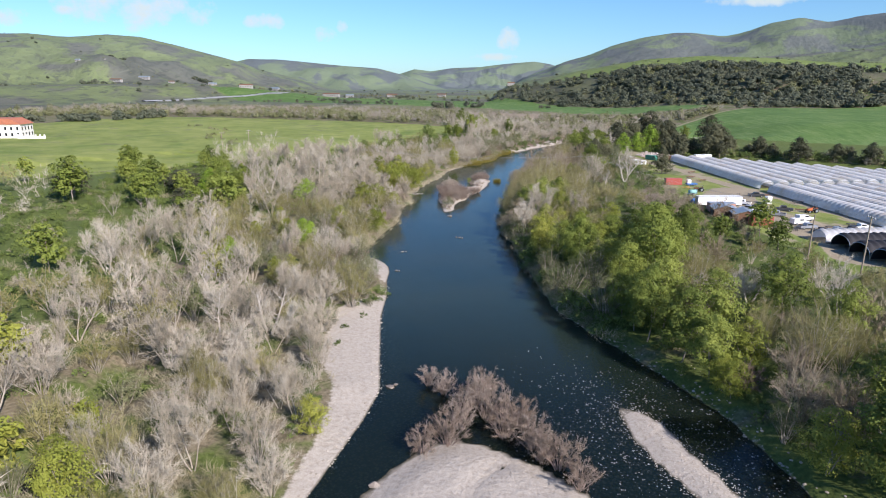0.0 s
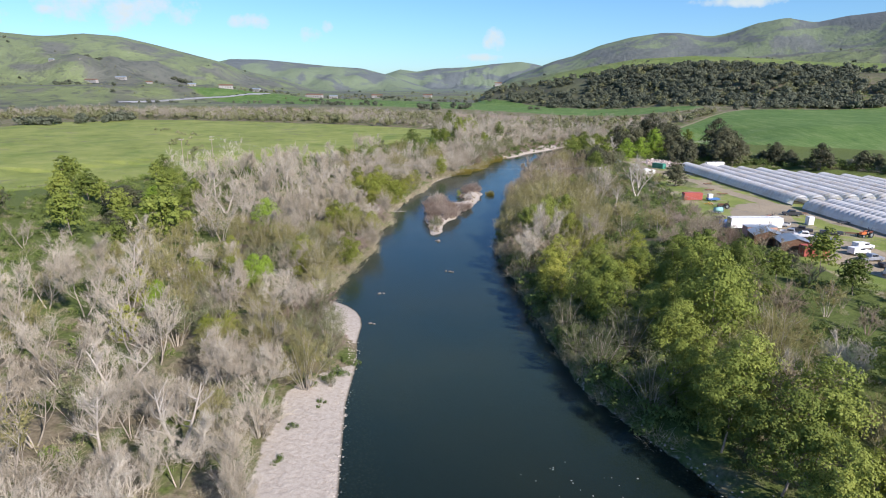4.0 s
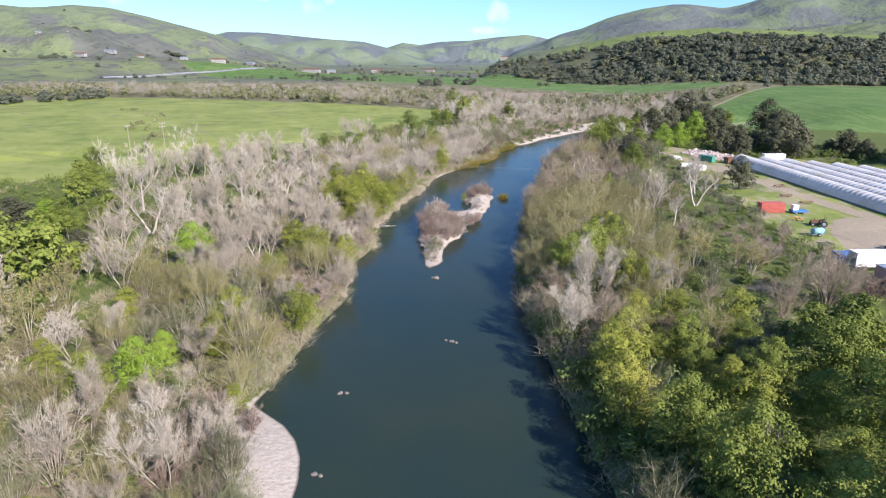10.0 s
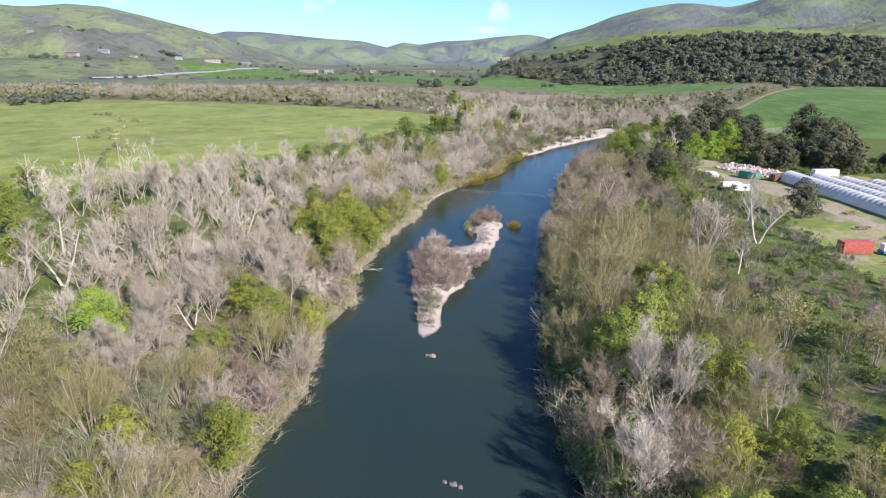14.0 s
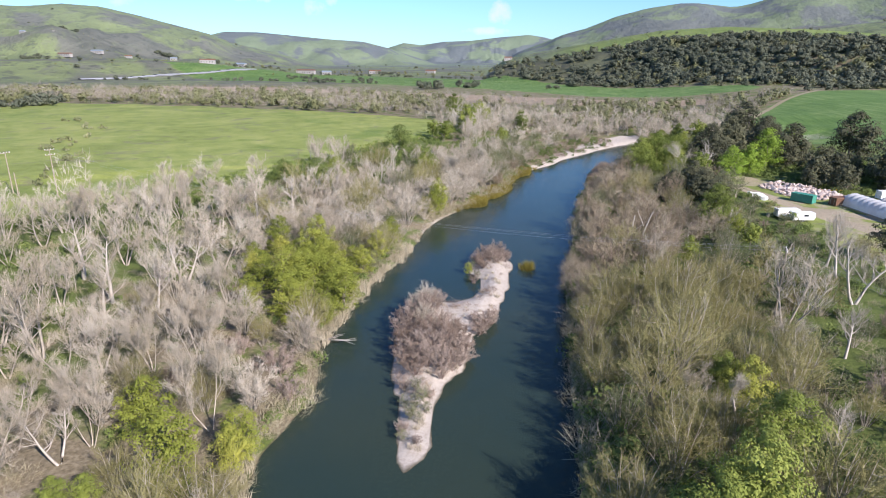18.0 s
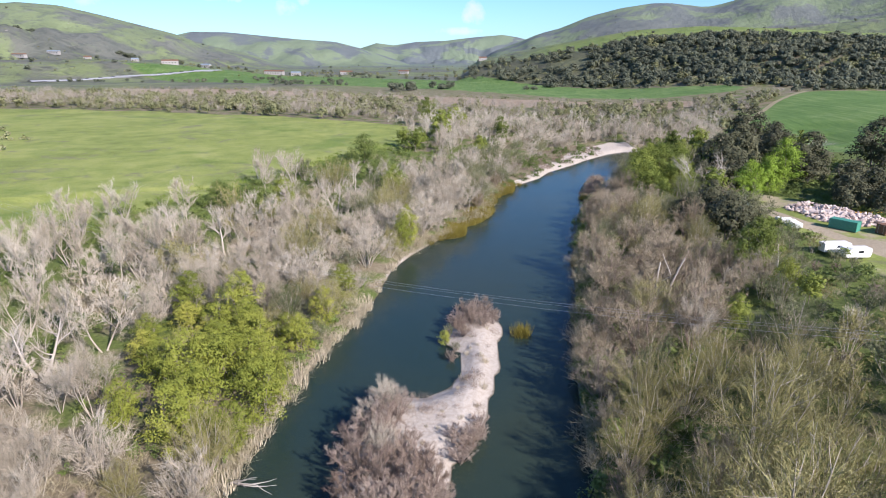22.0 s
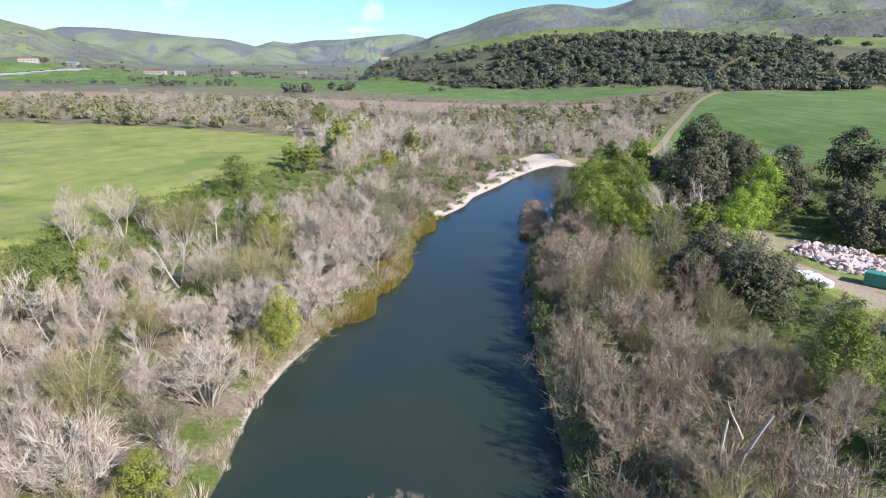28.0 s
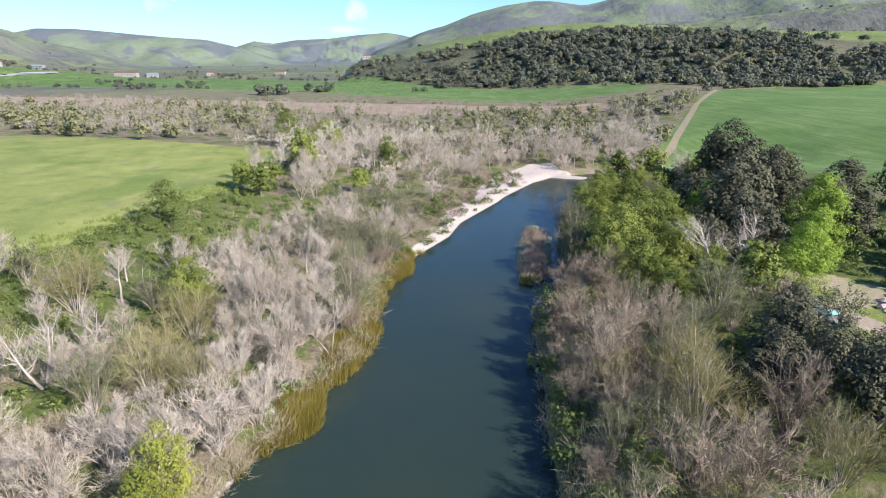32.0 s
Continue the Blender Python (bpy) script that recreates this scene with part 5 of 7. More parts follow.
def free(x, y, r):
    i, j = int(x // 8), int(y // 8)
    for a in range(i - 1, i + 2):
        for b in range(j - 1, j + 2):
            for px, py, pr in cell.get((a, b), ()):
                if (px - x) ** 2 + (py - y) ** 2 < (0.5 * (pr + r)) ** 2:
                    return False
    return True


for x, y, r in taken:
    cell.setdefault((int(x // 8), int(y // 8)), []).append((x, y, r))
N = 26000
cx, cy = rng.uniform(-150, 150, N), rng.uniform(42, 560, N)
cd = signed(river_poly, cx, cy)
cl = cx < np.interp(cy, LEFT_Y, LEFT_X) + 3
lf, rf = inside(np.array(FIELD_L, float), cx, cy), inside(np.array(FIELD_R, float), cx, cy)
yd = inside(np.array(YARD, float), cx, cy)
sw = np.interp(cy, [-80, 50, 57, 71, 89, 112, 119, 126, 132, 139, 150, 156, 170, 185, 200, 290, 300, 318, 330, 345, 410, 418, 440, 500, 520],
               [2, 2, 3.2, 6.5, 11.0, 9.5, 7.5, 0.8, 0.6, 6.5, 6, 1.2, 1.2, 1.0, 0.4, 0.6, 3.4, 2.8, 2, 1.5, 2.0, 4, 7, 16, 18])
okp = (cd > np.where(cl, sw + 0.4, 2.2)) & ~lf & ~rf & ~yd
ft = edge_dist(np.array(FARM_TRACK, float), cx, cy, False)
okp &= ft > 4
nd = ((cx[:, None] - SX) ** 2 + (cy[:, None] - SY) ** 2) / SR ** 2
pick = np.argmin(nd * rng.uniform(0.6, 1.4, nd.shape), 1)
for i in np.nonzero(okp)[0]:
    x, y = cx[i], cy[i]
    k = KINDS[rng.choice(len(KINDS), p=SW[pick[i]])]
    sc = rng.uniform(0.6, 1.15) * (1.25 if rng.uniform() < 0.18 else 1.0)
    r = STEP[k] * sc
    if cd[i] < 3 and k in ("oak", "leafy"):
        k = "grey"
    if not free(x, y, r):
        continue
    cell.setdefault((int(x // 8), int(y // 8)), []).append((x, y, r))
    if k == "none":
        continue
    counts[k] += 1
    if k in ("shrub", "brush"):
        places[k].append((x, y, float(ground_z(x, y)), sc))
    else:
        if x > 56 and 110 < y < 335 and k != "oak":
            sc *= 0.66
        tall = (1.2 if cd[i] < 8 else 1.35) if (not cl[i] and cd[i] < 30 and k in ("thick", "olive", "grey")) else 1.12
        trees.setdefault(k, []).append((cd[i] + max(0, y - 430) * 0.5 + max(0, -x - 90), x, y, SIZE[k] * sc * tall))
# those nearest to the water stand singly, the rest of a kind past 250 is one wood
for k, rows in trees.items():
    rows.sort()
    for q, (_, x, y, s) in enumerate(rows):
        if q < 250:
            plant("tan" if k == "thick" and x > 0 and y < 420 else k, x, y, s, rng, inland=_ > 30)
        else:
            places.setdefault("x_" + k, []).append((x, y, float(ground_z(x, y)), s))
# a second, low layer that fills between the trees
for i in np.nonzero(okp)[0][::3]:
    x, y = cx[i] + rng.normal() * 2, cy[i] + rng.normal() * 2
    w = SW[pick[i]]
    green = w[4] + w[5] + w[7] + w[8]
    z = float(ground_z(x, y))
    if z > 0.5:
        places["shrub" if rng.uniform() < green + 0.12 else "brush"].append((x, y, z, rng.uniform(0.45, 0.95)))
# dense low growth under the trees of the steep bank
for y in np.arange(104, 420, 0.75):
    d0 = rng.uniform(1.5, 15)
    x = np.interp(y, RIGHT_Y, RIGHT_X) + d0
    w = SW[np.argmin((x - SX) ** 2 + (y - SY) ** 2)]
    places["shrub" if rng.uniform() < 0.35 + 0.6 * (w[4] + w[5] + w[6] + w[8]) else "brush"].append((x, y, float(ground_z(x, y)), rng.uniform(1.1, 1.9)))
# brush along both waterlines
for line, side, y0, y1, step in ((list(zip(LEFT_X, LEFT_Y)), -1, 158, 412, 0.9), (list(zip(RIGHT_X, RIGHT_Y)), 1, 104, 470, 1.5)):
    for y in np.arange(y0, y1, step):
        x = np.interp(y, LEFT_Y if side < 0 else RIGHT_Y, LEFT_X if side < 0 else RIGHT_X) + side * rng.uniform(0.2, 2.2 if side > 0 else 3.5)
        if side < 0 and 296 < y < 328:
            continue
        u = rng.uniform()
        places["brush" if u < 0.8 else "shrub"].append((x, y + rng.normal(), max(0.0, float(ground_z(x, y))), rng.uniform(0.6, 1.3)))
# scrub and woods to the sides and behind the start
for _ in range(1500):
    x, y = rng.uniform(-230, 190), rng.uniform(-75, 300)
    if (y > 42 and abs(x) < 150) or (x > 70 and y > 100) or inside(np.array(FIELD_L, float), x, y) or signed(river_poly, np.array(x), np.array(y)) < 13:
        continue
    k = ["bare", "thick", "olive", "grey", "leafy", "shrub", "shrub"][rng.integers(0, 7)]
    if y > 100 and k != "shrub" and rng.uniform() < 0.7:
        k = "shrub"
    places.setdefault("shrub" if k == "shrub" else "x_" + k, []).append((x, y, float(ground_z(x, y)), rng.uniform(0.7, 1.2)))
joined("undergrowth", {"shrub": (T_SHRUB, 0), "brush": (T_BRUSH, 1)}, places, [M_SHRUB, M_BRUSH], "mixed low green shrubs and grey brush under the trees", "undergrowth", rng)
joined("woodland", {"x_" + k: (LOW[k], i) for i, k in enumerate(SIZE)}, places,
       [M_TWIG, M_TWIG, M_TWIG_RED, M_TWIG_OLIVE, M_LEAF, M_LEAF_YEL, M_LEAF_GREY, M_LEAF_DARK], "far mixed riverside woodland, grey and green", "woodland", rng)

# ---------------------------------------------------------------- far woods, hedges and oaks
rng = np.random.default_rng(21)


def far_tree(seed, h, wide, clumps, per, leaf):
    g = np.random.default_rng(seed)
    out = Geo()
    for c in range(clumps):
        a, q = g.uniform(0, 2 * math.pi), g.uniform(0, 1) ** 0.6
        p = np.array([math.cos(a) * q * wide * 0.7, math.sin(a) * q * wide * 0.7, h * (0.18 + 0.62 * g.uniform(0, 1) * (1 - 0.5 * q))])
        u = g.normal(size=(per, 3))
        u /= np.linalg.norm(u, axis=1, keepdims=True)
        leaves(out, p + u * np.array([0.42, 0.42, 0.36]) * wide * g.uniform(0.5, 1.0, (per, 1)), leaf * g.uniform(0.7, 1.3, per), g, 0.1, u + 0.5 * p / wide - np.array([0, 0, 0.25]))
    return out.arrays()


FAR_OAK = [far_tree(s, 9, 5.6, 11, 24, 1.25) for s in range(300, 305)]
FAR_LEAFY = [far_tree(s, 9, 4.0, 10, 20, 0.95) for s in range(310, 315)]
FAR_BARE = [bare_tree(s, 10, 3, 1.2, 110, 0.16, 0.12, 2.2)[1].arrays() for s in range(320, 325)]
FAR_SHRUB = [far_tree(s, 3.2, 2.6, 4, 9, 1.0) for s in range(330, 334)]
far = {"oak": [], "leafy": [], "bare": [], "shrub": []}


def put_far(kind, x, y, s):
    far[kind].append((x, y, float(ground_z(x, y)), s))


# belt of trees behind the meadow and round the river's bend
n = 5200
bx, by = rng.uniform(-520, 260, n), rng.uniform(520, 900, n)
belt_lo = np.interp(bx, [-520, -350, -225, -115, -18, 60, 200, 260], [620, 655, 632, 598, 540, 535, 560, 600])
belt_hi = np.interp(bx, [-520, -265, -126, 40, 185, 230, 260], [830, 815, 795, 682, 672, 690, 700])
fl = [inside(np.array(f, float), bx, by) for f in (FIELD_L, FIELD_R, TAN)]
rd = signed(river_poly, bx, by)
ftr = edge_dist(np.array(FARM_TRACK, float), bx, by, False)
ok = (by > belt_lo - 6) & (by < belt_hi) & ~fl[0] & ~fl[1] & ~fl[2] & (rd > 3) & (ftr > 5)
patch = fbm(bx, by, 60, 60)
for i in np.nonzero(ok)[0]:
    u = rng.uniform()
    kind = "leafy" if (u < 0.62 if patch[i] > 0.49 else u < 0.16) else ("shrub" if u > 0.84 else "bare")
    put_far(kind, bx[i], by[i], rng.uniform(0.55, 1.05) * (1.25 if kind == "leafy" else 1.0))
# oaks and bushes along the rows between the fields, and groups in the fields
ROWS = [([(-420, 965), (-260, 935), (-120, 865), (56, 784), (198, 732), (260, 745)], 90, "shrub", 5, 0.9), ([(-620, 1150), (-430, 1168), (-254, 1135), (-120, 1045)], 40, "oak", 14, 0.8),
        ([(-480, 1490), (-250, 1430), (18, 1262), (172, 1010), (300, 846)], 70, "oak", 16, 0.8), ([(-600, 1560), (-300, 1600), (0, 1420), (160, 1150)], 60, "leafy", 30, 1.0),
        ([(128, 378), (155, 361), (186, 335), (222, 305), (280, 262)], 34, "leafy", 7, 0.75),
        ([(300, 740), (390, 790), (520, 740), (640, 640)], 60, "oak", 10, 0.9), ([(-360, 660), (-345, 600), (-385, 560), (-430, 520)], 46, "oak", 12, 1.2), ([(-300, 680), (-420, 700), (-560, 690)], 60, "leafy", 24, 1.3),
        ([(-470, 430), (-420, 400), (-380, 392), (-340, 400)], 30, "oak", 9, 1.0), ([(-250, 515), (-205, 470), (-185, 410), (-160, 380), (-140, 332)], 26, "shrub", 4, 0.9)]
for line, cnt, kind, wob, s in ROWS:
    line = np.array(line, float)
    seg = np.r_[0, np.cumsum(np.hypot(*np.diff(line, axis=0).T))]
    for t in rng.uniform(0, seg[-1], cnt):
        put_far(kind, np.interp(t, seg, line[:, 0]) + rng.normal() * wob * 0.6, np.interp(t, seg, line[:, 1]) + rng.normal() * wob * 0.6, s * rng.uniform(0.55, 1.2))
for x, y, cnt, s in [(-243, 1085, 4, 1.2), (-190, 1150, 4, 1.0), (-66, 930, 9, 1.25), (-26, 977, 5, 1.2), (55, 1310, 8, 1.0), (-210, 1519, 8, 1.0), (90, 960, 4, 0.9), (120, 1040, 6, 1.1), (-330, 1260, 6, 1.1)]:
    for _ in range(cnt):
        put_far("oak", x + rng.normal() * 9, y + rng.normal() * 9, s * rng.uniform(0.7, 1.2))
# woodland on the rise
n = 15000
waz, wr = np.radians(rng.uniform(1, 62, n)), rng.uniform(620, 1500, n)
wx, wy2 = EYE[0] + np.sin(waz) * wr, EYE[1] + np.cos(waz) * wr
wb = np.interp(np.degrees(waz), [0, 6, 12, 20, 28, 34, 45, 70], [1000, 960, 900, 820, 740, 740, 700, 560])
up = wr - wb
wood_n = fbm(wx, wy2, 90, 70)
dens = smooth(-30, 30, up) * smooth(275, 215, up + (wood_n - 0.5) * 110) * smooth(0.36, 0.5, wood_n + 0.16 * smooth(140, 20, up))
dens = dens * np.interp(np.degrees(waz), [0, 6, 10, 13, 30, 36, 60], [0.3, 0.35, 0.5, 1.0, 1.0, 0.5, 0.35])
okw = (rng.uniform(size=n) < dens) & ~inside(np.array(FIELD_R, float), wx, wy2) & ~inside(np.array(GREEN_FAR, float), wx, wy2)
for i in np.nonzero(okw)[0]:
    u = rng.uniform()
    put_far("oak" if u < 0.66 else ("leafy" if u < 0.76 else "shrub"), wx[i], wy2[i], rng.uniform(0.85, 1.75))
# bushes on the grazed hills and bluffs
n = 2600
haz, hr = np.radians(rng.uniform(-46, 50, n)), rng.uniform(1250, 2700, n)
hx, hy = EYE[0] + np.sin(haz) * hr, EYE[1] + np.cos(haz) * hr
hn = fbm(hx, hy, 160, 80)
for i in np.nonzero(hn > 0.57)[0]:
    put_far("oak" if rng.uniform() < 0.12 else "shrub", hx[i], hy[i], rng.uniform(0.5, 1.1))
for x, y in [(-1245, 2420), (-1105, 1800), (-1080, 1810), (-900, 1890), (-880, 1900), (-860, 1895), (-700, 1750), (-690, 1760), (-1000, 1500), (-980, 1510)]:
    for _ in range(4):
        put_far("oak", x + rng.normal() * 8, y + rng.normal() * 8, rng.uniform(1.2, 2.0))
# oaks and bushes behind the growing tunnels
for i in range(26):
    t = (i + rng.uniform(-0.35, 0.35)) / 26
    x, y = np.interp(t, [0, 0.2, 0.45, 0.7, 1], [126, 150, 180, 215, 280]) + rng.normal() * 3, np.interp(t, [0, 0.2, 0.45, 0.7, 1], [367, 350, 325, 293, 248]) + rng.normal() * 3
    plant("oak" if rng.uniform() < 0.72 else "thick", x, y, rng.uniform(0.55, 1.15) * (1.25 if i % 6 == 3 else 0.85), rng, inland=True)
back = {"shrub": [], "brush": []}
for _ in range(260):
    t = rng.uniform()
    x, y = np.interp(t, [0, 0.2, 0.45, 0.7, 1], [124, 149, 179, 214, 280]) + rng.normal() * 4, np.interp(t, [0, 0.2, 0.45, 0.7, 1], [370, 353, 328, 296, 252]) + rng.normal() * 4
    back["shrub" if rng.uniform() < 0.75 else "brush"].append((x, y, float(ground_z(x, y)), rng.uniform(0.9, 2.0)))
joined("hedge", {"shrub": (T_SHRUB, 0), "brush": (T_BRUSH, 1)}, back, [M_SHRUB, M_BRUSH], "dense dark-green hedge of bushes behind the growing tunnels", "hedge", rng)
joined("far_woods", {"oak": (FAR_OAK, 0), "leafy": (FAR_LEAFY, 1), "bare": (FAR_BARE, 2), "shrub": (FAR_SHRUB, 3)}, far,
       [M_WOODS, M_FARLEAF, M_TWIG_FAR, M_FARLEAF], "dark oak woods, hedges and grey riverside trees in the distance", "woods", rng)

# ---------------------------------------------------------------- island, bars and bank
rng = np.random.default_rng(33)
ISLE_SOUTH = [(-12.5, 239, 3.6, "russet"), (-7.2, 238.5, 3.4, "russet"), (-10.8, 236, 2.6, "russet"), (-12.2, 233, 2.2, "russet"), (-11.6, 228.5, 1.8, "grey"), (-8.4, 227, 1.8, "grey"),
              (-9.6, 224.5, 2, "grey"), (-11.2, 223, 1.6, "russet"), (-8.2, 231, 1.5, "russet"), (-9, 220, 1.2, "russet"), (-10.2, 231.5, 2, "grey"), (-9.8, 227.5, 2.2, "grey"),
              (-10.4, 225.5, 1.8, "grey"), (-5.5, 239, 3.2, "russet"), (-9.5, 238.5, 3.4, "russet"), (-7, 236.5, 2.6, "russet"), (-9, 229.5, 2.2, "grey"), (-10.9, 221, 1.6, "grey")]
ISLE_MIDDLE = [(-11.2, 261, 4.8, "thick"), (-13, 257, 4.6, "thick"), (-14, 253, 4, "russet"), (-10.5, 256.5, 4.4, "russet"), (-13.5, 249, 4.2, "russet"), (-10.5, 251, 4.6, "thick"),
               (-8, 253, 3, "russet"), (-13.2, 244, 4, "russet"), (-10, 246.5, 4.6, "russet"), (-6.8, 247.5, 3.8, "russet"), (-9.5, 241.5, 4.4, "russet"), (-6.5, 243, 4.2, "russet"),
               (-4.4, 245, 3, "russet"), (-4.6, 240.5, 2.8, "russet"), (-0.8, 254, 2.4, "russet"), (0.8, 257, 2.2, "russet"), (-2.4, 256, 1.9, "russet"), (-11.5, 242, 3.6, "russet"),
               (-8.4, 250, 3.6, "russet"), (-5.6, 250.5, 2.6, "russet"), (-0.4, 256, 2.6, "russet"), (1, 259.5, 2, "russet"), (-4.5, 247.5, 3.4, "russet"), (-3.8, 243.5, 3.2, "russet"),
               (-8, 244, 4, "russet"), (-11.5, 254.5, 4.4, "russet"), (-9.8, 260.5, 3.6, "russet"), (-1.4, 252.5, 2.8, "russet")]
ISLE_NORTH = [(-12, 265, 3.6, "thick"), (-0.5, 294.5, 3.2, "russet"), (2.5, 293.5, 3.4, "russet"), (0.8, 291, 3, "russet"), (4.4, 291, 2.6, "russet"), (-2, 289.5, 2.8, "russet"),
              (2.6, 288.5, 2.4, "russet"), (-3.2, 286, 2.2, "grey"), (-4, 283, 2.4, "yellow"), (-2, 281, 1.8, "grey"), (-2.6, 277.5, 1.8, "russet"), (-0.8, 284.5, 2, "russet"),
              (0.6, 289.2, 2.8, "russet"), (3.4, 290.6, 3, "russet"), (-1.4, 287.5, 2.6, "russet")]
for x, y, h, kind in ISLE_SOUTH + ISLE_MIDDLE + ISLE_NORTH:
    plant(kind, x, y, h / {"thick": 7.5, "russet": 3.8, "grey": 7.5, "yellow": 9}[kind] * 1.15, rng, z=max(0.0, float(ground_z(x, y))) - 0.05)
for x, y, s in [(-2.5, 66.5, 0.75), (2.0, 73, 0.9), (0.5, 68.5, 0.9), (5.5, 76, 1.05), (8.0, 71, 1.0), (11.5, 69, 0.9), (14.5, 64.5, 0.9), (5.0, 81, 0.95), (-3.5, 84.5, 0.6), (-1.0, 82, 0.7), (10, 74, 0.85), (16.5, 61, 0.75), (3, 78, 0.8), (12.5, 66, 0.8)]:
    plant("russet", x, y, s * 1.45, rng, z=max(0.0, float(ground_z(x, y))) - 0.05)
MOUND_BUSHES = [("russet", -29.5, 146, 1.3), ("russet", -28, 141, 1.3), ("russet", -26.5, 136, 1), ("russet", -32.5, 151.5, 1.2), ("russet", -31.5, 138, 1.3), ("russet", -33, 146, 1.4),
                ("russet", -25.5, 132.5, 1.1), ("russet", -23, 130, 1), ("russet", -20.8, 131, 0.8), ("russet", -27.5, 128.5, 1.2), ("russet", -24.6, 127, 0.8), ("russet", -27.2, 150.5, 0.9),
                ("grey", -26.5, 131, 0.55), ("olive", -29, 133, 0.5), ("russet", -22.5, 131.5, 0.6), ("russet", -21, 127.5, 0.5), ("bare", -33, 128, 0.8)]
BAR_BUSHES = [("grey", -20.5, 121, 0.38), ("grey", -23.5, 124, 0.5), ("grey", -19, 116.5, 0.3), ("grey", -21.5, 80, 0.42), ("olive", -24, 78, 0.4), ("grey", -23.5, 105, 0.3),
              ("bare", -30, 118, 0.75), ("bare", -29, 108, 0.85), ("pale", -34, 112, 0.8)]
for key, x, y, s in MOUND_BUSHES + BAR_BUSHES:
    plant(key, x, y, s, rng)
edge_pl = {"reed": [], "grass": [], "shrub": [], "brush": [], "straw": []}
for x, y, s in [(9.3, 287.4, 1.2), (8.8, 388, 1.1), (36.6, 325, 1.0), (26.0, 325, 1.1), (41, 394, 1.0), (43, 396, 0.8)]:
    for _ in range(5):
        edge_pl["reed"].append((x + rng.normal() * 0.6, y + rng.normal() * 0.6, 0.0, s))
for y in np.arange(340, 418, 0.55):
    x = np.interp(y, LEFT_Y, LEFT_X)
    dens = 1.0 if (343 < y < 352 or 356 < y < 372 or 374 < y < 392 or 396 < y < 408) else 0.15
    for _ in range(3):
        if rng.uniform() < dens * float(value_noise(x, y, 5, 31) > 0.42):
            edge_pl["reed"].append((x + rng.uniform(-2.0, 1.2), y + rng.normal() * 0.4, 0.0, rng.uniform(0.6, 1.0)))
for bed in ([(0, 357), (4.4, 360.6), (8.8, 371.7), (9.8, 391.9), (6, 392.6), (4, 375.5), (1, 366)], [(-4.3, 344.8), (-0.5, 347.7), (0, 355.6), (-4.2, 354.2)], [(11.3, 395.7), (17.6, 403.5), (19.8, 415.8), (14.1, 411.4)]):
    bed = np.array(bed, float)
    for _ in range(1100):
        px, py = rng.uniform(*bed[:, 0][[bed[:, 0].argmin(), bed[:, 0].argmax()]]), rng.uniform(*bed[:, 1][[bed[:, 1].argmin(), bed[:, 1].argmax()]])
        if inside(bed, np.array(px), np.array(py)):
            edge_pl["reed"].append((px, py, max(0.0, float(ground_z(px, py))) - 0.1, rng.uniform(0.6, 1.05)))
for y in np.arange(246, 300, 1.4):
    x = np.interp(y, LEFT_Y, LEFT_X)
    edge_pl["straw"].append((x - rng.uniform(-0.6, 2.5), y, max(0.0, float(ground_z(x - 1, y))), rng.uniform(0.7, 1.3)))
for y in np.arange(196, 340, 2.2):
    x = np.interp(y, LEFT_Y, LEFT_X)
    edge_pl["straw"].append((x - rng.uniform(-0.2, 3.0), y, max(0.0, float(ground_z(x - 1, y))), rng.uniform(0.5, 1.0)))
for x, y, n, s in [(-20.5, 77, 7, 0.9), (-23, 83, 6, 0.7), (-19.5, 97, 3, 0.55), (-20.5, 104, 3, 0.5), (-19.5, 120, 8, 0.75), (-23, 117, 5, 0.6), (-18.5, 126, 5, 0.6), (-21.5, 124, 4, 0.6), (-19, 111, 3, 0.5), (-26, 132, 4, 0.7)]:
    for _ in range(n):
        px, py = x + rng.normal() * 1.0, y + rng.normal() * 1.0
        edge_pl["shrub"].append((px, py, float(ground_z(px, py)) - 0.1, s * rng.uniform(0.5, 0.8)))
for _ in range(700):
    px, py = rng.uniform(14, 70), rng.uniform(414, 506)
    dd = np.interp(py, LEFT_Y, LEFT_X) - px
    if 1 < dd < 22:
        edge_pl["shrub" if rng.uniform() < 0.5 else "brush"].append((px, py, float(ground_z(px, py)), rng.uniform(0.5, 1.0)))
for _ in range(330):
    px, py = rng.uniform(-16, 5), rng.uniform(216, 296)
    if signed(island_poly, np.array(px), np.array(py)) < -0.8:
        edge_pl["straw" if rng.uniform() < 0.6 else "brush"].append((px, py, float(ground_z(px, py)), rng.uniform(0.25, 0.6)))
for px, py, h in ((44.5, 399, 0.9), (46.5, 404, 1.05), (48.0, 409, 1.0), (50.5, 415, 0.9), (45.8, 408, 0.8)):
    plant("russet", px, py, h, rng, z=0.1)
for _ in range(70):
    t = rng.uniform()
    edge_pl["brush" if rng.uniform() < 0.7 else "straw"].append((43 + 11 * t + rng.normal() * 1.5, 395 + 34 * t, 0.2, rng.uniform(0.5, 1.2)))
for _ in range(900):
    t, q = rng.uniform(), rng.normal() * 9
    ln = np.array(FIELD_L[:11], float)
    k = rng.integers(0, 10)
    px, py = ln[k] + (ln[k + 1] - ln[k]) * t + rng.normal(size=2) * 5
    edge_pl["grass"].append((px, py, float(ground_z(px, py)), rng.uniform(1.0, 2.0)))
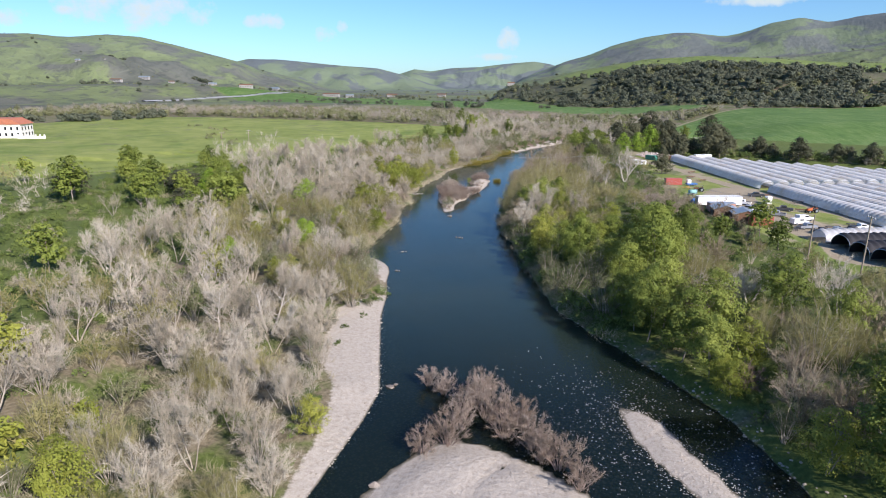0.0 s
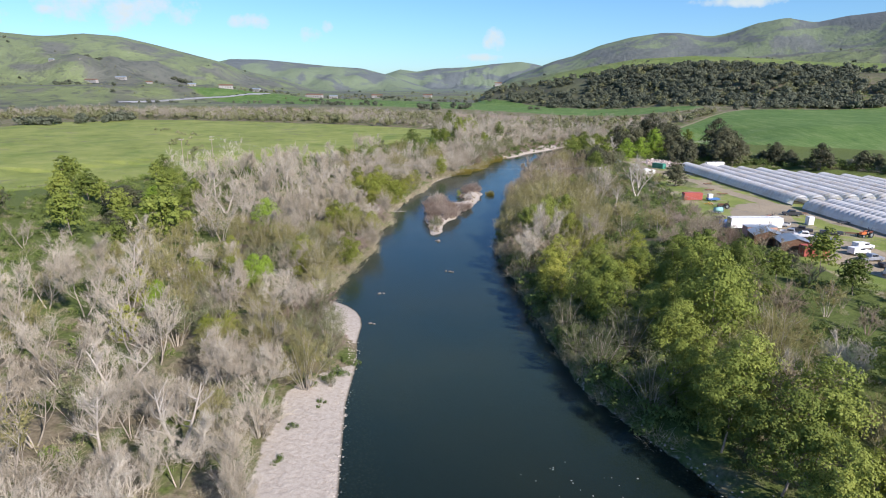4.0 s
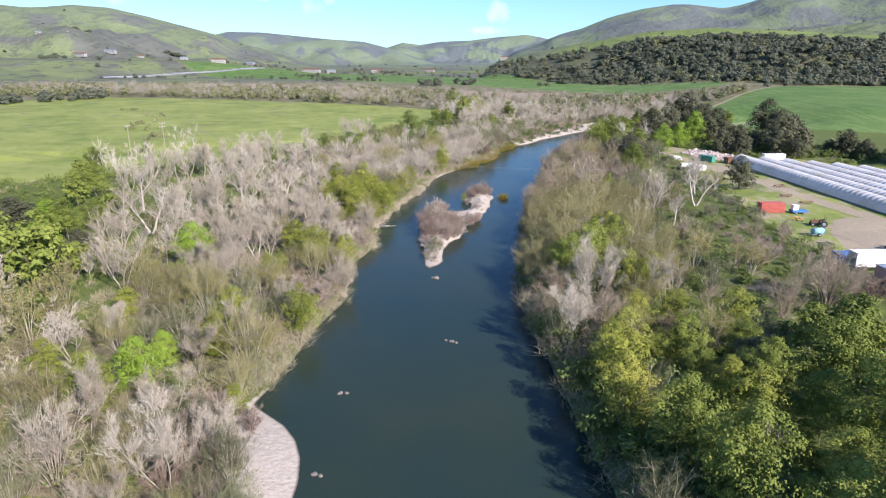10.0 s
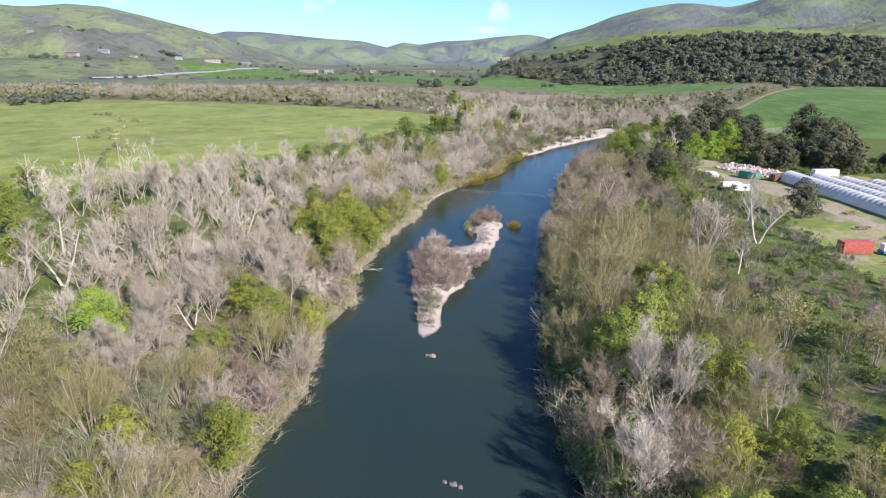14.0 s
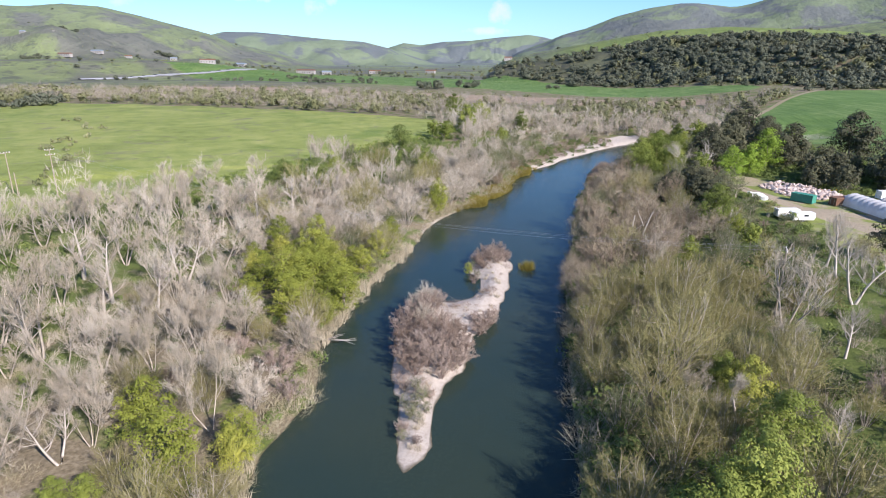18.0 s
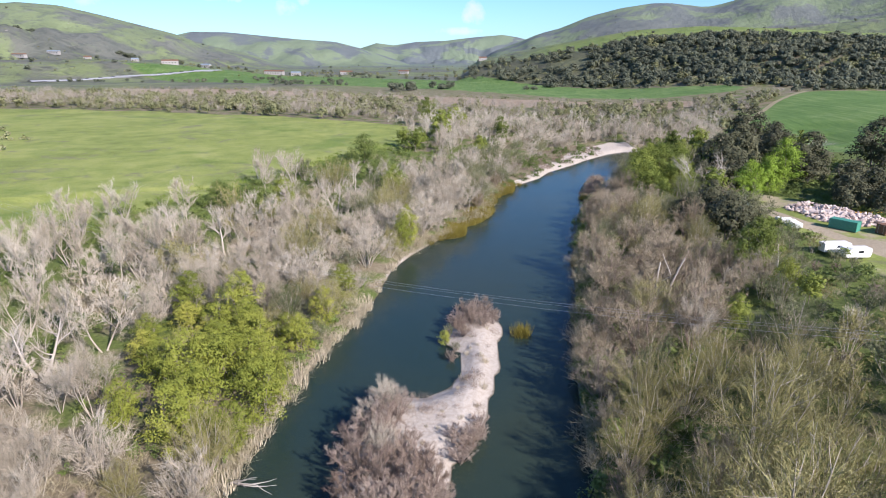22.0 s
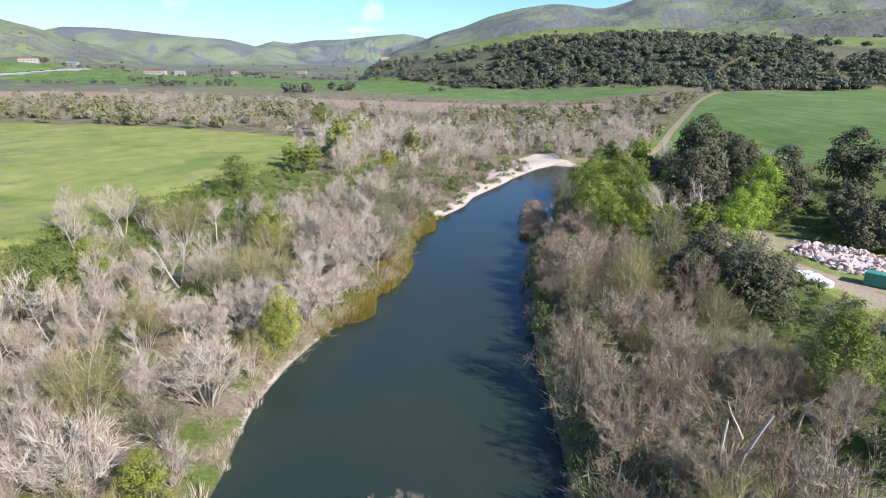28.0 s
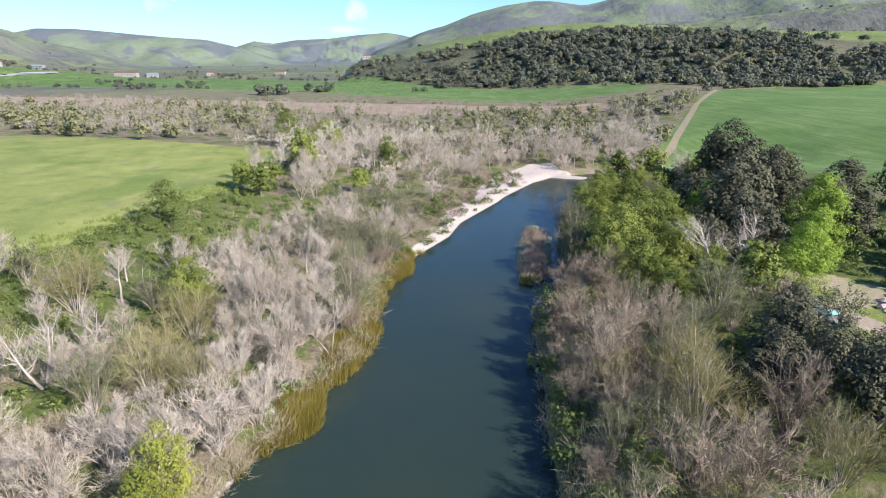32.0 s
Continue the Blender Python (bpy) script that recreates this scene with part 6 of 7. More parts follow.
joined("bank_plants", {"reed": (T_REED, 0), "grass": (T_GRASS, 1), "shrub": (T_SHRUB, 2), "brush": (T_BRUSH, 3), "straw": (T_REED, 4)}, edge_pl,
       [M_REED, M_GRASS, M_SHRUB, M_TWIG_RED, M_STRAW], "reeds, straw-coloured grass and low shrubs along the banks", "bank plants", rng)

M_STONE = plant_mat("river stones", (0.14, 0.115, 0.085), (0.28, 0.245, 0.195), (0.48, 0.43, 0.365), rough=0.85)
M_RUBBLE = plant_mat("broken concrete", (0.34, 0.265, 0.225), (0.48, 0.395, 0.345), (0.62, 0.54, 0.48), rough=0.9)


def stone_geo(seed, n=1):
    """A lumpy broken stone of about one metre."""
    g = np.random.default_rng(seed)
    bm = bmesh.new()
    bmesh.ops.create_icosphere(bm, subdivisions=1, radius=0.5)
    v = np.array([x.co[:] for x in bm.verts])
    f = np.array([[x.index for x in p.verts] for p in bm.faces])
    bm.free()
    v *= g.uniform(0.65, 1.2, (len(v), 1))
    v *= np.array([1.1, g.uniform(0.7, 1.1), g.uniform(0.4, 0.8)])
    return v, f


STONES = [stone_geo(s) for s in range(500, 508)]
peb = {"stone": []}
for _ in range(14000):
    px, py = rng.uniform(6, 42), rng.uniform(44, 100)
    sd = signed(riffle_poly, np.array(px), np.array(py))
    if sd < 1.0 or rng.uniform() < 0.5 * math.exp(-max(0, sd - 1) / 7):
        peb["stone"].append((px, py, max(float(ground_z(px, py)), -0.04) + 0.02, rng.uniform(0.07, 0.30) ** 1.1))
for _ in range(500):
    y = rng.uniform(52, 135)
    d0 = rng.uniform(-1.0, 1.6)
    x = np.interp(y, LEFT_Y, LEFT_X) - d0
    peb["stone"].append((x, y, float(ground_z(x, y)), rng.uniform(0.12, 0.4)))
for _ in range(110):
    y = rng.uniform(56, 125)
    x = np.interp(y, RIGHT_Y, RIGHT_X) + rng.uniform(-0.6, 2.4)
    peb["stone"].append((x, y, float(ground_z(x, y)), rng.uniform(0.18, 0.6)))
joined("river_gravel", {"stone": (STONES, 0)}, peb, [M_STONE], "pale cobbles and gravel in the shallow riffle", "gravel", rng)
# stone shapes; those in mid-river stand in for small snags of brown twigs
LUMPS = [(-3.2, 178.2, 1.3), (-2.4, 177.8, 0.8), (-4.2, 178.6, 0.7), (-18.3, 160.8, 1.1), (-17.4, 160.9, 0.8), (-17.4, 143.2, 1.1), (-16.6, 143.0, 0.7), (-7.8, 208.6, 1.5), (-8.8, 208.9, 0.9),
         (-9.4, 83.4, 1.7), (-8.6, 84.2, 1.0), (-2.7, 69.9, 1.0), (-7.4, 59.6, 1.6)]
M_WETLUMP = plain_mat("wet grey-brown lump", (0.20, 0.17, 0.14), 0.6, var=0.35, scale=4)
lump_me = [mesh_np("rock", *stone_geo(s), [M_WETLUMP]) for s in range(520, 525)]
for i, (x, y, s) in enumerate(LUMPS):
    r = tagged(new("rock", lump_me[i % 5]), "small grey-brown lump breaking the river surface", "rock", "river rocks")
    r.matrix_world = pose(x, y, 0.05, 0, 0, i * 77) @ Matrix.Diagonal((s, s, s * 0.8, 1))


# ---------------------------------------------------------------- solids
class Solid(Geo):
    def box(self, cx, cy, cz, sx, sy, sz, tilt=0.0):
        """A box round its middle; tilt leans it about x."""
        v = np.array([(x, y, z) for x in (-.5, .5) for y in (-.5, .5) for z in (-.5, .5)]) * (sx, sy, sz)
        if tilt:
            c, s = math.cos(tilt), math.sin(tilt)
            v = np.stack([v[:, 0], v[:, 1] * c - v[:, 2] * s, v[:, 1] * s + v[:, 2] * c], 1)
        q = [(0, 1, 3, 2), (4, 6, 7, 5), (0, 4, 5, 1), (2, 3, 7, 6), (0, 2, 6, 4), (1, 5, 7, 3)]
        self.add(v + (cx, cy, cz), [t for a, b, c2, d in q for t in ((a, b, c2), (a, c2, d))])
        return self

    def cyl(self, p0, p1, r, n=12, r1=None):
        """A closed cylinder from p0 to p1."""
        p0, p1 = np.array(p0, float), np.array(p1, float)
        a, b = frame_of((p1 - p0)[None])
        ang = np.arange(n) * 2 * math.pi / n
        ring = np.cos(ang)[:, None] * a + np.sin(ang)[:, None] * b
        v = np.concatenate([p0 + ring * r, p1 + ring * (r if r1 is None else r1), [p0, p1]])
        f = []
        for i in range(n):
            j = (i + 1) % n
            f += [(i, j, n + j), (i, n + j, n + i), (2 * n, j, i), (2 * n + 1, n + i, n + j)]
        self.add(v, f)
        return self

    def prism(self, outline, y0, y1):
        """An outline in x and z drawn out along y."""
        o = np.array(outline, float)
        n = len(o)
        v = np.concatenate([np.stack([o[:, 0], np.full(n, y0), o[:, 1]], 1), np.stack([o[:, 0], np.full(n, y1), o[:, 1]], 1)])
        f = [(0, i, i + 1) for i in range(1, n - 1)] + [(n, n + i + 1, n + i) for i in range(1, n - 1)]
        for i in range(n):
            j = (i + 1) % n
            f += [(i, n + i, n + j), (i, n + j, j)]
        self.add(v, f)
        return self

    def mesh(self, name, mat, soft=False):
        return mesh_np(name, *self.arrays(), [mat], soft)


def thing(name, label, category, x, y, turn=0.0, group="", z=None, lift=0.0):
    ob = tagged(new(name), label, category, group)
    ob.matrix_world = pose(x, y, (float(ground_z(x, y)) if z is None else z) + lift, 0, 0, turn)
    return ob


M_WHITE = plain_mat("white paint", (0.78, 0.78, 0.76), 0.45, var=0.12)
M_RED = plain_mat("faded red paint", (0.42, 0.10, 0.075), 0.6, var=0.25)
M_PINK = plain_mat("salmon siding", (0.52, 0.30, 0.24), 0.7, var=0.15)
M_GREENP = plain_mat("teal green paint", (0.05, 0.24, 0.17), 0.55, var=0.2)
M_BLUEP = plain_mat("blue paint", (0.06, 0.17, 0.42), 0.5, var=0.2)
M_TEAL = plain_mat("pale teal tank", (0.25, 0.48, 0.47), 0.5, var=0.15)
M_ORANGE = plain_mat("orange machine paint", (0.50, 0.13, 0.04), 0.5, var=0.25)
M_YELLOW = plain_mat("yellow machine paint", (0.60, 0.36, 0.04), 0.5, var=0.2)
M_DARK = plain_mat("dark steel", (0.045, 0.045, 0.05), 0.6, var=0.3)
M_RUST = plain_mat("rusty iron", (0.16, 0.085, 0.05), 0.9, var=0.45, scale=3)
M_TYRE = plain_mat("tyre rubber", (0.025, 0.025, 0.026), 0.85, var=0.2)
M_METAL = plain_mat("galvanised metal", (0.42, 0.46, 0.50), 0.38, 0.7, var=0.18)
M_ROOFM = plain_mat("blue-grey metal roof", (0.30, 0.36, 0.40), 0.42, 0.35, var=0.2)
M_GLASS = plain_mat("dark window glass", (0.02, 0.024, 0.03), 0.08, var=0.1)
M_WOODP = plain_mat("weathered pole wood", (0.30, 0.25, 0.19), 0.9, var=0.3, scale=3)
M_TILE = plain_mat("red roof tile", (0.42, 0.15, 0.085), 0.8, var=0.3, scale=1.0)
M_STUCCO = plain_mat("white stucco", (0.78, 0.75, 0.69), 0.85, var=0.06, scale=0.6)
M_SHADE = plain_mat("black shade cloth", (0.022, 0.022, 0.026), 0.8, var=0.3)
M_WIRE = plain_mat("aluminium wire", (0.40, 0.41, 0.43), 0.4, 0.5, var=0.1)
M_GREYC = plain_mat("silver car paint", (0.36, 0.38, 0.41), 0.3, 0.3, var=0.08)

M_PLASTIC, nt, bs, out = mat_new("milky tunnel plastic")
pos = position(nt)
pc = ramp(nt, math_n(nt, "ADD", math_n(nt, "MULTIPLY", noise_tex(nt, 0.16, 3, 0.6, pos), 0.7), math_n(nt, "MULTIPLY", noise_tex(nt, 1.4, 4, 0.6, pos), 0.3)),
          [(0.32, (0.58, 0.53, 0.47)), (0.5, (0.70, 0.71, 0.72)), (0.7, (0.80, 0.82, 0.84))])
nt.links.new(pc, bs.inputs["Base Color"])
bs.inputs["Roughness"].default_value = 0.32
tl = nt.nodes.new("ShaderNodeBsdfTranslucent")
nt.links.new(pc, tl.inputs[0])
mx = nt.nodes.new("ShaderNodeMixShader")
mx.inputs[0].default_value = 0.42
nt.links.new(bs.outputs[0], mx.inputs[1])
nt.links.new(tl.outputs[0], mx.inputs[2])
nt.links.new(mx.outputs[0], out.inputs[0])


def tunnel_skin(length, width, height, bays, seg=10, sag=0.30):
    """A plastic vault that bulges between its hoops."""
    rings = []
    for i in range(bays * 4 + 1):
        y = length * i / (bays * 4)
        k = 1 + sag * 1.6 * abs(math.sin(math.pi * i / 4)) * 0.4
        a = np.linspace(0, math.pi, seg + 1)
        rings.append(np.stack([-np.cos(a) * width / 2, np.full(seg + 1, y), np.sin(a) ** 0.8 * height * k], 1))
    v = np.concatenate(rings)
    f, m = [], seg + 1
    for i in range(len(rings) - 1):
        for j in range(seg):
            p = i * m + j
            f += [(p, p + 1, p + m + 1), (p, p + m + 1, p + m)]
    return v, f


def tunnel(x, y, turn, length, width, height, bays, skin_mat, label, group, name="polytunnel"):
    t = thing(name, label, "polytunnel", x, y, turn, group)
    key = (length, width, height, bays, skin_mat.name)
    if key not in tunnel_cache:
        hoop = Geo()
        a = np.linspace(0, math.pi, 11)
        tube(hoop, np.stack([-np.cos(a) * width / 2, np.zeros(11), np.sin(a) ** 0.8 * height * 1.02], 1), np.full(11, 0.07), 5)
        tunnel_cache[key] = (mesh_np("skin", *tunnel_skin(length, width, height, bays), [skin_mat], True), mesh_np("end_hoop", *hoop.arrays(), [M_METAL]),
                             Solid().box(0, length / 2, 0.12, 0.16, length, 0.3).mesh("side_board", M_WOODP))
    skin, hoop_me, board = tunnel_cache[key]
    part("skin", skin, t)
    for k in (0.0, length):
        part("end_hoop", hoop_me, t).location = (0, k, 0)
    for k in (-width / 2, width / 2):
        part("side_board", board, t).location = (k, 0, 0)
    return t


tunnel_cache = {}
for i in range(13):
    tunnel(114.3 + 6.3 * i, 243.2 + 1.2 * i, 6.0, 91 - 5.5 * i, 6.2, 3.1, 44 - int(2.7 * i), M_PLASTIC, "long white plastic polytunnel over crop rows", "polytunnels")
for i in range(12):
    tunnel(122.8 + 6.3 * i, 176.0 + 1.2 * i, 7.5, 62, 6.2, 3.1, 30, M_PLASTIC, "long white plastic polytunnel over crop rows", "polytunnels")
for x, y in ((94, 146), (93.5, 153.2), (95, 139)):
    tunnel(x, y, -82, 24, 7, 3.4, 12, M_SHADE, "black shade-cloth tunnel open at its end", "shade tunnels", "shade_tunnel")
tunnel(92.5, 161.5, -79, 22, 5.5, 2.8, 11, M_PLASTIC, "low white plastic tunnel beside the black ones", "polytunnels")


def container(x, y, turn, length, mat, label, height=2.6, width=2.44):
    c = thing("shipping_container", label, "container", x, y, turn)
    g = Solid().box(0, 0, height / 2 + 0.1, length, width, height - 0.06)
    n = int(length / 0.28)
    for i in range(n):
        px = -length / 2 + 0.2 + (length - 0.4) * i / (n - 1)
        for sy in (-1, 1):
            g.box(px, sy * (width / 2 + 0.015), height / 2 + 0.1, 0.14, 0.05, height - 0.3)
    part("body", g.mesh("body", mat), c)
    for sx in (-1, 1):
        for sy in (-1, 1):
            part("corner_post", Solid().box(sx * (length / 2 - 0.05), sy * (width / 2 - 0.03), height / 2 + 0.1, 0.16, 0.16, height).mesh("corner_post", mat), c)
    for sy in (-1, 1):
        d = part("door", Solid().box(-length / 2 - 0.03, sy * width / 4, height / 2 + 0.1, 0.05, width / 2 - 0.06, height - 0.25).mesh("door", mat), c)
        part("lock_rod", Solid().cyl((-length / 2 - 0.08, sy * width / 4, 0.25), (-length / 2 - 0.08, sy * width / 4, height - 0.1), 0.03, 6).mesh("lock_rod", M_METAL), d)
    return c


def wheel(parent, x, y, r, w, axis_y=True):
    g = Solid().cyl((x, y - w / 2, r), (x, y + w / 2, r), r, 16)
    t = part("wheel", g.mesh("wheel", M_TYRE), parent)
    part("rim", Solid().cyl((x, y - w / 2 - 0.02, r), (x, y + w / 2 + 0.02, r), r * 0.55, 10).mesh("rim", M_METAL), t)
    return t


def pickup(x, y, turn, mat, label, box_bed=False):
    c = thing("pickup_truck", label, "pickup truck", x, y, turn, "parked vehicles")
    part("body", Solid().prism([(-2.7, 0.45), (2.65, 0.45), (2.7, 0.75), (2.6, 1.02), (1.45, 1.08), (1.42, 1.1), (-2.7, 1.1), (-2.75, 0.7)], -0.95, 0.95).mesh("body", mat), c)
    part("cab", Solid().prism([(1.35, 1.08), (0.75, 1.78), (-0.75, 1.8), (-0.95, 1.08)], -0.85, 0.85).mesh("cab", mat), c)
    part("windscreen", Solid().prism([(1.28, 1.14), (0.78, 1.72), (0.81, 1.74), (1.33, 1.15)], -0.75, 0.75).mesh("windscreen", M_GLASS), c)
    for sy in (-1, 1):
        part("side_window", Solid().box(0.1, sy * 0.855, 1.45, 1.5, 0.03, 0.42).mesh("side_window", M_GLASS), c)
        part("headlight", Solid().box(2.68, sy * 0.7, 0.85, 0.06, 0.32, 0.18).mesh("headlight", M_METAL), c)
    if box_bed:
        part("canopy", Solid().box(-1.8, 0, 1.5, 1.8, 1.86, 0.8).mesh("canopy", mat), c)
    else:
        part("bed", Solid().box(-1.85, 0, 1.12, 1.55, 1.6, 0.06).mesh("bed", M_DARK), c)
    for sx in (-1.7, 1.75):
        for sy in (-0.82, 0.82):
            wheel(c, sx, sy, 0.38, 0.26)
    return c


def tractor(x, y, turn, mat, label):
    c = thing("tractor", label, "tractor", x, y, turn, "farm tractors")
    part("hood", Solid().prism([(0.2, 0.9), (2.0, 0.85), (2.05, 1.35), (1.8, 1.5), (0.2, 1.6)], -0.4, 0.4).mesh("hood", mat), c)
    part("chassis", Solid().box(0.5, 0, 0.75, 3.0, 0.5, 0.35).mesh("chassis", M_DARK), c)
    part("seat", Solid().box(-0.7, 0, 1.45, 0.5, 0.5, 0.12).box(-0.95, 0, 1.7, 0.1, 0.5, 0.5).mesh("seat", M_DARK), c)
    for sy in (-1, 1):
        part("fender", Solid().box(-0.8, sy * 0.75, 1.6, 1.1, 0.4, 0.08).mesh("fender", mat), c)
        part("roll_bar", Solid().box(-1.2, sy * 0.5, 1.9, 0.08, 0.08, 1.5).mesh("roll_bar", M_DARK), c)
        wheel(c, -0.8, sy * 0.9, 0.78, 0.45)
        wheel(c, 1.6, sy * 0.7, 0.48, 0.3)
    part("exhaust", Solid().cyl((1.3, 0.25, 1.4), (1.3, 0.25, 2.2), 0.05, 8).mesh("exhaust", M_DARK), c)
    return c


# white box trailer
tr = thing("box_trailer", "long plain white semi trailer parked in the yard", "trailer", 81.3, 203.4, 5)
part("body", Solid().box(0, 0, 2.65, 14.6, 2.5, 2.8).mesh("body", M_WHITE), tr)
part("roof_rail", Solid().box(0, -1.24, 4.08, 14.65, 0.08, 0.12).box(0, 1.24, 4.08, 14.65, 0.08, 0.12).mesh("roof_rail", M_METAL), tr)
part("chassis", Solid().box(0, 0, 1.05, 14.0, 1.1, 0.3).mesh("chassis", M_DARK), tr)
part("rear_frame", Solid().box(-7.32, 0, 2.65, 0.06, 2.4, 2.7).mesh("rear_frame", M_METAL), tr)
for sx in (3.6, 4.9):
    for sy in (-1.0, 1.0):
        wheel(tr, sx, sy, 0.5, 0.3)
for sy in (-0.8, 0.8):
    part("landing_leg", Solid().box(-4.5, sy, 0.5, 0.16, 0.16, 1.0).mesh("landing_leg", M_DARK), tr)

# salmon site office
of = thing("site_office", "salmon-coloured portable office with dark windows", "cabin", 80, 197.2, 3)
part("wall", Solid().box(0, 0, 1.55, 8.0, 3.0, 2.7).mesh("wall", M_PINK), of)
part("roof", Solid().box(0, 0, 2.97, 8.2, 3.2, 0.14).mesh("roof", M_METAL), of)
for wx in (-2.6, 0.2, 2.6):
    w = part("window", Solid().box(wx, -1.52, 1.8, 0.8, 0.05, 0.8).mesh("window", M_GLASS), of)
    part("window_frame", Solid().box(wx, -1.53, 2.24, 0.95, 0.06, 0.08).box(wx, -1.53, 1.36, 0.95, 0.06, 0.08).mesh("window_frame", M_WHITE), w)
part("skirt", Solid().box(0, 0, 0.1, 7.8, 2.8, 0.2).mesh("skirt", M_DARK), of)

# two sheds with metal roofs
for x, y, turn, lab in ((78.5, 190.5, -8, "dark open shed with a blue-grey metal roof"), (81.8, 183.2, -8, "lean-to shed with a pale striped metal roof")):
    sh = thing("metal_shed", lab, "shed", x, y, turn, "yard sheds")
    part("wall", Solid().prism([(-3.4, 0), (3.4, 0), (3.4, 2.6), (0, 3.7), (-3.4, 2.6)], -3.0, 3.0).mesh("wall", M_RUST), sh)
    for sx in (-1, 1):
        for i in range(9):
            y0 = -3.3 + 6.6 * i / 9
            o = np.array([(0, 3.80), (sx * 3.8, 2.56), (sx * 3.8, 2.66), (0, 3.90)]) + (0, 0.02 * (i % 2))
            part("roof_sheet", Solid().prism(o, y0, y0 + 6.6 / 9).mesh("roof_sheet", M_ROOFM if sx < 0 else M_METAL), sh)
    # dark panel on the solid wall, in place of an opening's shade
    part("doorway_shade", Solid().box(-3.43, 0, 1.2, 0.06, 3.0, 2.4).mesh("doorway_shade", M_DARK), sh)
container(84.6, 178.3, 4, 6.1, M_RED, "faded red container at the end of the sheds")
container(80.3, 251.2, 4, 6.4, M_RED, "faded red steel container on the grass")
container(93.2, 337.0, -52, 6.1, M_GREENP, "dark green open container with a teal end", 2.4)
container(101.5, 333.5, 20, 5.0, M_RUST, "rusty brown container beside the track", 2.3)
container(120.0, 343.0, 6, 4.2, M_WHITE, "small white storage box near the tunnels", 2.4)
container(124.8, 344.0, 6, 4.2, M_WHITE, "small white storage box near the tunnels", 2.4)
container(76.0, 208.8, 8, 3.4, M_BLUEP, "dark blue metal box behind the trailer", 2.2)
container(101.8, 213.6, 10, 1.6, M_WHITE, "tall narrow white cabin in the yard", 2.5, 1.6)
VEH = [(92.8, 212.6, 150, M_WHITE, "white pickup truck parked on bare ground"), (91.8, 196.5, 160, M_WHITE, "white pickup truck parked on bare ground"), (86.8, 181.5, -70, M_WHITE, "white pickup truck by the red container"),
       (96.5, 180.5, 20, M_WHITE, "white utility truck with a canopy"), (99.8, 184.5, 20, M_WHITE, "white utility truck with a canopy"), (95.0, 192.0, 150, M_GREYC, "silver pickup truck in the yard"), (119.0, 199.5, 30, M_GREYC, "silver pickup beside the tunnels"),
       (96.5, 175.5, 10, M_GREYC, "silver pickup truck in the yard"), (89.5, 199.5, 150, M_GREYC, "silver pickup truck in the yard"), (103.0, 226.3, 170, M_DARK, "dark flatbed truck by the track"), (101.5, 201.5, 160, M_DARK, "black pickup among farm implements"), (98.0, 170.5, 5, M_DARK, "black pickup at the yard edge"), (102.5, 171.5, 5, M_GREYC, "silver pickup at the yard edge"), (107.0, 172.5, 5, M_DARK, "black pickup at the yard edge"), (94.5, 203.5, 150, M_DARK, "black pickup in the yard"), (111.5, 176.0, 5, M_WHITE, "white pickup at the yard edge")]
for i, (x, y, t, m, lab) in enumerate(VEH):
    pickup(x, y, t, m, lab, "canopy" in lab)
tractor(92.5, 218.5, 200, M_ORANGE, "orange-red farm tractor on the grass")
tractor(109.5, 199.5, 200, M_ORANGE, "orange-red farm tractor on the dirt yard")
tractor(86.8, 238.8, 170, M_RUST, "old rusty orange tractor without a cab")
tractor(88.0, 210.5, 120, M_BLUEP, "blue and red tractor behind the trailer")

# spraying rig, scrap and implements
sp = thing("sprayer_rig", "pale teal tank trailer with a frame", "machine", 80.8, 228.2, 15)
part("tank", Solid().cyl((-1.3, 0, 1.25), (1.3, 0, 1.25), 0.75, 14).mesh("tank", M_TEAL, True), sp)
part("frame", Solid().box(0, 0, 0.5, 3.6, 1.2, 0.14).box(1.6, 0, 1.3, 0.1, 1.2, 1.6).mesh("frame", M_METAL), sp)
for sy in (-0.8, 0.8):
    wheel(sp, 0, sy, 0.42, 0.25)


def implement(x, y, turn, mat, label, ln=3.0):
    im = thing("farm_implement", label, "farm machine", x, y, turn, "farm implements")
    part("frame", Solid().box(0, 0, 0.6, ln, 0.16, 0.16).box(0, 1.0, 0.6, ln, 0.16, 0.16).box(-ln / 2, 0.5, 0.6, 0.16, 1.2, 0.16).box(ln / 2, 0.5, 0.6, 0.16, 1.2, 0.16).mesh("frame", mat), im)
    part("drawbar", Solid().cyl((0, 1.0, 0.6), (0, 2.4, 0.35), 0.08, 6).mesh("drawbar", mat), im)
    for k in range(int(ln / 0.6) + 1):
        part("tine", Solid().cyl((-ln / 2 + 0.6 * k, 0, 0.62), (-ln / 2 + 0.6 * k, -0.25, 0.0), 0.05, 6).mesh("tine", M_DARK), im)
    return im


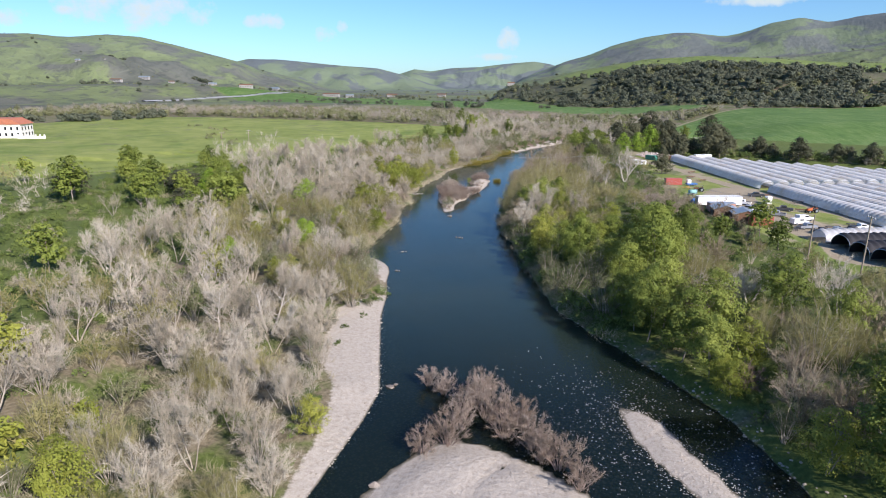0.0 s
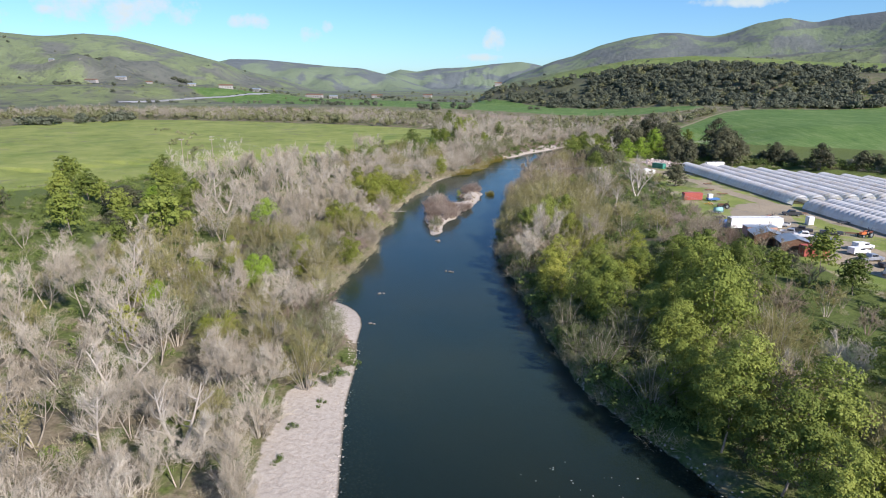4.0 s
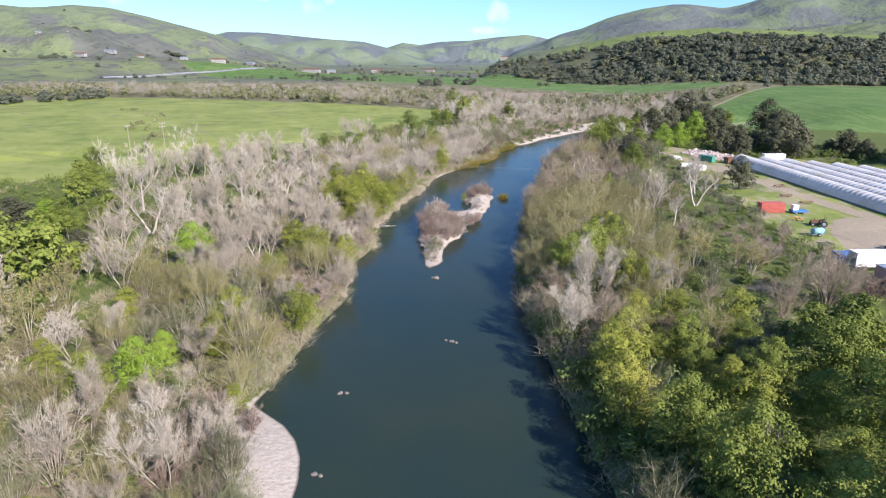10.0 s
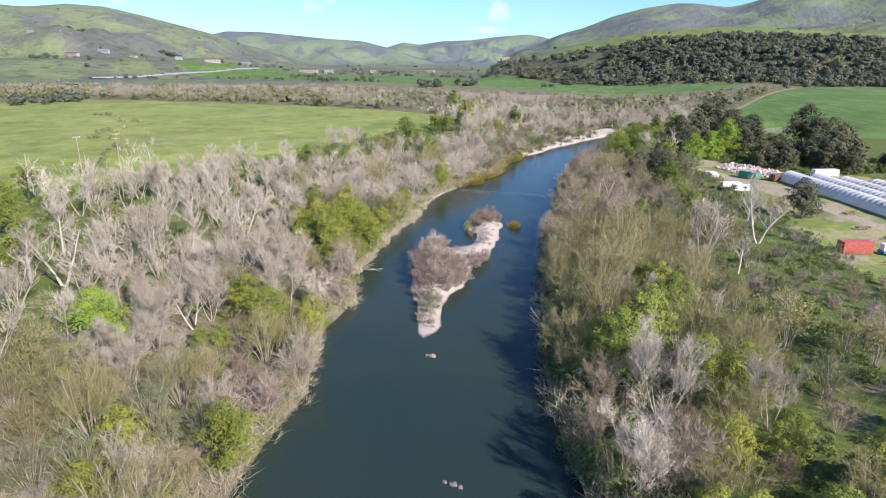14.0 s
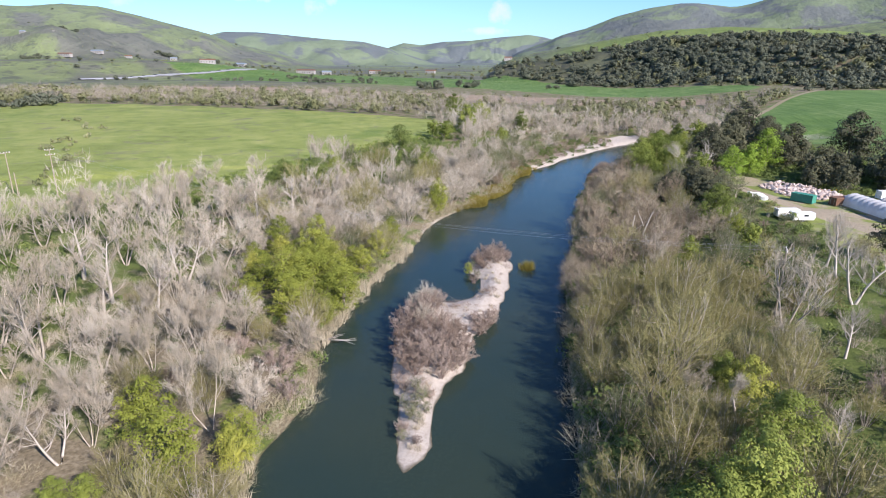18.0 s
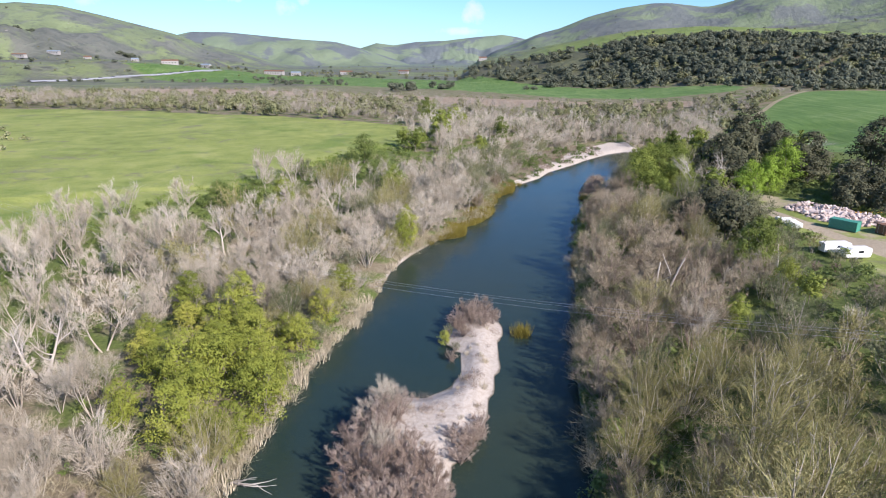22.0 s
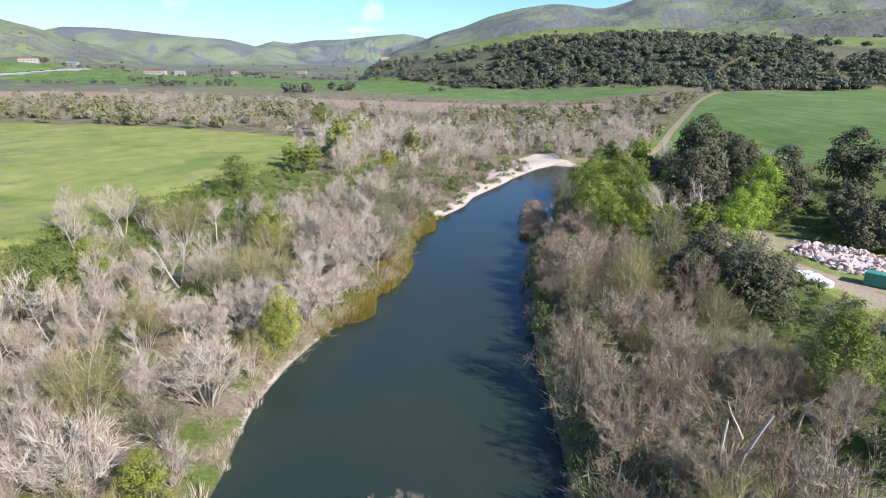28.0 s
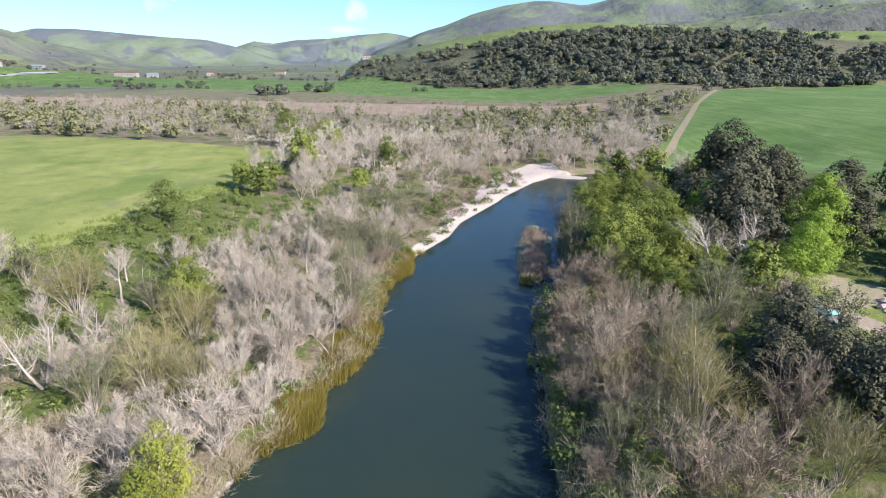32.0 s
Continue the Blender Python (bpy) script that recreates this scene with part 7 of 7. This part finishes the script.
for x, y, t, m, lab, ln in [(78.5, 219.5, 30, M_DARK, "dark farm implement parked on grass", 3.0), (95.5, 262.0, 20, M_RUST, "rusty cultivator frame beside the track", 4.0), (98.5, 285.0, 30, M_RUST, "rusty cultivator frame beside the track", 4.0),
                            (93.5, 270.0, 10, M_RUST, "rusty cultivator frame beside the track", 3.4), (84.5, 243.5, 80, M_YELLOW, "yellow implement lying in the grass", 3.0), (103.0, 203.0, -30, M_DARK, "dark implement among parked trucks", 4.0),
                            (107.0, 201.0, -20, M_RUST, "rusty implement among parked trucks", 3.5), (104.0, 176.0, 10, M_DARK, "dark implement at the yard edge", 4.0), (112.0, 180.0, 15, M_DARK, "dark implement at the yard edge", 4.0), (108.0, 352.0, 8, M_YELLOW, "long yellow boom lying by the trees", 10.0),
                            (92.0, 172.5, 0, M_DARK, "dark implement at the yard edge", 3.0), (113.0, 215.0, 12, M_DARK, "dark implement beside the tunnels", 4.0), (107.0, 228.0, 10, M_RUST, "rusty implement beside the tunnels", 4.0)]:
    implement(x, y, t, m, lab, ln)
bt = thing("flatbed_trailer", "blue flatbed trailer with a white crate", "trailer", 87.5, 250.8, 6)
part("deck", Solid().box(0, 0, 0.8, 4.2, 2.0, 0.5).mesh("deck", M_BLUEP), bt)
part("crate", Solid().box(-1.0, 0.3, 1.75, 1.5, 1.4, 1.4).mesh("crate", M_WHITE), bt)
for sx in (-1, 1):
    for sy in (-0.9, 0.9):
        wheel(bt, sx, sy, 0.36, 0.22)
for x, y, t, ln in ((82.2, 315.0, 4, 5.6), (80.0, 318.6, 4, 6.0)):
    ct = thing("camper_trailer", "white flat-sided trailer beside the dirt track", "trailer", x, y, t, "white trailers")
    part("body", Solid().prism([(-ln / 2, 0.6), (ln / 2 - 0.3, 0.6), (ln / 2, 1.2), (ln / 2 - 0.1, 2.5), (-ln / 2, 2.5)], -1.1, 1.1).mesh("body", M_WHITE), ct)
    part("window", Solid().box(0.4, -1.12, 1.8, 1.2, 0.04, 0.5).mesh("window", M_GLASS), ct)
    for sy in (-0.9, 0.9):
        wheel(ct, -0.3, sy, 0.36, 0.22)
bag_me = [Solid().box(0, 0, 0.5, 1.1, 1.1, 1.0).box(0, 0, 1.02, 0.8, 0.8, 0.08).mesh("sack", M_WHITE)]
for i in range(16):
    b = tagged(new("bulk_sack", bag_me[0]), "white bulk sack set down beside the track", "sack", "white bulk sacks")
    bx2, by2 = 80.8 + 1.25 * (i % 3) + rng.normal() * 0.2, 338 + 1.4 * (i // 3) + rng.normal() * 0.2
    b.matrix_world = pose(bx2, by2, float(ground_z(bx2, by2)), 0, 0, rng.uniform(0, 90))

# round tank
tk = thing("water_tank", "squat round galvanised water tank under the trees", "water tank", 77.2, 355.5)
part("shell", Solid().cyl((0, 0, 0), (0, 0, 1.7), 1.7, 28).mesh("shell", M_METAL, False), tk)
part("lid", Solid().cyl((0, 0, 1.7), (0, 0, 1.95), 1.78, 28, 0.3).mesh("lid", M_TEAL), tk)
part("band", Solid().cyl((0, 0, 0.8), (0, 0, 0.86), 1.73, 28).mesh("band", M_DARK), tk)

# heap of broken concrete
heap = np.array([(89.5, 359), (91, 345), (97, 340), (107, 338), (110, 345), (106, 355), (98, 364.5)], float)
rb = tagged(new("rubble_heap"), "long heap of broken pinkish concrete and stone", "rubble heap")
rb.matrix_world = pose(99, 350, float(ground_z(99, 350)))
rub_me = [mesh_np("chunk", *stone_geo(s), [M_RUBBLE]) for s in range(540, 548)]
placed = 0
while placed < 290:
    px, py = rng.uniform(88, 112), rng.uniform(337, 366)
    sd = -float(signed(heap, np.array(px), np.array(py)))
    if sd < 0:
        continue
    ch = part("chunk", rub_me[placed % 8], rb)
    s = rng.uniform(0.6, 1.7)
    ch.matrix_basis = pose(px - 99, py - 350, float(ground_z(px, py)) - float(ground_z(99, 350)) + 1.7 * min(1.0, sd / 4.0) * rng.uniform(0.5, 1.0), rng.uniform(0, 360), rng.uniform(0, 40), rng.uniform(0, 360)) @ Matrix.Diagonal((s, s, s, 1))
    placed += 1
part("fill", mesh_np("fill", [(p[0] - 99, p[1] - 350, -0.3) for p in heap] + [(0, 0, 1.6), (-4, 6, 1.2), (5, -5, 1.3)],
                     [(0, 1, 8), (1, 2, 7), (1, 7, 8), (2, 3, 9), (2, 9, 7), (3, 4, 9), (4, 5, 9), (9, 5, 7), (5, 6, 7), (7, 6, 8), (6, 0, 8)], [M_RUBBLE]), rb)


# power line
def pole(x, y, top, arms=1, turn=0.0, label="weathered wooden power pole with a crossarm"):
    z = float(ground_z(x, y))
    p = thing("power_pole", label, "power pole", x, y, turn, "power poles", z)
    h = top - z
    part("shaft", Solid().cyl((0, 0, -0.5), (0, 0, h), 0.19, 10, 0.12).mesh("shaft", M_WOODP), p)
    for k in range(arms):
        zz2 = h - 0.35 - 1.4 * k
        arm = part("crossarm", Solid().box(0, 0, zz2, 0.14, 2.8, 0.16).mesh("crossarm", M_WOODP), p)
        for q in (-1.25, -0.4, 0.4, 1.25):
            part("insulator", Solid().cyl((0, q, zz2 + 0.08), (0, q, zz2 + 0.34), 0.07, 8).mesh("insulator", M_WHITE), arm)
    return p


pole(47.3, 252.0, 16.9, 1, -22)
pole(-124.4, 322.5, 20.4, 2, -22)
pole(-141.5, 327.0, 18.6, 1, -22, "pale leaning power pole beside the meadow scrub")
pole(78.7, 139.0, 17.2, 0, 0, "bare wooden pole at the yard edge")
pole(85.3, 129.8, 19.0, 1, 0)
pole(-138, 324.5, 13.0, 0, 0, "short stub pole at the meadow edge")


def wire(a, b, sag, n=28):
    t = np.linspace(0, 1, n)
    pts = np.outer(1 - t, a) + np.outer(t, b)
    pts[:, 2] -= sag * 4 * t * (1 - t)
    g = Geo()
    tube(g, pts, np.full(n, 0.011), 4)
    w = tagged(new("power_wire", mesh_np("power_wire", *g.arrays(), [M_WIRE])), "thin slack wire strung across the river", "wire", "power wires")
    return w


for q in (-1.25, 0.4, 1.25):
    wire((47.3 + q * 0.37, 252.0 + q * 0.93, 16.9), (-124.4 + q * 0.37, 322.5 + q * 0.93, 20.3), 5.5)
    wire((47.3 + q * 0.37, 252.0 + q * 0.93, 16.9), (85.3, 129.8 + q, 18.9), 2.5)

# dead branch caught in the water and bare snags
gb = np.random.default_rng(9)
br = tagged(new("driftwood"), "bleached fallen branch hanging over the water", "driftwood")
for k in range(7):
    g = Geo()
    tube(g, limb_line((0, 0, 0), (0.9 + 0.2 * gb.normal(), 0.35 * gb.normal(), 0.25 + 0.15 * gb.normal()), gb.uniform(2.5, 6.0), gb, 0.4, 0.05, 5), np.linspace(0.11, 0.02, 6), 5)
    part("limb", mesh_np("limb", *g.arrays(), [M_PALE], True), br)
br.matrix_world = pose(-27.0, 247.5, 0.5, 0, 0, -10)
SNAGS = [(33, 291, 10.0), (35.5, 292, 11.5), (48.5, 300, 6.0), (60, 306, 6.0), (63, 309, 5.5), (28, 218, 7.0), (45, 262, 6.5)]
for i, (x, y, h) in enumerate(SNAGS):
    g = Geo()
    gb = np.random.default_rng(60 + i)
    tube(g, limb_line((0, 0, -0.4), (0.05, 0.05, 1), h, gb, 0.14, 0.02, 6), np.linspace(0.24, 0.12, 7), 7)
    tube(g, limb_line((0, 0, h * 0.6), (gb.normal(), gb.normal(), 1.2), h * 0.35, gb, 0.2, 0.05, 3), np.linspace(0.11, 0.05, 4), 5)
    sn = tagged(new("dead_snag", mesh_np("dead_snag", *g.arrays(), [M_PALE], True)), "broken bleached dead trunk among the shrubs", "dead tree", "dead snags")
    sn.matrix_world = pose(x, y, float(ground_z(x, y)))

# ---------------------------------------------------------------- house at the meadow's far side
hz = float(ground_z(-318, 392))
ho = thing("mansion", "white two-storey house with a red tile roof", "house", -322, 392, 12, "", hz)
part("wall", Solid().box(0, 0, 4.4, 30, 16, 9.4).mesh("wall", M_STUCCO), ho)
part("roof", Solid().prism([(-16, 9.0), (16, 9.0), (9, 12.8), (-9, 12.8)], -8.8, 8.8).mesh("roof", M_TILE), ho)
part("cornice", Solid().box(0, 0, 9.0, 31.2, 17.2, 0.4).mesh("cornice", M_STUCCO), ho)
part("cupola", Solid().box(-6, 0, 13.6, 2.4, 2.4, 2.6).cyl((-6, 0, 14.9), (-6, 0, 16.4), 1.5, 8, 0.1).mesh("cupola", M_STUCCO), ho)
for r in range(2):
    for k in range(8):
        w = part("window", Solid().box(-13 + 3.7 * k, -8.03, 2.4 + 4.0 * r, 1.3, 0.12, 2.2).mesh("window", M_GLASS), ho)
        part("window_sill", Solid().box(-13 + 3.7 * k, -8.1, 1.2 + 4.0 * r, 1.7, 0.3, 0.15).mesh("window_sill", M_STUCCO), w)
    for k in range(4):
        w = part("window", Solid().box(15.03, -6 + 4 * k, 2.4 + 4.0 * r, 0.12, 1.3, 2.2).mesh("window", M_GLASS), ho)
        part("window_sill", Solid().box(15.1, -6 + 4 * k, 1.2 + 4.0 * r, 0.3, 1.7, 0.15).mesh("window_sill", M_STUCCO), w)
tw = thing("terrace_wall", "low white balustraded terrace wall beside the house", "wall", -298, 386, 8, "", hz)
part("wall", Solid().box(0, 0, 0.7, 18, 0.5, 1.8).mesh("wall", M_STUCCO), tw)
for k in range(7):
    part("pier", Solid().box(-8.4 + 2.8 * k, 0, 1.2, 0.7, 0.7, 3.0).mesh("pier", M_STUCCO), tw)

# farmsteads, barns and a plastic-covered field far up the valley
M_FARMWALL = plain_mat("weathered pale siding", (0.30, 0.29, 0.27), 0.8, var=0.2)
FARMS = [(-1010, 1640, 40, 9, 6), (-940, 1660, 30, 8, 6), (-880, 1690, 16, 8, 5), (-780, 1720, 14, 8, 5), (-560, 1420, 30, 10, 7), (-500, 1440, 24, 9, 6), (-380, 1500, 40, 12, 7), (-330, 1480, 18, 10, 6), (-240, 1560, 26, 10, 6),
         (-700, 1560, 14, 8, 5), (-120, 1620, 22, 9, 6), (-1150, 1700, 14, 8, 5), (60, 1660, 18, 9, 6)]
for i, (x, y, ln, wd, h) in enumerate(FARMS):
    b = thing("farm_building", "distant pale farm building with a low gable roof", "farm building", x, y, 8 * (i % 5) - 16, "distant farm buildings")
    part("wall", Solid().box(0, 0, h / 2 - 1, ln, wd, h + 2).mesh("wall", M_FARMWALL), b)
    roof = Solid()
    o = [(-wd / 2 - 0.6, h), (wd / 2 + 0.6, h), (0, h + 2.4)]
    roof.prism(o, -ln / 2 - 0.5, ln / 2 + 0.5)
    v, f = roof.arrays()
    part("roof", mesh_np("roof", np.stack([v[:, 1], -v[:, 0], v[:, 2]], 1), f, [M_ROOFM if i % 2 else M_RUST]), b)
    for k in range(max(2, int(ln / 6))):
        part("window", Solid().box(-ln / 2 + 3 + 5.5 * k, -wd / 2 - 0.04, h * 0.5, 1.6, 0.12, 1.6).mesh("window", M_GLASS), b)
sheet = []
for k in range(14):
    u = k / 13
    x0, y0 = -640 + 150 * u, 1120 + 230 * u
    sheet.append((x0, y0))
M_COVER = plain_mat("grey crop cover", (0.33, 0.34, 0.35), 0.6, var=0.2, scale=0.1)
cs = tagged(new("row_cover"), "pale plastic-covered crop beds far up the valley", "crop cover")
for k, (x, y) in enumerate(sheet):
    v, f = tunnel_skin(60, 16, 1.4, 1, 4)
    p = part("cover_strip", mesh_np("cover_strip", v, f, [M_COVER], True), cs)
    p.matrix_world = pose(x, y, float(ground_z(x, y)) + 0.6, 0, 0, -33)
